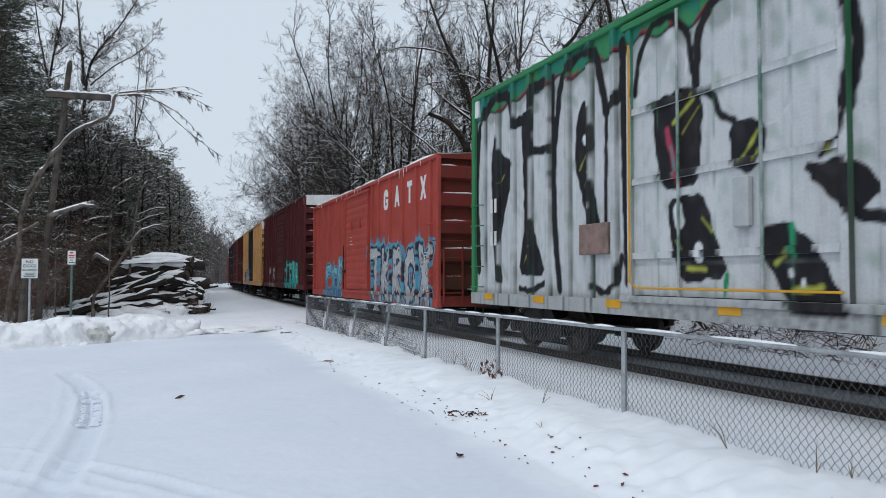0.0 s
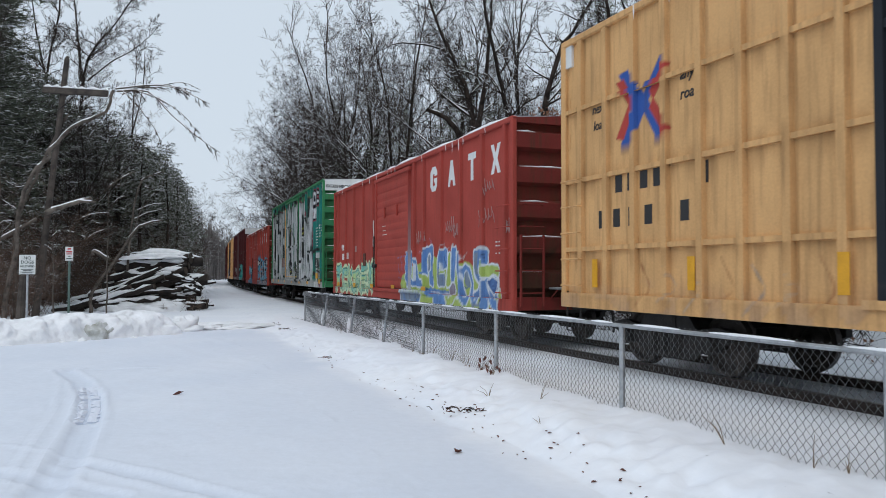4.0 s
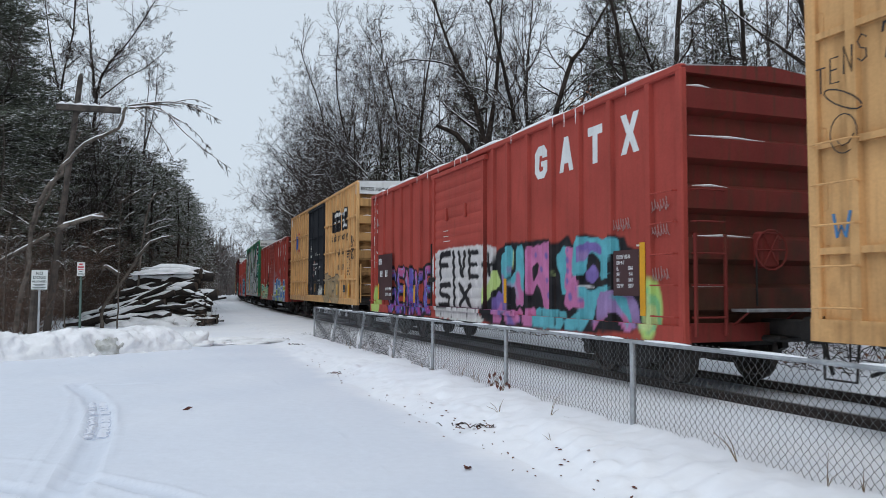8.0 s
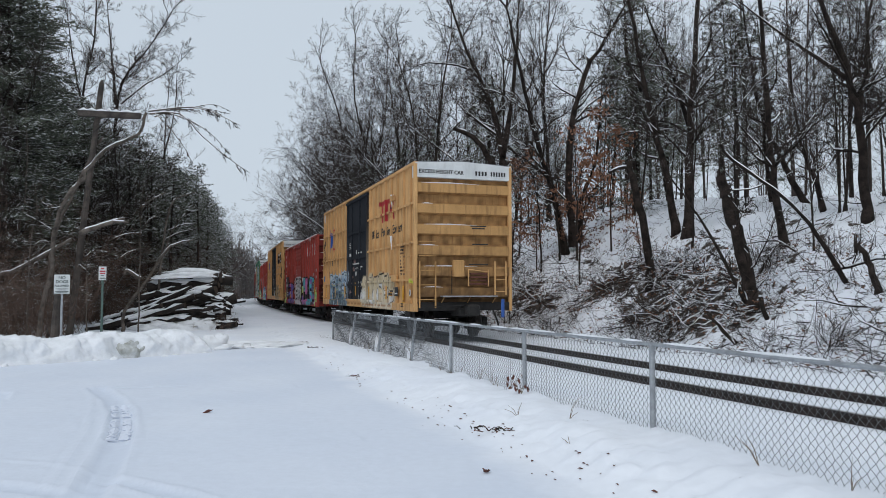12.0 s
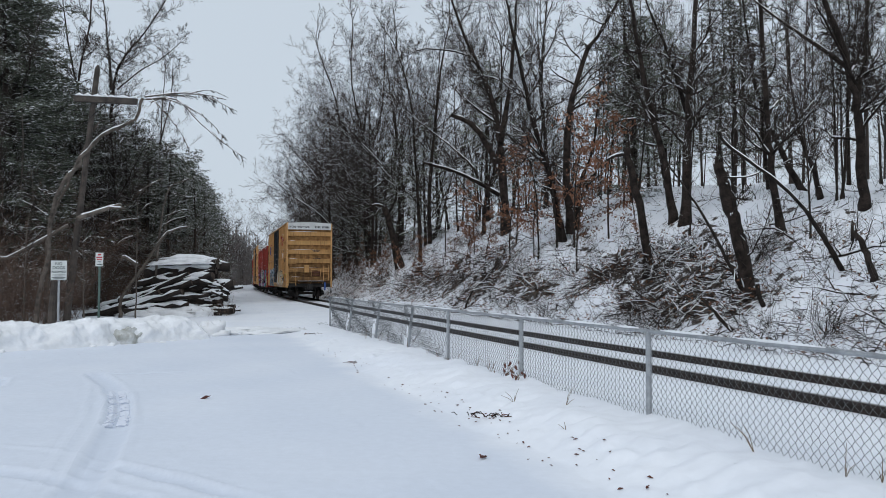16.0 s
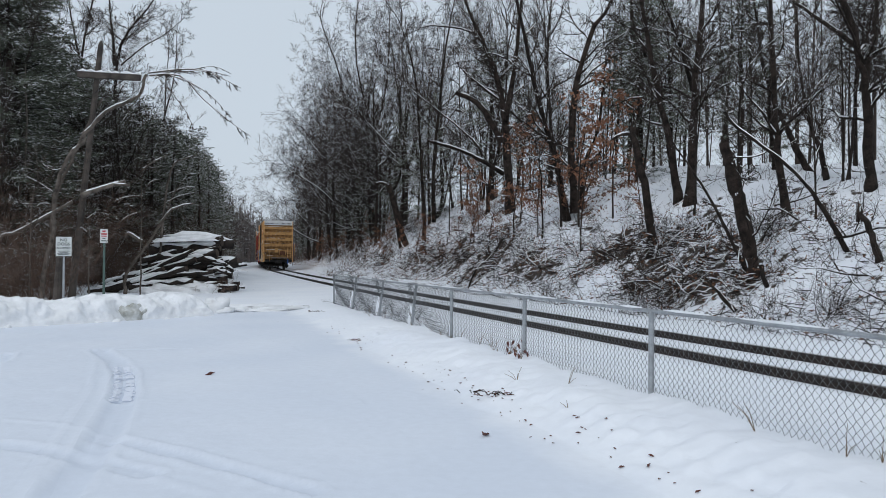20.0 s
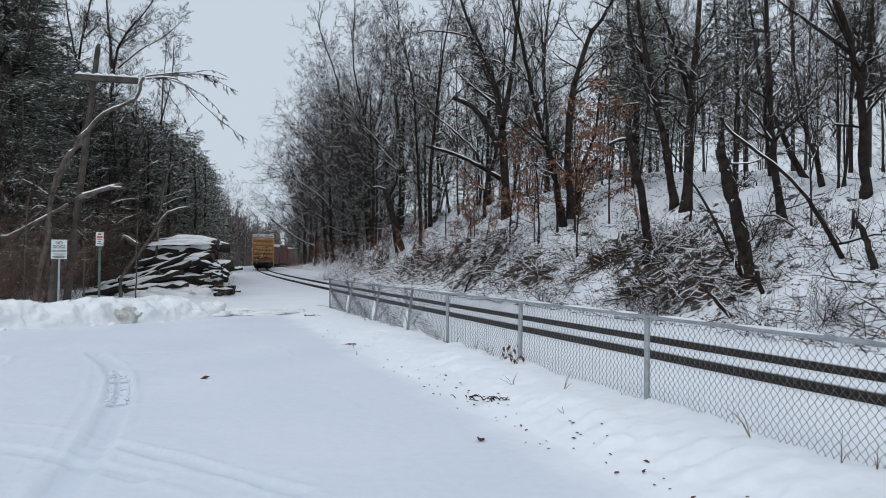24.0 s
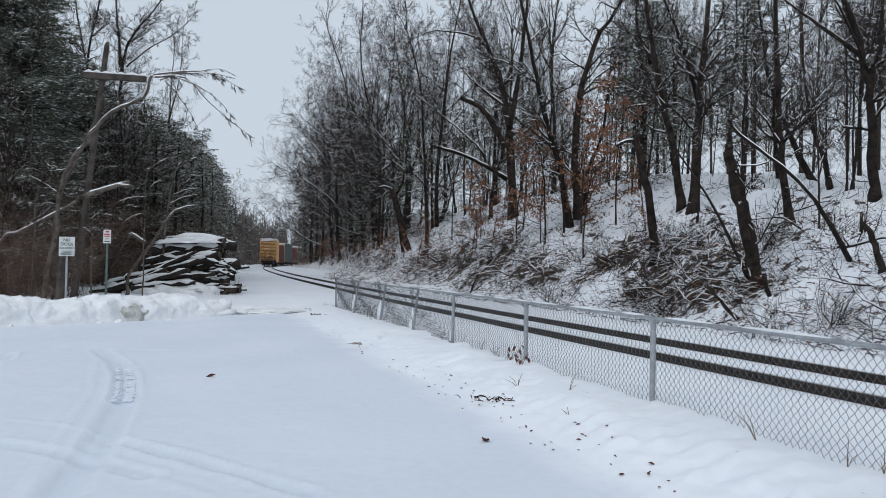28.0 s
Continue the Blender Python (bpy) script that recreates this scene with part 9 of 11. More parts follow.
def plant():
    rnd = random.Random(5)
    hero_trees()
    slim, fork = ("slim0", "slim1", "slim2", "slim3"), ("fork0", "fork1", "fork2")

    def scatter(n, s_range, u_range, kinds, size, power=1.0, thick=(.8, 1.1), clear=0.0):
        for _ in range(n):
            s, u = rnd.uniform(*s_range), u_range[0] + (u_range[1] - u_range[0]) * rnd.random() ** power
            x, y, _h2 = line(s, u)
            stand_tree(rnd.choice(kinds), float(x), float(y), rnd.uniform(*size), rnd.uniform(0, 360), (rnd.gauss(0, 3.5), rnd.gauss(0, 3.5)), rnd.uniform(*thick))

    # the wooded bank beyond the track
    scatter(22, (16, 60), (9.5, 30), slim + fork, (.7, 1.1), 1.0, (.45, .75))
    scatter(4, (-6, 22), (14, 34), slim + fork, (.6, 1.0), 1.0, (.45, .75))
    scatter(16, (-2, 40), (7, 16), slim, (.35, .6), 1.0, (.5, .8))
    scatter(12, (50, 105), (6, 20), slim + fork, (.8, 1.2), 1.0)
    for s, u, k, z in ((60, 7.5, 'crown0', 1.05), (68, 5.4, 'crown1', 1.1), (76, 5.8, 'crown2', 1.1), (84, 7.5, 'crown1', 1.15), (91, 5.4, 'crown0', 1.1), (99, 5.8, 'crown2', 1.05), (54, 9.0, 'crown2', 1.0), (108, 6.0, 'crown0', 1.0), (120, 6.5, 'crown2', .9), (46, 9.5, 'crown1', .95), (34, 13, 'crown0', .9), (72, 12, 'crown0', 1.1), (130, 8, 'crown1', .85), (140, 7, 'crown0', .8), (64, 6.2, 'crown2', 1.0), (80, 5.0, 'crown0', 1.0), (95, 5.2, 'crown1', 1.0)):
        x, y, _h2 = line(s, u)
        stand_tree(k, float(x), float(y), z, rnd.uniform(0, 360), (rnd.gauss(0, 2), rnd.gauss(0, 2)))
    for k in range(13):
        x, y, _h2 = line(50 + 4.3 * k, 5.6 + 3.2 * rnd.random())
        stand_tree("crown%d" % (k % 3), float(x), float(y), rnd.uniform(.6, .95), rnd.uniform(0, 360), (rnd.gauss(0, 5), rnd.gauss(0, 5)))
    scatter(20, (105, 175), (5.5, 26), slim + ("fork0", "fork1"), (.6, .95), 1.2)
    scatter(7, (18, 60), (12, 24), ("pine1", "pine3"), (.5, .8), 1.0, (.8, 1.0))
    scatter(8, (52, 105), (5.5, 14), ("pine0", "pine2", "pine3"), (.4, .7), 1.2)
    scatter(7, (105, 160), (5.5, 14), ("pine0", "pine2"), (.4, .7), 1.2)
    scatter(3, (6, 22), (15, 24), ("pine1",), (.6, .8), 1.0, (1.0, 1.2))
    for k, heap in enumerate(BRUSH_HEAPS):
        brush_heap(*heap, 500 + k)
    scatter(30, (24, 70), (4.6, 11), ("bush0", "bush1", "bush2", "bush3", "bush4"), (.6, 1.15), 1.3)
    scatter(20, (-1, 24), (3.4, 8.4), ("bush0", "bush1", "bush2", "bush3", "bush4"), (.45, .95), 1.2)
    scatter(26, (60, 120), (4.6, 11), ("bush0", "bush1", "bush2", "bush3", "bush4"), (.6, 1.2), 1.3)
    scatter(80, (2, 55), (4.4, 12), ("stick0", "stick1", "stick2", "stick3"), (.25, .7), 1.2)
    scatter(5, (4, 30), (4.2, 6.6), ("stick0", "stick1", "stick2", "stick3"), (.5, 1.05), 1.0)
    scatter(7, (9, 28), (4.6, 6.5), ("bush0", "bush1", "bush2", "bush3", "bush4"), (.5, .9), 1.0, (1.0, 1.5))
    for s, u, k, size in ((29, 6.2, "beech0", .95), (30.5, 7.0, "beech1", 1.0), (28, 5.6, "beech1", .7), (22.5, 6.8, "beech0", .85), (23.0, 8.6, "beech1", 1.3), (21, 7.4, "beech0", .6), (31, 5.0, "beech0", .4), (55, 4.6, "beech1", .5), (62, 5.2, "beech0", .6), (70, 5.0, "beech1", .6), (58, 6.5, "beech0", .8), (82, 5.4, "beech1", .8), (92, 5.8, "beech0", .9), (15.5, 7.6, "beech1", .7), (48, 6.0, "beech0", .6), (21.6, 6.6, "beech1", 1.35), (19.5, 7.2, "beech0", 1.5), (24.2, 6.4, "beech0", 1.2), (18.2, 8.0, "beech1", 1.2), (17.1, 6.0, "beech0", 1.1), (26.0, 7.5, "beech1", 1.2), (39, 4.9, "beech0", .55), (42, 5.1, "beech1", .5)):
        x, y, _h2 = line(s, u)
        stand_tree(k, float(x), float(y), size, rnd.uniform(0, 360))

    # pines standing among the bare trees
    for x, y, k, size in ((8.6, 33.5, "pine2", .42), (12.0, 30.5, "pine3", .45), (3.2, 49, "pine3", .6), (-.8, 55, "pine2", .55), (-3.0, 58, "pine0", .55), (-6.0, 66, "pine2", .6), (-9.5, 79, "pine0", .6), (-12, 88, "pine2", .6), (-14.5, 97, "pine0", .55), (11.5, 38, "pine3", .5)):
        stand_tree(k, x, y, size, rnd.uniform(0, 360), (rnd.gauss(0, 2), rnd.gauss(0, 2)), 1.25)
    # young growth and low pines on the crest
    scatter(20, (-2, 48), (8.5, 20), slim, (.3, .6), 1.0, (.4, .7))
    scatter(7, (4, 46), (11, 20), ("pine0", "pine2", "pine3"), (.35, .7), 1.0, (1.0, 1.4))
    for s, u, k, size in ((27, 5.0, "beech1", .55), (33, 4.8, "beech0", .5), (36.5, 5.2, "beech1", .6), (44, 4.9, "beech0", .55), (50, 4.7, "beech1", .5), (24.5, 5.3, "beech0", .75), (66, 4.8, "beech0", .5), (75, 4.8, "beech1", .6)):
        x, y, _h2 = line(s, u)
        stand_tree(k, float(x), float(y), size, rnd.uniform(0, 360), (0, 0), 1.3)

    # the wood along the left, dense and dark
    def left(n, y_range, deep, kinds, size, thick=(.8, 1.1), off=0.0):
        for _ in range(n):
            y = rnd.uniform(*y_range)
            x = -15.6 - 0.213 * (y - 27) - off - rnd.random() ** 1.3 * deep - (2.2 if 29 < y < 40 else 0)
            kind, high = rnd.choice(kinds), rnd.uniform(*size)
            if kind.startswith("pine"):      # pine heights are capped by bearing from the eye, to fit the camera's view
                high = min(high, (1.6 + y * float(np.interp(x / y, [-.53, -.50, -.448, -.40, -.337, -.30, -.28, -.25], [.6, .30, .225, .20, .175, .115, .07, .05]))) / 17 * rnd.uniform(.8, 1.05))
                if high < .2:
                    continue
            stand_tree(kind, x, y, high, rnd.uniform(0, 360), (rnd.gauss(0, 2.5), rnd.gauss(0, 2.5)), rnd.uniform(*thick))

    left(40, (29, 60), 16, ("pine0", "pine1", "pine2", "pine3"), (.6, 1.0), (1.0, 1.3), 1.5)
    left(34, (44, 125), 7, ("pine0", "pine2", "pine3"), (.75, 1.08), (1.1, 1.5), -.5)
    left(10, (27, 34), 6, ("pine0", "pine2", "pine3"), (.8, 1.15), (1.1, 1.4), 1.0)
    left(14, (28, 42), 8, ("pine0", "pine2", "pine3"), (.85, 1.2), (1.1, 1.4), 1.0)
    for x, y, k, z in ((-21.6, 47, "crown1", .78), (-19.6, 45.5, "crown0", .74), (-24.0, 50, "crown2", .85), (-19.0, 49, "crown2", .66), (-26.5, 52, "crown0", .9), (-17.6, 47, "slim1", .62)):
        stand_tree(k, x, y, z, rnd.uniform(0, 360), (rnd.gauss(0, 2), rnd.gauss(0, 2)))
    for x, y, k, z in ((-17.4, 31, "pine0", .95), (-19.3, 33, "pine2", 1.0), (-16.9, 29.2, "pine3", .85), (-21, 37, "pine0", 1.0), (-22.5, 41, "pine2", 1.0)):
        stand_tree(k, x, y, z, rnd.uniform(0, 360), (0, 0), 1.35)
    for k in range(24):      # the dark flank of the wood behind the log heap, placed and sized by bearing to fit the camera's view
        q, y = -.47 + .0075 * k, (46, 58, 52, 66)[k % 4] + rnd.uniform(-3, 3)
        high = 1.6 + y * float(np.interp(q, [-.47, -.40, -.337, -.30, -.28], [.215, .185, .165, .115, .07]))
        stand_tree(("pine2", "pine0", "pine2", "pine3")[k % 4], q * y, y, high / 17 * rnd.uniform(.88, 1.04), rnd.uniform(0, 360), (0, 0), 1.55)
    left(22, (28, 60), 9, slim, (.5, .72), (.6, .9))
    left(14, (28, 70), 10, slim + fork, (.6, .95), (.6, .9))
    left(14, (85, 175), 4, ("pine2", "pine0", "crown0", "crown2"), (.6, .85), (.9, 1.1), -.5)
    left(12, (100, 170), 10, slim + ("crown0", "crown2"), (.7, .95))
    left(40, (27, 60), 5, ("bush0", "bush1", "bush2", "bush3", "bush4"), (.9, 1.9), (.7, 1.0), .2)
    left(34, (27, 46), 3.5, slim, (.35, .75), (.4, .7), -.4)
    left(20, (50, 120), 5, ("bush0", "bush1", "bush2", "bush3", "bush4"), (1.0, 2.2))
    def spots(n, s_range, u_range, power=1.0):
        out = []
        for _ in range(n):
            s, u = rnd.uniform(*s_range), u_range[0] + (u_range[1] - u_range[0]) * rnd.random() ** power
            x, y, _h2 = line(s, u)
            out.append((float(x), float(y)))
        return out

    undergrowth("bank_undergrowth", "thin bare stems and brambles all over the bank", spots(520, (24, 60), (4.4, 12), 1.2) + spots(460, (-1, 24), (3.1, 8.0), 1.1) + spots(150, (0, 24), (7, 14)), 41, TWIG, (.5, 1.9), 9, .006)
    undergrowth("bank_brambles", "dark brambles and shoots on the near bank", spots(300, (-4, 13), (3.2, 8.5)) + spots(160, (13, 30), (4.0, 7.5)), 50, BUSH_TWIG, (.5, 2.0), 12, .007)
    undergrowth("crest_brush", "thin bare saplings and brambles along the crest", spots(520, (-6, 60), (12, 26)), 49, TWIG, (1.5, 6.0), 14, .008)
    undergrowth("bank_undergrowth", "brown undergrowth along the foot of the wood", spots(700, (45, 140), (4.4, 10), 1.2), 42, BRUSH, (1.0, 3.2), 10, .014)
    stick_litter("stick_litter", "broken sticks half buried in the snow of the bank", spots(1000, (-2, 58), (4.1, 13), 1.1) + spots(2600, (-2, 26), (2.9, 7.5), 1.1), 43, TWIG)
    leaf_stuff("leaf_litter", "dry brown leaves caught along the foot of the bank", [(x, y, rnd.uniform(.0, .35)) for x, y in spots(3600, (30, 125), (3.9, 6.8), 1.3)] + [(x, y, rnd.uniform(0, .12)) for x, y in spots(2600, (-2, 40), (3.2, 9))], 44, BEECH)
    undergrowth("fence_brush", "thin dry stems grown through the leaning fence", spots(46, (8, 15.5), (-3.2, -2.7)), 47, TWIG, (.4, 1.1), 6, .005)
    undergrowth("heap_brush", "thin twigs at the foot of the log heap", [(-9.55 + rnd.gauss(0, .35), 33.0 + rnd.gauss(0, .4)) for _ in range(60)], 48, BRUSH, (.4, 1.3), 8, .006)
    edge = []
    for _ in range(3600):
        y = 25.5 + 60 * rnd.random() ** 1.6
        edge.append((-15.0 - .213 * (y - 27) - 7 * rnd.random() + (1.8 if y < 30 else 0) - (2.0 if 31 < y < 37 else 0), y))
    undergrowth("wood_edge_brush", "dense reddish-brown brush along the edge of the wood", edge, 45, BRUSH, (1.0, 7.5), 12, .009)
    flank = []
    for _ in range(900):
        y = rnd.uniform(37, 52)
        flank.append((y * rnd.uniform(-.50, -.29), y))
    undergrowth("flank_brush", "brown shoots and saplings along the flank of the wood", flank, 52, BRUSH, (1.5, 6.5), 11, .009)
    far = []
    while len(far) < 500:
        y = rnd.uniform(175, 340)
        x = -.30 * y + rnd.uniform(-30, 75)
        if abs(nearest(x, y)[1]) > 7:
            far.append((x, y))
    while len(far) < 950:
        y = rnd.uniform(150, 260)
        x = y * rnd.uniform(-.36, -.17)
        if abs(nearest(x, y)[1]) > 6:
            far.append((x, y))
    wood_stuff("far_wood", "grey bare wood closing the view down the line", far, 1, HAZED_WOOD, (9, 15), 2.6)
    back = []
    for _ in range(110):
        s, u = rnd.uniform(-10, 110), rnd.uniform(20, 60)
        x, y, _h2 = line(s, u)
        back.append((float(x), float(y)))
    wood_stuff("back_wood", "bare wood behind the crest of the bank", back, 2, TWIG)
    deep = []
    for _ in range(135):
        y = rnd.uniform(28, 160)
        deep.append((-19 - .213 * (y - 27) - rnd.uniform(0, 30), y))
    wood_stuff("deep_wood", "dark bare wood behind the pines", deep, 3, TWIG, (9, 15))
    # trees that close the view far down the line
    for i in range(24):
        y = rnd.uniform(185, 330)
        x = -95 + rnd.random() * 100
        s, u = nearest(x, y)
        if abs(u) > 7:
            stand_tree(rnd.choice(slim + ("fork0", "pine2", "pine0")), x, y, rnd.uniform(.6, .95), rnd.uniform(0, 360))


def hero_trees():
    """Trees with their own shape: foot in plan, then stems (metres to the right and up, thick end, thin end, bears twigs)."""
    hero_tree("broken_snag", "tall broken dead trunk leaning on the bank", 7.73, 18.61, [
        ([(0, -0.03), (-0.28, 1.29), (-0.61, 2.5), (-0.8, 3.26)], 0.224, 0.173, 0),
        ([(-0.26, 0.12), (-1, 1.68), (-1.69, 2.79), (-2.26, 3.59)], 0.061, 0.025, 1),
        ([(-0.11, 0.48), (-0.43, 2.1), (-0.59, 3.93), (-0.36, 5.05)], 0.076, 0.031, 1),
    ], 300)
    hero_tree("bare_tree", "straight dark bare tree on the bank", 9.98, 21.78, [
        ([(0, -0.04), (-0.26, 1.15), (-0.45, 3.41), (-0.61, 6.39), (-0.86, 9.97)], 0.167, 0.089, 1),
    ], 301)
    hero_tree("bare_tree", "thick bare oak with snowy limbs on the bank", 11.73, 20.67, [
        ([(0, -0.01), (-0.05, 1.18), (-0.14, 2.65), (-0.43, 4.34), (-1.03, 6.14), (-1.3, 8.4)], 0.227, 0.113, 1),
        ([(-0.11, 2.76), (0.2, 4.13), (0.5, 5.95), (0.98, 7.77)], 0.125, 0.045, 1),
        ([(-0.28, 4.01), (-1.11, 4.61), (-2.26, 5.44), (-3.3, 6.33)], 0.102, 0.034, 1),
        ([(-0.18, 3.44), (-0.78, 4.79), (-1.48, 6.13)], 0.068, 0.028, 1),
    ], 302)
    hero_tree("bare_tree", "curved dark bare tree on the bank", 8.68, 27.77, [
        ([(0, -0.01), (-0.27, 1.88), (-0.68, 3.55), (-1.1, 5.37), (-1.52, 7.64), (-1.95, 9.91)], 0.228, 0.107, 1),
        ([(-1.1, 5.37), (-1.34, 6.2), (-2.03, 6.64)], 0.084, 0.038, 1),
    ], 303)
    hero_tree("bare_tree", "large dark bare oak on the bank", 8.84, 26.87, [
        ([(0, -0.04), (0.04, 1.88), (0.16, 4.53), (0.37, 7.48), (0.45, 10.72)], 0.28, 0.133, 1),
        ([(0.07, 3.94), (-0.49, 5.85), (-1.1, 7.31), (-1.57, 8.62)], 0.11, 0.037, 1),
    ], 304)
    hero_tree("broken_snag", "broken bare trunk with a snowy crown", 6.76, 24.1, [
        ([(0, -0), (-0.23, 1.64), (-0.55, 3.09), (-0.7, 3.94)], 0.185, 0.132, 0),
        ([(-0.64, 3.74), (-1, 3.74), (-1.3, 3.57)], 0.073, 0.04, 0),
        ([(-0.37, 2.03), (-0.21, 3.88), (-0.05, 5.6)], 0.059, 0.026, 1),
    ], 305)
    hero_tree("bare_tree", "leaning many-stemmed bare tree on the bank", 5.45, 32.48, [
        ([(0, -0.01), (-0.49, 2.03), (-1.26, 5.04), (-1.94, 7.87), (-2.53, 10.7)], 0.24, 0.107, 1),
        ([(0.26, 0.26), (0.09, 4.35), (0.74, 7.57), (1.69, 9.19), (2.63, 10.81)], 0.24, 0.089, 1),
        ([(0.56, 0.45), (0.67, 2.23), (1.31, 4.02), (1.56, 6.51)], 0.178, 0.071, 1),
    ], 306)
    hero_tree("bare_tree", "huge old oak with broken snow-laden limbs", 3.8, 40.96, [
        ([(0, 0.28), (-0.24, 3.29), (-0.36, 4.89), (-0.76, 7.19), (-1.32, 8.6), (-2.25, 10.72), (-3.01, 12.84)], 0.391, 0.124, 1),
        ([(-0.36, 4.89), (0.11, 7.92), (0.41, 10.77), (0.54, 13.26)], 0.231, 0.089, 1),
        ([(-0.39, 2.13), (-1.56, 2.82), (-2.82, 3.42), (-4.52, 3.92)], 0.151, 0.098, 0),
        ([(-0.6, 3.73), (-1.25, 5.05), (-1.98, 5.92), (-3.05, 6.38)], 0.231, 0.16, 0),
        ([(-1.57, 3.05), (-2.12, 3.97), (-4.47, 5.87), (-6.81, 7.61)], 0.098, 0.036, 1),
        ([(-0.83, 6.3), (-2.19, 7.34), (-3.09, 8.3)], 0.116, 0.053, 1),
        ([(-1.23, 8.43), (-2.06, 9.83), (-4.38, 10.23), (-5.61, 9.76)], 0.098, 0.036, 1),
    ], 307)
    hero_tree("broken_snag", "leaning broken grey trunk with a snowy stub", -2.55, 53.09, [
        ([(0, -0.02), (-0.58, 2.39), (-1.07, 4.11)], 0.368, 0.253, 0),
        ([(-1.02, 3.99), (-1.54, 4.26), (-2.06, 4.16)], 0.115, 0.069, 0),
        ([(-0.95, 3.53), (-0.39, 4.47), (-0.29, 5.39)], 0.092, 0.046, 0),
    ], 308)
    hero_tree("bare_tree", "twin slender dark bare trees", -1.02, 46.97, [
        ([(0, 1.58), (-0.15, 4.23), (-0.36, 7.49), (-0.59, 10.54), (-1.46, 13.58)], 0.204, 0.082, 1),
        ([(0.57, 1.6), (0.58, 5.06), (0.84, 8.53), (1.25, 12.61), (1.85, 16.09)], 0.194, 0.082, 1),
    ], 309)
    hero_tree("bare_tree", "leaning dark bare tree behind the oak", 2.8, 44.95, [
        ([(0, 0.76), (0.16, 2.42), (0.59, 3.6), (1.04, 7.12), (1.06, 11.02)], 0.215, 0.088, 1),
    ], 310)
    hero_tree("bare_tree", "tall bare tree at the foot of the bank", -7.3, 70.49, [
        ([(0, -0.04), (-0.55, 4.69), (-1.42, 9.87), (-2.14, 15.35), (-3.92, 20.51)], 0.229, 0.092, 1),
    ], 311)
    hero_tree("bare_tree", "tall forked bare tree on the bank", -5.61, 67.96, [
        ([(0, 1.26), (-0.6, 9.21), (-2.06, 15.67), (-2.03, 21.57)], 0.221, 0.088, 1),
        ([(-0.51, 8.92), (0.63, 14.25), (0.8, 20.44)], 0.162, 0.074, 1),
    ], 312)
    hero_tree("bare_tree", "curved bare trunk on the crest of the bank", 14.6, 29.95, [
        ([(0, -0.17), (-0.6, 0.88), (-1.11, 2.02), (-1.63, 3.16), (-2.08, 5.12), (-2.37, 7.74)], 0.213, 0.082, 1),
    ], 313)
    hero_tree("bare_tree", "curved bare trunk on the crest of the bank", 12.97, 25.46, [
        ([(0, -0), (-0.23, 0.9), (-0.59, 1.73), (-0.9, 3.12), (-1.09, 5.49)], 0.14, 0.056, 1),
    ], 314)
    hero_tree("fallen_tree", "thin dead tree fallen across the bank", 9.17, 17.1, [
        ([(0, -0.06), (-0.5, 0.82), (-1.18, 1.74), (-2.51, 2.75), (-2.8, 3.11)], 0.061, 0.028, 0),
        ([(-1.75, 2.25), (-2.12, 2.1), (-2.68, 2.09)], 0.023, 0.014, 0),
    ], 315)
    hero_tree("broken_snag", "short curved dead stub on the bank", 9.19, 15.8, [
        ([(0, -0.05), (-0.18, 0.34), (-0.36, 0.77), (-0.51, 0.96)], 0.086, 0.052, 0),
    ], 316)
    hero_tree("fallen_tree", "snow-laden limb lying on the bank", 6.7, 17.22, [
        ([(0, -0.01), (-0.31, 0.29), (-0.62, 0.65)], 0.067, 0.03, 0),
        ([(0.7, -0.11), (0.72, 0.37), (0.56, 1.04)], 0.079, 0.049, 0),
        ([(0.18, 0.06), (0.54, 0.25), (0.69, 0.37)], 0.049, 0.03, 0),
    ], 317)
    hero_tree("fallen_tree", "forked snowy branch resting on the bank", 1.22, 32.63, [
        ([(0, -0.02), (0.33, 0.78), (1.02, 1.44), (1.69, 2.4), (2.37, 3.36)], 0.055, 0.02, 1),
        ([(0.55, 0.09), (1.03, 0.6), (1.42, 0.96)], 0.04, 0.02, 1),
        ([(0.72, 1.19), (0.81, 1.79), (1.2, 2.15)], 0.03, 0.015, 1),
    ], 318)
    hero_tree("arching_tree", "pale bent tree arching over with hanging twigs", -13.29, 25.52, [
        ([(0, 0.88), (0.33, 2.36), (0.4, 3.58), (0.84, 4.81), (1.34, 5.33), (1.43, 5.64), (2.13, 6.37), (3.14, 6.89), (3.43, 7.61)], 0.086, 0.046, 0),
        ([(3.46, 7.63), (4.45, 7.63), (5.28, 6.84), (6.1, 6.14), (6.88, 5.59)], 0.041, 0.015, 1),
        ([(3.48, 7.65), (4.85, 7.79), (5.67, 7.61), (6.59, 7.17)], 0.036, 0.01, 1),
        ([(4.45, 7.65), (5.46, 7.7), (6.28, 7.52)], 0.02, 0.01, 1),
        ([(3.46, 7.63), (4.2, 7.95), (5.1, 7.95), (5.9, 7.6), (6.4, 7.2)], 0.03, 0.008, 1),
        ([(4.2, 7.6), (5.0, 7.3), (5.7, 6.8), (6.2, 6.2)], 0.022, 0.007, 1),
        ([(3.7, 7.6), (4.3, 7.0), (4.8, 6.3), (5.0, 5.8)], 0.02, 0.006, 1),
        ([(4.9, 7.85), (5.6, 7.95), (6.2, 7.7)], 0.015, 0.006, 1),
    ], 319, PALE_BARK)
    hero_tree("fallen_tree", "long snow-covered limb caught in the wood", -15.42, 26.5, [
        ([(0, 1.95), (0.89, 2.44), (2.61, 3.43)], 0.053, 0.063, 0),
        ([(2.93, 3.65), (3.66, 3.91), (4.45, 4.15)], 0.09, 0.063, 0),
        ([(4.14, 4.02), (4.67, 4)], 0.058, 0.037, 0),
    ], 320, PALE_BARK)
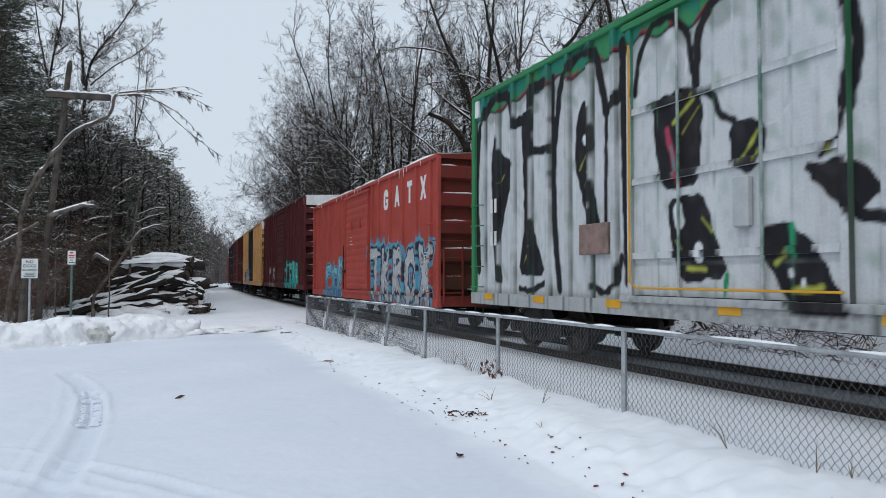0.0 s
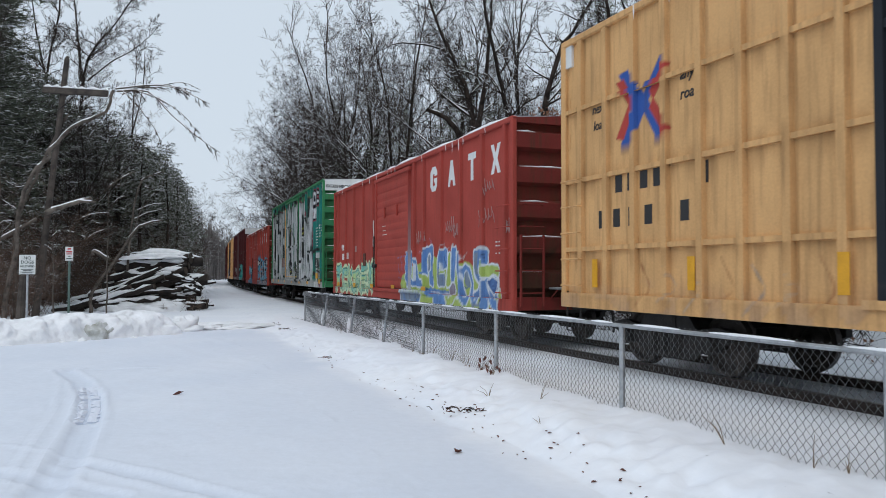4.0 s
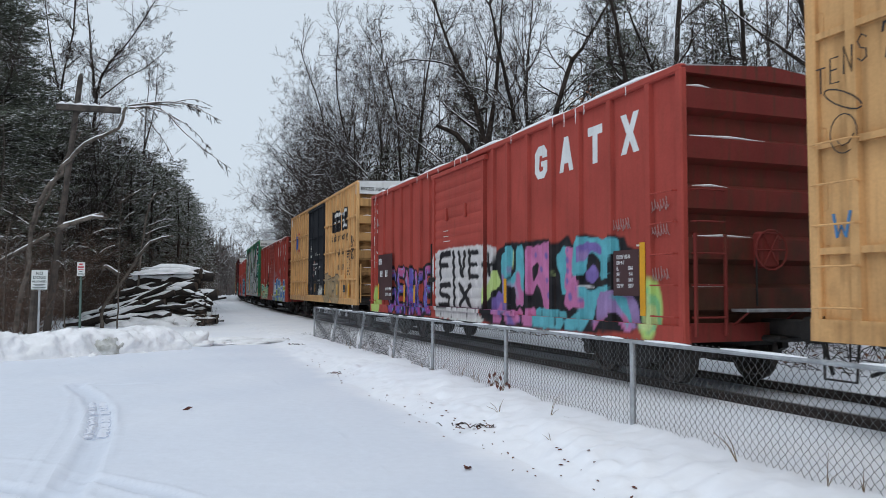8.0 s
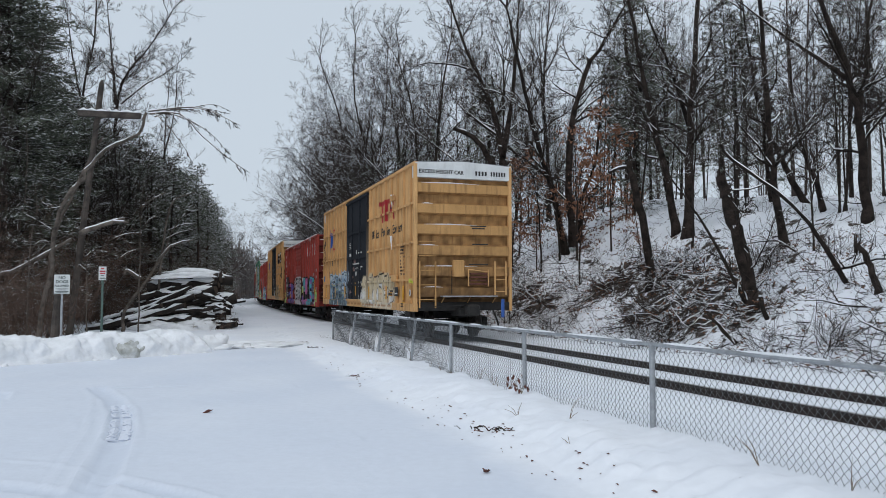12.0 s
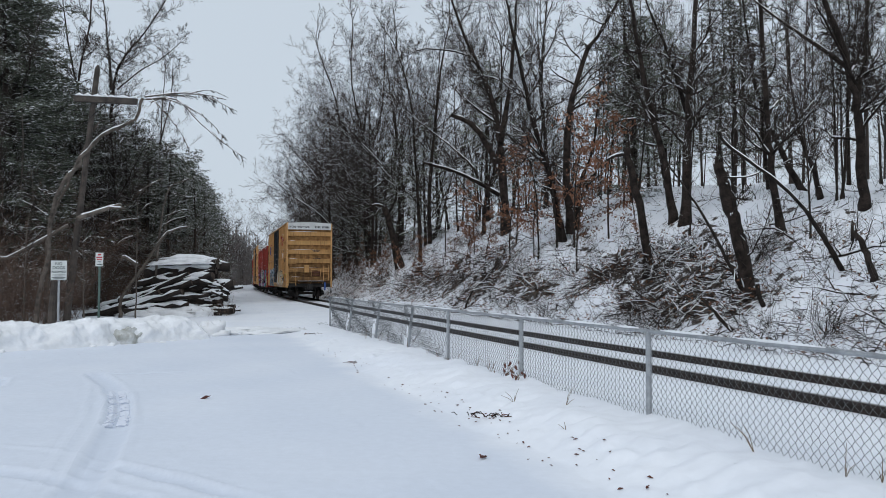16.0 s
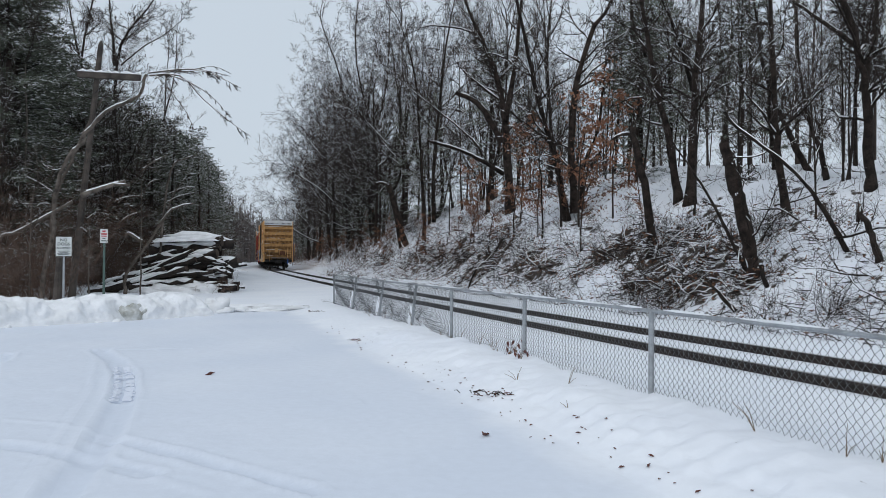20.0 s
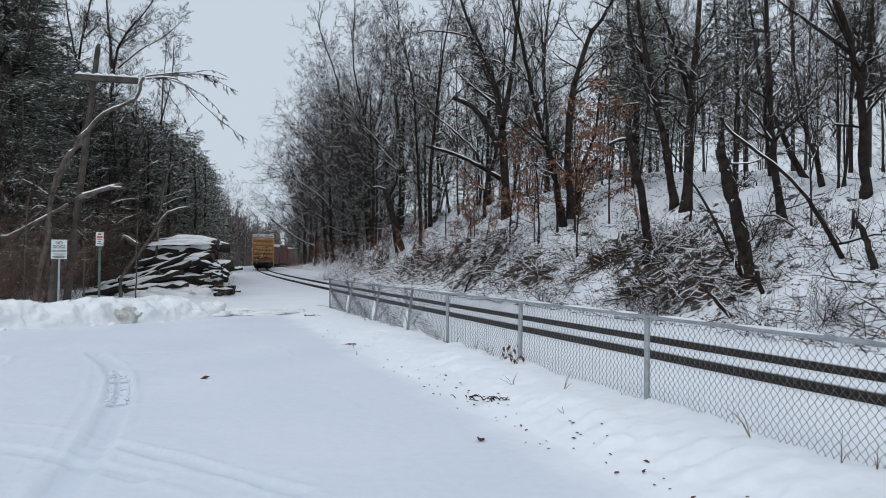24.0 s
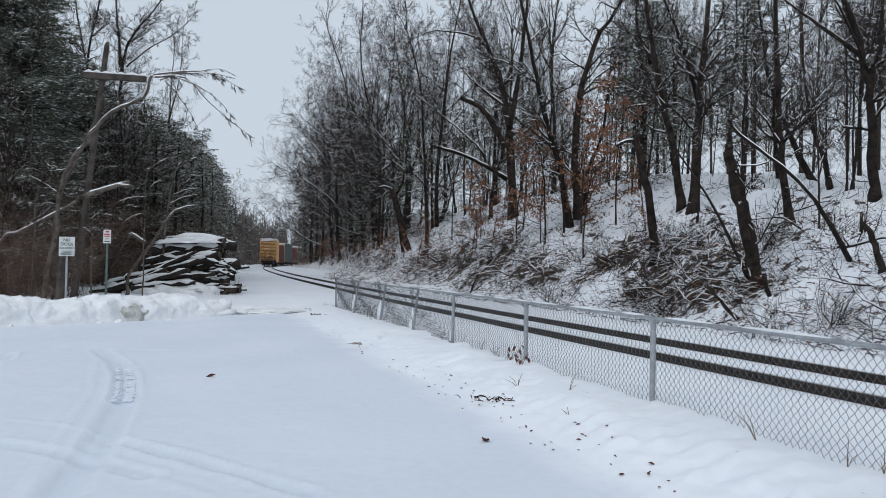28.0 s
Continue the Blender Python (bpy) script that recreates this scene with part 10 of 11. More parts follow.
    hero_tree("fallen_tree", "snowy dead limb leaning on the log pile", -12.76, 31.02, [
        ([(0, 0.82), (0.9, 2.14), (1.62, 3.27), (2.11, 3.58), (2.73, 3.72)], 0.08, 0.031, 0),
        ([(1.62, 3.24), (1.79, 4.01), (2.57, 5.14)], 0.043, 0.019, 1),
        ([(0.53, 2.13), (0.03, 2.47), (-0.15, 2.3)], 0.087, 0.049, 0),
    ], 321, PALE_BARK)
    hero_tree("bare_tree", "leaning pale dead tree with snow along its stem", -13.85, 27.2, [
        ([(-0.0, 1.85), (0.0, 2.85), (0.13, 3.78), (0.52, 4.65), (0.88, 5.51), (1.32, 6.53), (1.72, 7.17)], 0.085, 0.04, 0),
        ([(0.52, 4.65), (0.1, 4.56), (-0.36, 4.87)], 0.025, 0.01, 1),
        ([(0.13, 3.78), (-0.34, 4.09), (-0.88, 4.4)], 0.025, 0.01, 1),
    ], 341, PALE_BARK)
    hero_tree("bare_tree", "thin bare sapling with snow on its side limbs", -11.58, 29.5, [
        ([(-0.0, 1.9), (0.02, 2.99), (0.01, 4.01), (0.05, 5.03), (0.15, 6.05)], 0.04, 0.018, 1),
        ([(0.01, 4.01), (0.27, 4.43), (0.56, 4.54)], 0.03, 0.014, 0),
        ([(0.03, 4.86), (0.34, 5.11), (1.0, 5.46)], 0.04, 0.02, 0),
        ([(-0.0, 3.88), (-0.64, 3.84), (-1.3, 3.58)], 0.03, 0.012, 0),
        ([(-0.0, 3.59), (-0.29, 3.5), (-0.59, 3.52)], 0.022, 0.012, 0),
        ([(-0.02, 3.25), (-0.45, 3.12), (-0.78, 2.86)], 0.025, 0.012, 0),
        ([(-0.0, 3.5), (0.17, 3.21)], 0.02, 0.012, 0),
    ], 342, PALE_BARK)
    hero_tree("bare_tree", "crooked sapling laden with snow on its bent top", -12.3, 33.5, [
        ([(-0.0, 1.94), (0.19, 3.86), (0.29, 4.73), (0.58, 5.6), (0.95, 5.79), (1.52, 5.99)], 0.06, 0.025, 0),
        ([(0.21, 3.95), (0.8, 4.25), (1.84, 4.44)], 0.035, 0.014, 1),
        ([(0.26, 4.34), (0.98, 4.63), (1.46, 4.59)], 0.03, 0.012, 1),
        ([(0.49, 5.4), (0.97, 5.26), (1.54, 5.22)], 0.022, 0.01, 1),
    ], 343, PALE_BARK)
    hero_tree("bare_tree", "slim upright sapling dusted with snow", -12.26, 26.6, [
        ([(0.0, 1.86), (-0.03, 2.54), (-0.01, 3.38)], 0.035, 0.02, 1),
        ([(-0.02, 2.31), (-0.26, 2.54), (-0.37, 2.47)], 0.018, 0.01, 1),
        ([(-0.02, 2.85), (0.28, 3.04), (0.89, 2.96)], 0.018, 0.008, 1),
    ], 344, PALE_BARK)
    hero_tree("bare_tree", "slim pale sapling at the edge of the wood", -13.9, 25.8, [
        ([(0.0, 1.87), (0.03, 3.26), (0.21, 4.3), (0.11, 5.33)], 0.05, 0.02, 1),
        ([(0.02, 2.97), (0.32, 3.34), (0.83, 3.27)], 0.022, 0.01, 1),
    ], 345, PALE_BARK)
    hero_tree("bare_tree", "slender bare tree at the edge of the wood", -15.94, 28.02, [
        ([(0, 0.75), (0.14, 2.38), (0.39, 3.72), (0.63, 5.52), (0.51, 8.64)], 0.089, 0.045, 1),
    ], 322, PALE_BARK)
    hero_tree("bare_tree", "thin dark bare tree at the edge of the wood", -17.77, 31.02, [
        ([(0, 0.74), (0.05, 3.21), (0.15, 5.69), (0.33, 8.79)], 0.074, 0.037, 1),
    ], 323)
    hero_tree("bare_tree", "tall bare tree rising over the wood", -22.23, 61.99, [
        ([(0, 2.69), (-0.3, 7.64), (-0.34, 13.82), (-0.07, 18.77)], 0.148, 0.062, 1),
        ([(-0.29, 12.09), (0.72, 16.32), (0.9, 19.54)], 0.087, 0.037, 1),
    ], 324)
    hero_tree("bare_tree", "tall bare tree with a fine spreading crown", -22.34, 52.03, [
        ([(0, 0.38), (-0.06, 8.68), (0.13, 14.91), (0.91, 17), (2.13, 18.47), (3.34, 20.37)], 0.187, 0.073, 1),
        ([(0.09, 14.49), (-0.24, 17.8), (-0.63, 21.53)], 0.125, 0.062, 1),
        ([(0.13, 14.7), (1.56, 15.97), (2.99, 16.83), (4.22, 17.89)], 0.083, 0.042, 1),
    ], 325)
    hero_tree("bare_tree", "tall bare tree with upright twigs", -25.38, 55.03, [
        ([(0, 0.24), (-0.17, 9.02), (-0.52, 15.6), (0.27, 20), (0.4, 24.39)], 0.187, 0.077, 1),
        ([(-0.47, 14.94), (-1.24, 18.65), (-1.76, 22.59)], 0.11, 0.055, 1),
    ], 326)


build_prototypes()
plant()
for proto, used in PROTO.values():
    if not used:
        for o in (*proto.children_recursive, proto):
            bpy.data.objects.remove(o)


# ---- chain-link fence ----
FENCE_U = -3.31
FENCE_S0 = -1.07          # first post in view
POST_GAP = 3.05


def fence_top(s):
    return float(np.interp(s, [-8, 0, 8, 18.5], [1.08, 1.065, 1.035, 1.0]))


def build_fence():
    fence = thing("chain_link_fence", "galvanised chain-link fence along the track, partly leaning", "fence")
    # posts: foot and head along the line; three lean towards the lot's near end
    feet = [FENCE_S0 + n * POST_GAP for n in range(-4, 3)] + [7.66, 10.5, 13.6, 16.3]
    heads = feet[:7] + [7.2, 9.9, 12.95, 16.3]
    for a, b in zip(feet, heads):
        p, q = Vector(line(a, FENCE_U)[:2]).to_3d(), Vector(line(b, FENCE_U)[:2]).to_3d()
        p.z, q.z = fence_top(a) - 1.35, fence_top(b) - .025
        part("fence_post", Bag().tube([p, q], .03, 10).tube([q, q + (q - p).normalized() * .025], [.036, .02], 10), GALV, fence)
    end = feet[-1]
    pts = [(*[float(q) for q in line(s, FENCE_U)[:2]], fence_top(s) - .01) for s in np.linspace(feet[0], end, 20)]
    part("top_rail", Bag().tube(pts, .021, 8), GALV, fence, "steel top rail with a crust of snow")
    # woven wire: neighbouring zigzag wires meet at their bends, leaving diamonds
    step, zig, wire = .038, .042, .0027
    for n, (s0, s1) in enumerate(zip(feet[:-1], feet[1:])):
        bag = Bag()
        x0, y0, h = line(s0, FENCE_U)
        k = int((s1 - s0) / step)
        rows = int(1.06 / zig)
        sag = n >= 6
        for i in range(k):
            vs = []
            for j in range(rows + 1):
                s = s0 + (i + .5) * step + (.5 if (i + j) % 2 else -.5) * step * .96
                x, y, h = line(s, FENCE_U + (.006 if j % 2 else -.006) + (.05 * math.sin(j * .25 + i * .06) if sag else 0))
                vs.append((float(x), float(y), fence_top(s) + .03 - j * zig))
            bag.tube(vs, wire * (1.0 if n < 6 else 1.3), 3, caps=False)
        part("wire_mesh", bag, WIRE, fence, "diamond wire mesh")
    # crust of snow on the top rail
    rnd = random.Random(9)
    s = FENCE_S0 - 4 * POST_GAP
    while s < 15.2:
        ln = rnd.uniform(.3, 1.4)
        pts = []
        for q in (0, .3, .7, 1):
            x, y, h = line(s + ln * q, FENCE_U)
            pts.append((float(x), float(y), fence_top(s) + .008))
        part("rail_snow", Bag().tube(pts, [.008, .018, .02, .008], 6), SNOW_LUMP, fence, "snow on the top rail")
        s += ln + rnd.uniform(0, .5)


build_fence()


# ---- the far side of the lot: snow banks, signs, pole, log pile ----
def lump(lx, ly, lz, seed, n=18, m=10, rough=0.19):
    """A heap of plowed snow with a flat foot and broken faces."""
    o = np.random.RandomState(seed).uniform(0, 50, 3)
    v, f = [], []
    for j in range(m + 1):
        b = math.pi / 2 * j / m
        for i in range(n):
            a = 2 * math.pi * i / n
            c = math.cos(b) ** .55
            x, y, z = math.cos(a) * c, math.sin(a) * c, math.sin(b) ** .8
            q = noise.noise(Vector((x * 1.6 + o[0], y * 1.6 + o[1], z * 1.6 + o[2])))
            q += .5 * noise.noise(Vector((x * 4 + o[0], y * 4, z * 4 + o[1])))
            q += .36 * noise.noise(Vector((x * 9 + o[0], y * 9, z * 9 + o[1])))
            q += .12 * noise.noise(Vector((x * 19 + o[0], y * 19, z * 19 + o[1])))
            k = 1 + rough * q * 2
            v.append((x * lx * k, y * ly * k, z * lz * k - .04))
    for j in range(m):
        for i in range(n):
            f.append((j * n + i, j * n + (i + 1) % n, (j + 1) * n + (i + 1) % n, (j + 1) * n + i))
    return Bag().add(v, f)


DIRTY_SNOW = mat("dirty_plowed_snow", (0.62, 0.64, 0.64), 0.75, vary=0.12, size=5.0, tint=(0.30, 0.30, 0.26), bump=0.4, fine=18.0)


def build_snow_banks():
    rnd = random.Random(11)
    a, b = Vector((-13.9, 12.0)), Vector((-6.55, 20.75))
    d = (b - a).normalized()
    total = (b - a).length
    o = Vector((-d.y, d.x))
    # one plowed ridge: a steep broken face towards the lot, a rounded top and a slope behind
    n, m = 330, 44
    prof = [(-.62, -.03), (-.58, .10), (-.52, .30), (-.40, .47), (-.20, .56), (.05, .60), (.35, .57), (.75, .46), (1.2, .34), (1.7, .2), (2.3, -.03)]
    tv = np.linspace(0, len(prof) - 1, m)
    pu, pz = np.interp(tv, range(len(prof)), [q[0] for q in prof]), np.interp(tv, range(len(prof)), [q[1] for q in prof])
    v = []
    for i in range(n):
        q = total * i / (n - 1)
        end = min(1, (total - q) / .5 + .08) ** .5
        tall = end * (1 + .20 * noise.noise(Vector((q * .7, 3, 0))) + .10 * noise.noise(Vector((q * 2.1, 7, 0))))
        shift = .22 * noise.noise(Vector((q * .55, 11, 0))) + .10 * noise.noise(Vector((q * 1.7, 13, 0)))
        for u, z in zip(pu, pz):
            p = Vector((q * 1.0, u, z))
            k = .075 * noise.noise(p * 2.6) + .05 * noise.noise(p * 6 + Vector((5, 1, 2))) + .022 * noise.noise(p * 14)
            k *= min(1, max(0, z) / .15)
            c = a + d * (q + k * .6) + o * (u + shift - k * .9)
            v.append((c.x, c.y, z * tall + k * .8))
    f = [(i * m + j, (i + 1) * m + j, (i + 1) * m + j + 1, i * m + j + 1) for i in range(n - 1) for j in range(m - 1)]
    ob = part("snow_bank", Bag().add(v, f), SNOW_LUMP, None, smooth=True)
    tagged(ob, "long ridge of plowed snow along the edge of the lot", "snow bank", "plowed snow heaps")
    c = a + d * (total * .815) - o * .36
    ob = part("snow_block", lump(.42, .3, .42, 205, 34, 14, .13), DIRTY_SNOW, None, smooth=True)
    tagged(ob, "dirty grey block of frozen snow in the plowed ridge", "snow block")
    ob.matrix_basis = Matrix.Translation((c.x, c.y, -.02)) @ Matrix.Rotation(math.atan2(d.y, d.x), 4, "Z")
    # a second, lower ridge behind, and crumbs at the end
    for k in range(9):
        c = a + d * (total * (k + .5) / 9) + Vector((-d.y, d.x)) * 2.3
        ob = part("snow_bank", lump(1.1, .7, rnd.uniform(.28, .42), 240 + k, 34, 14, .10), SNOW_LUMP, None, smooth=True)
        tagged(ob, "rounded ridge of plowed snow before the wood", "snow bank", "plowed snow heaps")
        ob.matrix_basis = Matrix.Translation((c.x, c.y, -.02)) @ Matrix.Rotation(math.atan2(d.y, d.x), 4, "Z")
    for x, y, r, h in ((-6.35, 21.6, .55, .42), (-6.0, 21.3, .3, .2), (-5.7, 21.9, .4, .14), (-5.0, 22.4, .7, .12), (-4.5, 23.2, .8, .14), (-3.9, 22.9, .6, .1), (-5.6, 23.0, .9, .16), (-8.9, 17.5, .2, .16), (-8.65, 17.7, .16, .1), (-9.6, 16.2, .25, .07), (-10.2, 15.6, .3, .07)):
        ob = part("snow_chunk", lump(r, r * .8, h, int(100 * (x + 20)), 24, 10, .2), SNOW_LUMP, None, smooth=True)
        tagged(ob, "loose chunk of plowed snow on the lot", "snow chunk", "loose snow chunks")
        ob.matrix_basis = pose(x, y, -.01, 0, 0, rnd.uniform(0, 360))
    # broken lumps along the foot and on top of the ridge
    for k in range(30):
        c = a + d * (total * rnd.random()) + o * rnd.uniform(-.85, -.5)
        r = rnd.uniform(.04, .14)
        ob = part("snow_chunk", lump(r, r * rnd.uniform(.6, 1), r * rnd.uniform(.5, .9), 300 + k, 16, 7, .16), SNOW_LUMP, None, smooth=True)
        tagged(ob, "loose chunk of plowed snow on the lot", "snow chunk", "loose snow chunks")
        ob.matrix_basis = pose(c.x, c.y, -.01, rnd.uniform(-12, 12), rnd.uniform(-12, 12), rnd.uniform(0, 360))


def tread_marks():
    """Ridges left between the tyre's cleats in the curved track."""
    rnd = random.Random(31)
    b = Bag()
    pts = [Vector(p) for p in ((-4.53, 10.89), (-4.07, 9.87), (-3.73, 9.03), (-3.5, 8.36))]
    for p, q in zip(pts[:-1], pts[1:]):
        n = int((q - p).length / .075)
        w = (q - p).normalized()
        o = Vector((-w.y, w.x))
        for i in range(n):
            c = p.lerp(q, i / n)
            z = ground_at(c.x, c.y) - .02
            for side in (-1, 1):
                if rnd.random() < .82:
                    e0, e1 = c + o * side * .02, c + o * side * rnd.uniform(.10, .135) + w * .03
                    b.tube([(e0.x, e0.y, z), ((e0.x + e1.x) / 2, (e0.y + e1.y) / 2, z + .012), (e1.x, e1.y, z + .004)], [.012, .018, .014], 5)
    tagged(part("tyre_tread", b, LOT_SNOW), "row of snow ridges in a tyre track on the lot", "tyre track", kind="stuff")


SIGN_WHITE = mat("white_sign_face", (0.66, 0.69, 0.68), 0.5, vary=0.06, size=5, bump=0.02)
SIGN_INK = mat("dark_sign_ink", (0.03, 0.05, 0.05), 0.5, vary=0.05, bump=0)
SIGN_RED = mat("red_sign_ink", (0.45, 0.05, 0.06), 0.5, vary=0.05, bump=0)
GREEN_STEEL = mat("green_steel_post", (0.10, 0.16, 0.14), 0.6, 0.3, vary=0.15, size=6, bump=0.1)
LOG_BARK = mat("wet_log_bark", (0.034, 0.024, 0.019), 0.85, vary=0.35, size=4, bump=0.8, fine=25, snow=0.12)
LOG_END = mat("sawn_log_end", (0.07, 0.048, 0.034), 0.85, vary=0.3, size=6, bump=0.3)


def build_signs():
    # the larger notice
    s = thing("notice_sign", "white notice sign on a steel post with dark lettering", "sign", at=pose(-11.65, 23.6, 0, 0, 0, 8))
    part("post", Bag().box(-.03, .03, -.02, .02, -.2, 1.98, .006), GALV, s)
    plate = part("plate", Bag().box(-.23, .23, -.035, -.022, 1.55, 2.14, .005), SIGN_WHITE, s)
    part("border", Bag().box(-.235, .235, -.031, -.026, 1.545, 1.56).box(-.235, .235, -.031, -.026, 2.13, 2.145), SIGN_INK, plate)
    for words, z, h in (("NO", 2.0, .095), ("DOGS", 1.875, .095), ("ALLOWED", 1.765, .062)):
        me = text_data(words, h / .72, SIGN_INK, .002, .002, 0, "CENTER")
        ob = part("lettering", me, SIGN_INK, plate)
        ob.matrix_basis = Matrix.Translation((0, -.038, z)) @ Matrix.Rotation(math.pi / 2, 4, "X")
    for z, w in ((1.69, .17), (1.655, .12), (1.61, .19), (1.585, .15)):
        part("text_bar", Bag().box(-w, w, -.039, -.036, z, z + .017), SIGN_INK, plate)
    part("snow_cap", lump(.05, .03, .05, 5, 10, 5), SNOW_LUMP, s).location = (.03, 0, 2.13)
    # the small red and white one
    p = thing("parking_sign", "small white sign with red print on a green post", "sign", at=pose(-10.85, 24.6, 0, 0, 0, 6))
    part("post", Bag().box(-.035, .035, -.02, .02, -.2, 2.3, .008), GREEN_STEEL, p)
    plate = part("plate", Bag().box(-.12, .12, -.034, -.022, 1.98, 2.42, .005), SIGN_WHITE, p)
    for z, w, h, m in ((2.33, .05, .05, SIGN_RED), (2.24, .09, .05, SIGN_RED), (2.18, .08, .03, SIGN_RED), (2.11, .045, .025, SIGN_INK), (2.03, .08, .03, SIGN_INK)):
        part("text_bar", Bag().box(-w, w, -.038, -.035, z, z + h), m, plate)
    # an old wooden post stump beside them
    w = thing("wooden_post", "old wooden post behind the notice sign", "post", at=pose(-12.15, 24.2, 0, 0, 2, 0))
    part("shaft", Bag().tube([(0, 0, -.2), (0, 0, .7), (.02, 0, 1.5)], [.14, .12, .10], 9), OLD_WOOD, w)


def build_pole():
    p = thing("utility_pole", "leaning old wooden pole with a snow-covered crossarm", "utility pole", at=pose(-13.05, 27.0, 0, 0, 5.9, 0))
    part("shaft", Bag().tube([(0, 0, -.5), (0, 0, 3), (0, 0, 6), (0, 0, 9.1), (0, 0, 9.25)], [.125, .115, .10, .09, .03], 10), OLD_WOOD, p)
    arm = part("crossarm", Bag().box(-.62, 1.62, -.22, -.10, 7.86, 8.08, .015), OLD_WOOD, p)
    arm.matrix_basis = Matrix.Translation((0, 0, .0)) @ Matrix.Translation((0, 0, 7.95)) @ Matrix.Rotation(radians(-3.0), 4, "Y") @ Matrix.Translation((0, 0, -7.95))
    r = random.Random(3)
    x = -.6
    while x < 1.55:
        ln = r.uniform(.25, .6)
        part("crossarm_snow", Bag().tube([(x, -.16, 8.07), (x + ln * .5, -.16, 8.10 + r.uniform(0, .05)), (min(x + ln, 1.6), -.16, 8.07)], [.03, .07, .03], 6), SNOW_LUMP, arm, "snow lying on the crossarm")
        x += ln * .8
    for q in (-.45, .55, 1.1, 1.5):
        part("insulator_pin", Bag().tube([(q, -.16, 8.06), (q, -.16, 8.2)], [.02, .012], 6), CAST, arm)
    part("brace", Bag().tube([(0, -.13, 7.3), (.55, -.2, 7.9)], .015, 5), CAST, p)


def build_log_pile():
    """Logs lie roughly along the picture, fanned out at one end; each is a thing of its own."""
    rnd = random.Random(17)
    cx, cy = -12.05, 33.4
    k = 0
    rows = [  # middle to the right, depth, height of middle, length, thick, tilt in degrees, turn
        (1.1, .3, .26, 3.0, .22, 1, 4), (-1.2, .1, .22, 2.6, .2, 9, 12), (.2, -.3, .2, 3.2, .17, 3, -3), (1.5, .9, .3, 2.6, .25, 0, 8), (-.4, .7, .3, 3.4, .2, 4, 0), (1.2, -.6, .16, 2.2, .15, 0, -6),
        (.9, .2, .68, 3.2, .2, 2, 3), (-.7, -.15, .62, 3.6, .15, 17, 6), (-.25, .35, .74, 3.5, .19, 15, -4), (1.4, .7, .8, 2.8, .24, 3, 5), (-.9, -.5, .42, 3.3, .12, 15, 9), (-.5, -.6, .55, 2.6, .11, 24, -6),
        (.6, .15, 1.12, 3.0, .19, 13, 2), (1.2, .6, 1.2, 3.2, .25, 4, -3), (.0, -.2, 1.02, 3.2, .14, 18, 8), (0.2, .9, 1.15, 3.2, .22, 7, 3),
        (.75, .2, 1.52, 3.2, .18, 10, 0), (1.0, .7, 1.65, 3.1, .24, 5, 4), (.2, .55, 1.4, 2.9, .16, 12, 6), (1.3, .1, 1.5, 2.6, .2, 5, -4),
        (1.0, .35, 2.0, 3.1, .21, 6, 3), (.95, .85, 2.1, 3.0, .24, 3, -2), (1.05, .5, 2.34, 2.9, .25, 2, 2), (.25, .2, 1.72, 2.3, .13, 14, 4), (-.95, -.9, .45, 3.6, .13, 16, 5), (-.3, -.95, .6, 3.2, .12, 21, -5), (.2, -1.0, .35, 2.6, .13, 8, 3), (-1.1, -.8, .25, 2.9, .1, 10, -4), (-1.75, .3, .45, 1.5, .16, 20, 3)]
    rows += [(2.5, -.3, .15, 1.6, .16, 0, 10), (2.4, .5, .3, 1.5, .18, -4, -8), (2.2, .1, .62, 1.4, .16, 3, 12), (2.6, -.6, .1, 1.2, .12, 0, 20), (2.3, .3, .95, 1.0, .15, 5, -10)]
    for _ in range(7):      # thinner poles tucked between
        zz = rnd.uniform(.15, 1.9)
        rows.append((rnd.uniform(-.6, .9) + zz * .2, rnd.uniform(-1.0, -.1) + zz * .3, zz, rnd.uniform(1.8, 3.0), rnd.uniform(.06, .10), rnd.uniform(2, 26), rnd.uniform(-12, 12)))
    for x, y, z, ln, r, tilt, turn in rows:
        lg = thing("log", "snow-topped dark log in the heap", "log", "logs of the heap")
        n = 9
        pts = [(-ln / 2 + ln * i / (n - 1), rnd.gauss(0, r * .16), rnd.gauss(0, r * .14)) for i in range(n)]
        rad = [r * (1.05 - .12 * i / (n - 1)) * (1 + rnd.gauss(0, .04)) for i in range(n)]
        part("bark", Bag().tube(pts, rad, 10, caps=False), LOG_BARK, lg, smooth=True)
        for i in (0, n - 1):
            part("sawn_end", Bag().tube([(pts[i][0] - .01, pts[i][1], pts[i][2]), (pts[i][0] + .01, pts[i][1], pts[i][2])], rad[i] * .97, 10), LOG_END, lg)
        sn = Bag()
        hi = .95 if z > 1.9 else .78
        w = .95 if z > 1.9 else .86
        sn.tube([(p[0], p[1] - r * .1, p[2] + rad[i] * hi) for i, p in enumerate(pts)], [.01] + [rad[i] * w * (1 + rnd.gauss(0, .34)) + .012 for i in range(1, n - 1)] + [.012], 7, squash=.6)
        part("log_snow", sn, SNOW_LUMP, lg, "snow lying on the log", smooth=True)
        lg.matrix_basis = pose(cx + x + rnd.uniform(-.45, .4), cy + y, z * .94 + .02, 0, -tilt * .85 - rnd.uniform(-4, 4), turn + rnd.uniform(-10, 10))
        k += 1
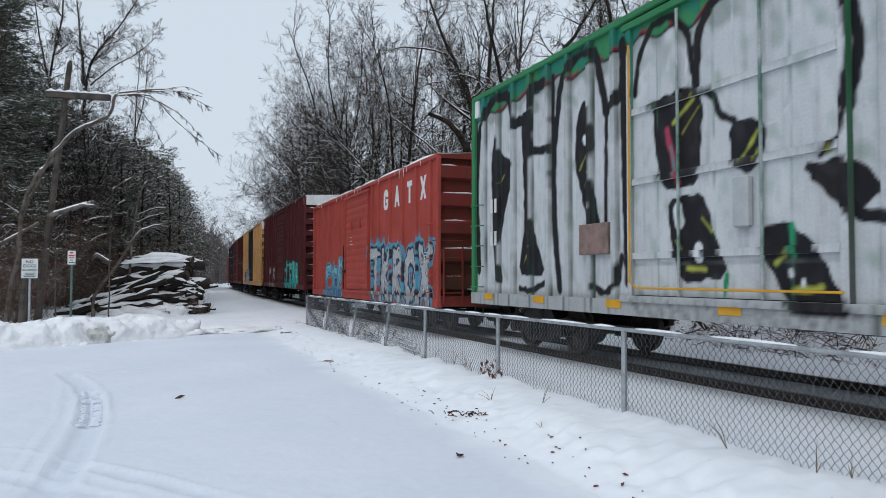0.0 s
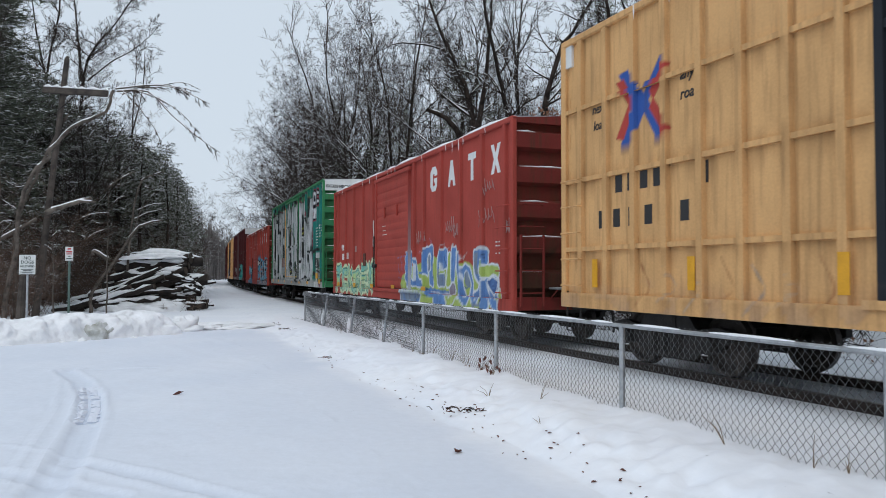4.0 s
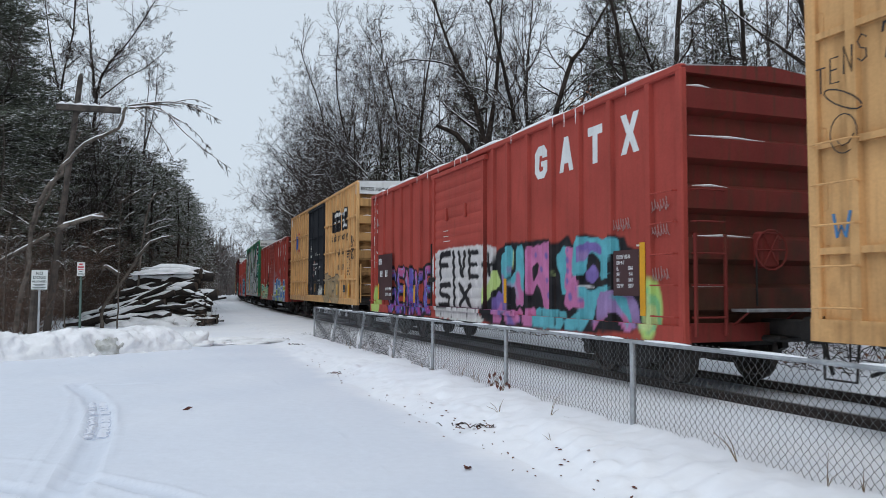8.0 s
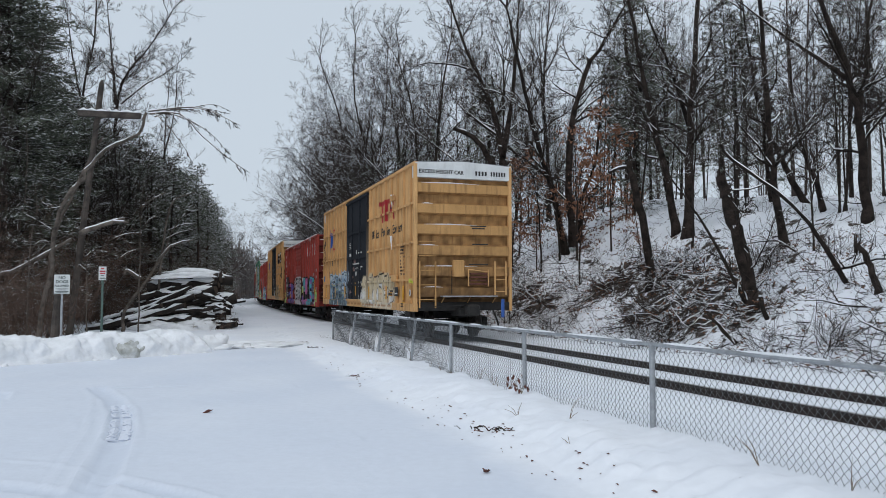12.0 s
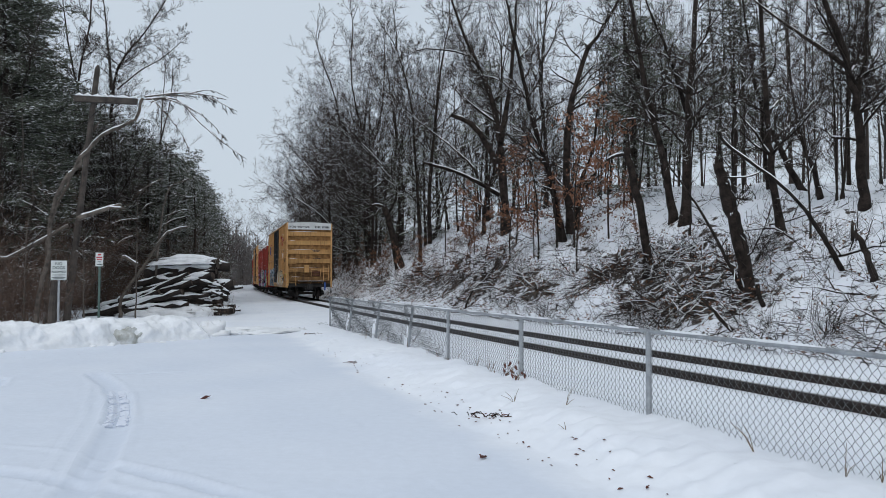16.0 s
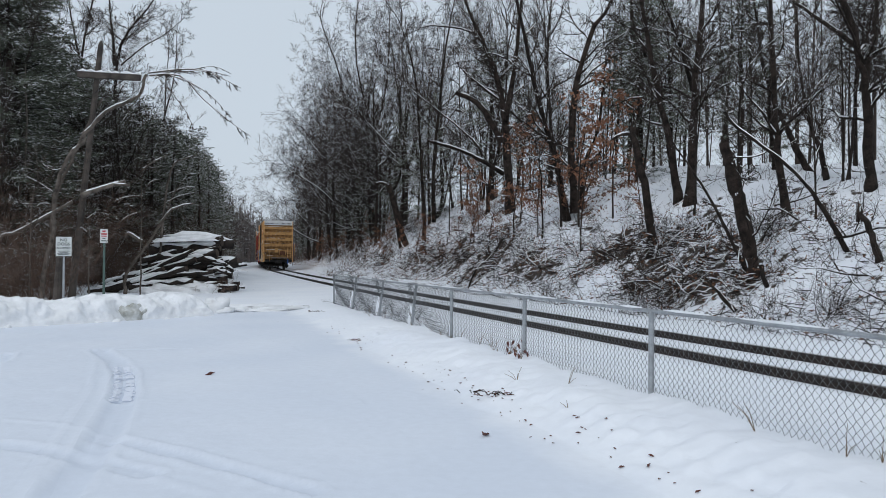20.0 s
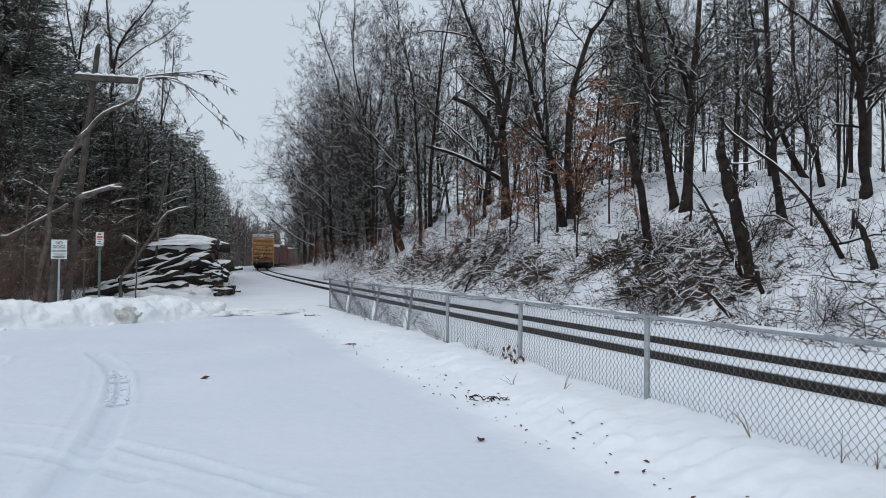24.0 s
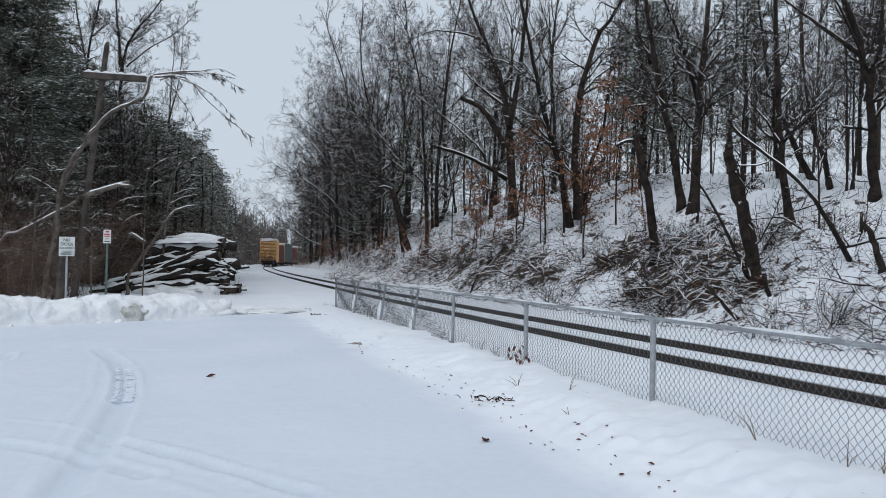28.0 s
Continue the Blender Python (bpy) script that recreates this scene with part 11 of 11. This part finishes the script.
    for i in range(30):        # short stuff at the sawn end
        x, y, z = cx + 2.3 + rnd.gauss(.1, .3), cy + rnd.uniform(-.5, .8), rnd.uniform(.1, 1.5)
        lg = thing("cut_branch", "short cut branch stuck in the log heap", "branch", "cut branches in the heap", at=pose(x - max(0, z - .6) * .3, y, z, rnd.uniform(-15, 15), rnd.uniform(-18, 18), rnd.uniform(-40, 40)))
        part("bark", Bag().tube([(-.35, 0, 0), (0, rnd.gauss(0, .03), 0), (.35, 0, 0)], [.06, .055, .045], 7), LOG_BARK, lg)
        part("log_snow", Bag().tube([(-.33, 0, .05), (0, 0, .07), (.33, 0, .045)], [.03, .07, .03], 6), SNOW_LUMP, lg)
    for dx, dy, z, lx, ly, lz, turn in ((.95, .35, 2.24, 1.5, .62, .25, 3), (1.6, -.75, -.05, .95, .5, .45, 0), (2.2, .0, -.05, .7, .6, .4, 20), (.1, -1.25, -.05, 1.1, .5, .35, 0)):
        ob = part("snow_drift", lump(lx, ly, lz, int(50 + 9 * dx), 40, 12, .12), SNOW_LUMP, None, smooth=True)
        tagged(ob, "thick snow lying on and against the log heap", "snow drift", "snow on the log heap")
        ob.matrix_basis = pose(cx + dx, cy + dy, z, 0, -2, turn)
    heap = part("snow_bank", lump(1.9, 1.1, .5, 77, 36, 12), SNOW_LUMP, None, smooth=True)
    tagged(heap, "drift of snow lying against the log heap", "snow bank")
    heap.matrix_basis = pose(cx + .6, cy - .5, -.03)


DRY_GRASS = mat("dry_stalks", (0.20, 0.14, 0.085), 0.85, vary=0.2, size=4, bump=0)
RED_LEAF = mat("red_brown_leaf", (0.16, 0.055, 0.04), 0.7, vary=0.3, size=9, bump=0.05)


def leaf_data(seed):
    """A curled oak leaf."""
    rnd = random.Random(seed)
    b = Bag()
    out = []
    for i in range(14):
        a = 2 * math.pi * i / 14
        r = .045 * (1 + (.28 if i % 2 else -.12)) * (1.0 if abs(math.cos(a)) < .7 else 1.25)
        out.append((r * 1.25 * math.cos(a), r * .8 * math.sin(a), .008 + .03 * abs(math.sin(a)) + rnd.uniform(0, .012)))
    b.v = [(0, 0, .004)] + out + [(0, 0, .0)] + [(x, y, z - .003) for x, y, z in out]
    b.f = [(0, 1 + i, 1 + (i + 1) % 14) for i in range(14)] + [(15, 16 + (i + 1) % 14, 16 + i) for i in range(14)]
    b.tube([(.05, 0, .008), (.09, .01, .015)], .002, 4)
    return b.data("dead_leaf", RED_LEAF)


def build_litter():
    rnd = random.Random(23)
    leaves = [leaf_data(i) for i in range(3)]
    spots = [(-3.07, 10.23, .8), (.41, 6.83, .75)]
    # leaves and scraps lie along the edge of the cleared lot
    for i in range(84):
        s = rnd.uniform(-4.0, 3.0) if i < 66 else rnd.uniform(3, 9)
        u = -4.72 + rnd.gauss(0, .16) - (.012 * s)
        x, y, _ = line(s, u)
        spots.append((float(x), float(y), rnd.uniform(.10, .30)))
    for x, y, k in spots:
        ob = part("dead_leaf", leaves[rnd.randrange(3)], RED_LEAF)
        tagged(ob, "curled red-brown leaf lying on the snow", "leaf", "leaves on the snow")
        ob.matrix_basis = Matrix.Translation((x, y, ground_at(x, y) + .004)) @ pose(0, 0, 0, rnd.uniform(-20, 20), rnd.uniform(-20, 20), rnd.uniform(0, 360)) @ Matrix.Diagonal((k, k, k, 1))
    for x, y, n, r in ((.66, 8.4, 26, .18), (.45, 8.7, 10, .12), (-1.5, 14.2, 22, .2), (-4.25, 23.6, 60, .45), (-3.4, 21.0, 24, .3)):
        t = thing("twig_litter", "small heap of broken twigs frozen in the snow", "twigs", "twig heaps on the snow", at=pose(x, y, ground_at(x, y)))
        for _ in range(n):
            a, q = rnd.uniform(0, 6.283), rnd.uniform(.05, .14)
            px, py = rnd.gauss(0, r * .7), rnd.gauss(0, r * .35)
            part("twig", Bag().tube([(px, py, -.01), (px + q * .5 * math.cos(a), py + q * .5 * math.sin(a), rnd.uniform(.005, .025)), (px + q * math.cos(a), py + q * math.sin(a), rnd.uniform(0, .015))], [.006, .005, .003], 4), RED_LEAF if rnd.random() < .4 else BARK_OLD, t)
    # dry stalks along the fence
    stalks = [(rnd.uniform(-4, 12), -3.31 + rnd.gauss(-.05, .1)) for _ in range(20)] + [(1.75, -3.5), (1.8, -3.45), (2.1, -3.42), (2.25, -3.4), (.3, -4.2), (-1.2, -4.35), (-.2, -3.8)]
    for i, (s, u) in enumerate(stalks):
        x, y, _ = line(s, u)
        t = thing("dry_weed", "thin dry weed standing out of the snow", "weed", "weeds along the fence", at=pose(float(x), float(y), ground_at(float(x), float(y)) - .02))
        for _ in range(rnd.randrange(1, 5)):
            h = rnd.uniform(.06, .26)
            dx, dy = rnd.gauss(0, .08), rnd.gauss(0, .08)
            part("stalk", Bag().tube([(0, 0, 0), (dx * .4, dy * .4, h * .6), (dx, dy, h)], [.0035, .003, .0015], 4), DRY_GRASS, t)
        if 20 <= i < 24:
            for _ in range(3):
                lf = part("leaf", leaves[rnd.randrange(3)], RED_LEAF, t, "red-brown dry leaf")
                lf.matrix_basis = pose(rnd.gauss(0, .06), rnd.gauss(0, .06), rnd.uniform(.02, .2), rnd.uniform(0, 180), rnd.uniform(0, 180), rnd.uniform(0, 360)) @ Matrix.Diagonal((.5, .5, .5, 1))


build_snow_banks()
tread_marks()
build_signs()
build_pole()
build_log_pile()
build_litter()


# ---- what moves: the train rolls away at a steady pace ----
SPEED = 7.65
REAR_AT_11 = 5.5


def car_pose(s_mid, L):
    """Where a car stands with both trucks on the track."""
    b = L / 2 - 2.1
    x0, y0, _ = line(s_mid - b)
    x1, y1, _ = line(s_mid + b)
    z = (rail_z(s_mid - b) + rail_z(s_mid + b)) / 2
    return Matrix.Translation(((x0 + x1) / 2, (y0 + y1) / 2, z)) @ Matrix.Rotation(math.atan2(y1 - y0, x1 - x0), 4, "Z")


def motions():
    for n, (car, sets, mid, L) in enumerate(CARS):
        walk(car, [(t, car_pose(REAR_AT_11 + SPEED * (t - 11) + mid, L)) for t in np.arange(0, 28.01, 1.0)])
        if n < 6:
            for ws in sets:
                x = ws.location.x
                rows = []
                for i in range(0, 28 * 15 + 1):
                    t = i / 15
                    rows.append((t, Matrix.Translation((x, 0, 0.42)) @ Matrix.Rotation(SPEED * t / 0.42, 4, "Y")))
                walk(ws, rows)


motions()
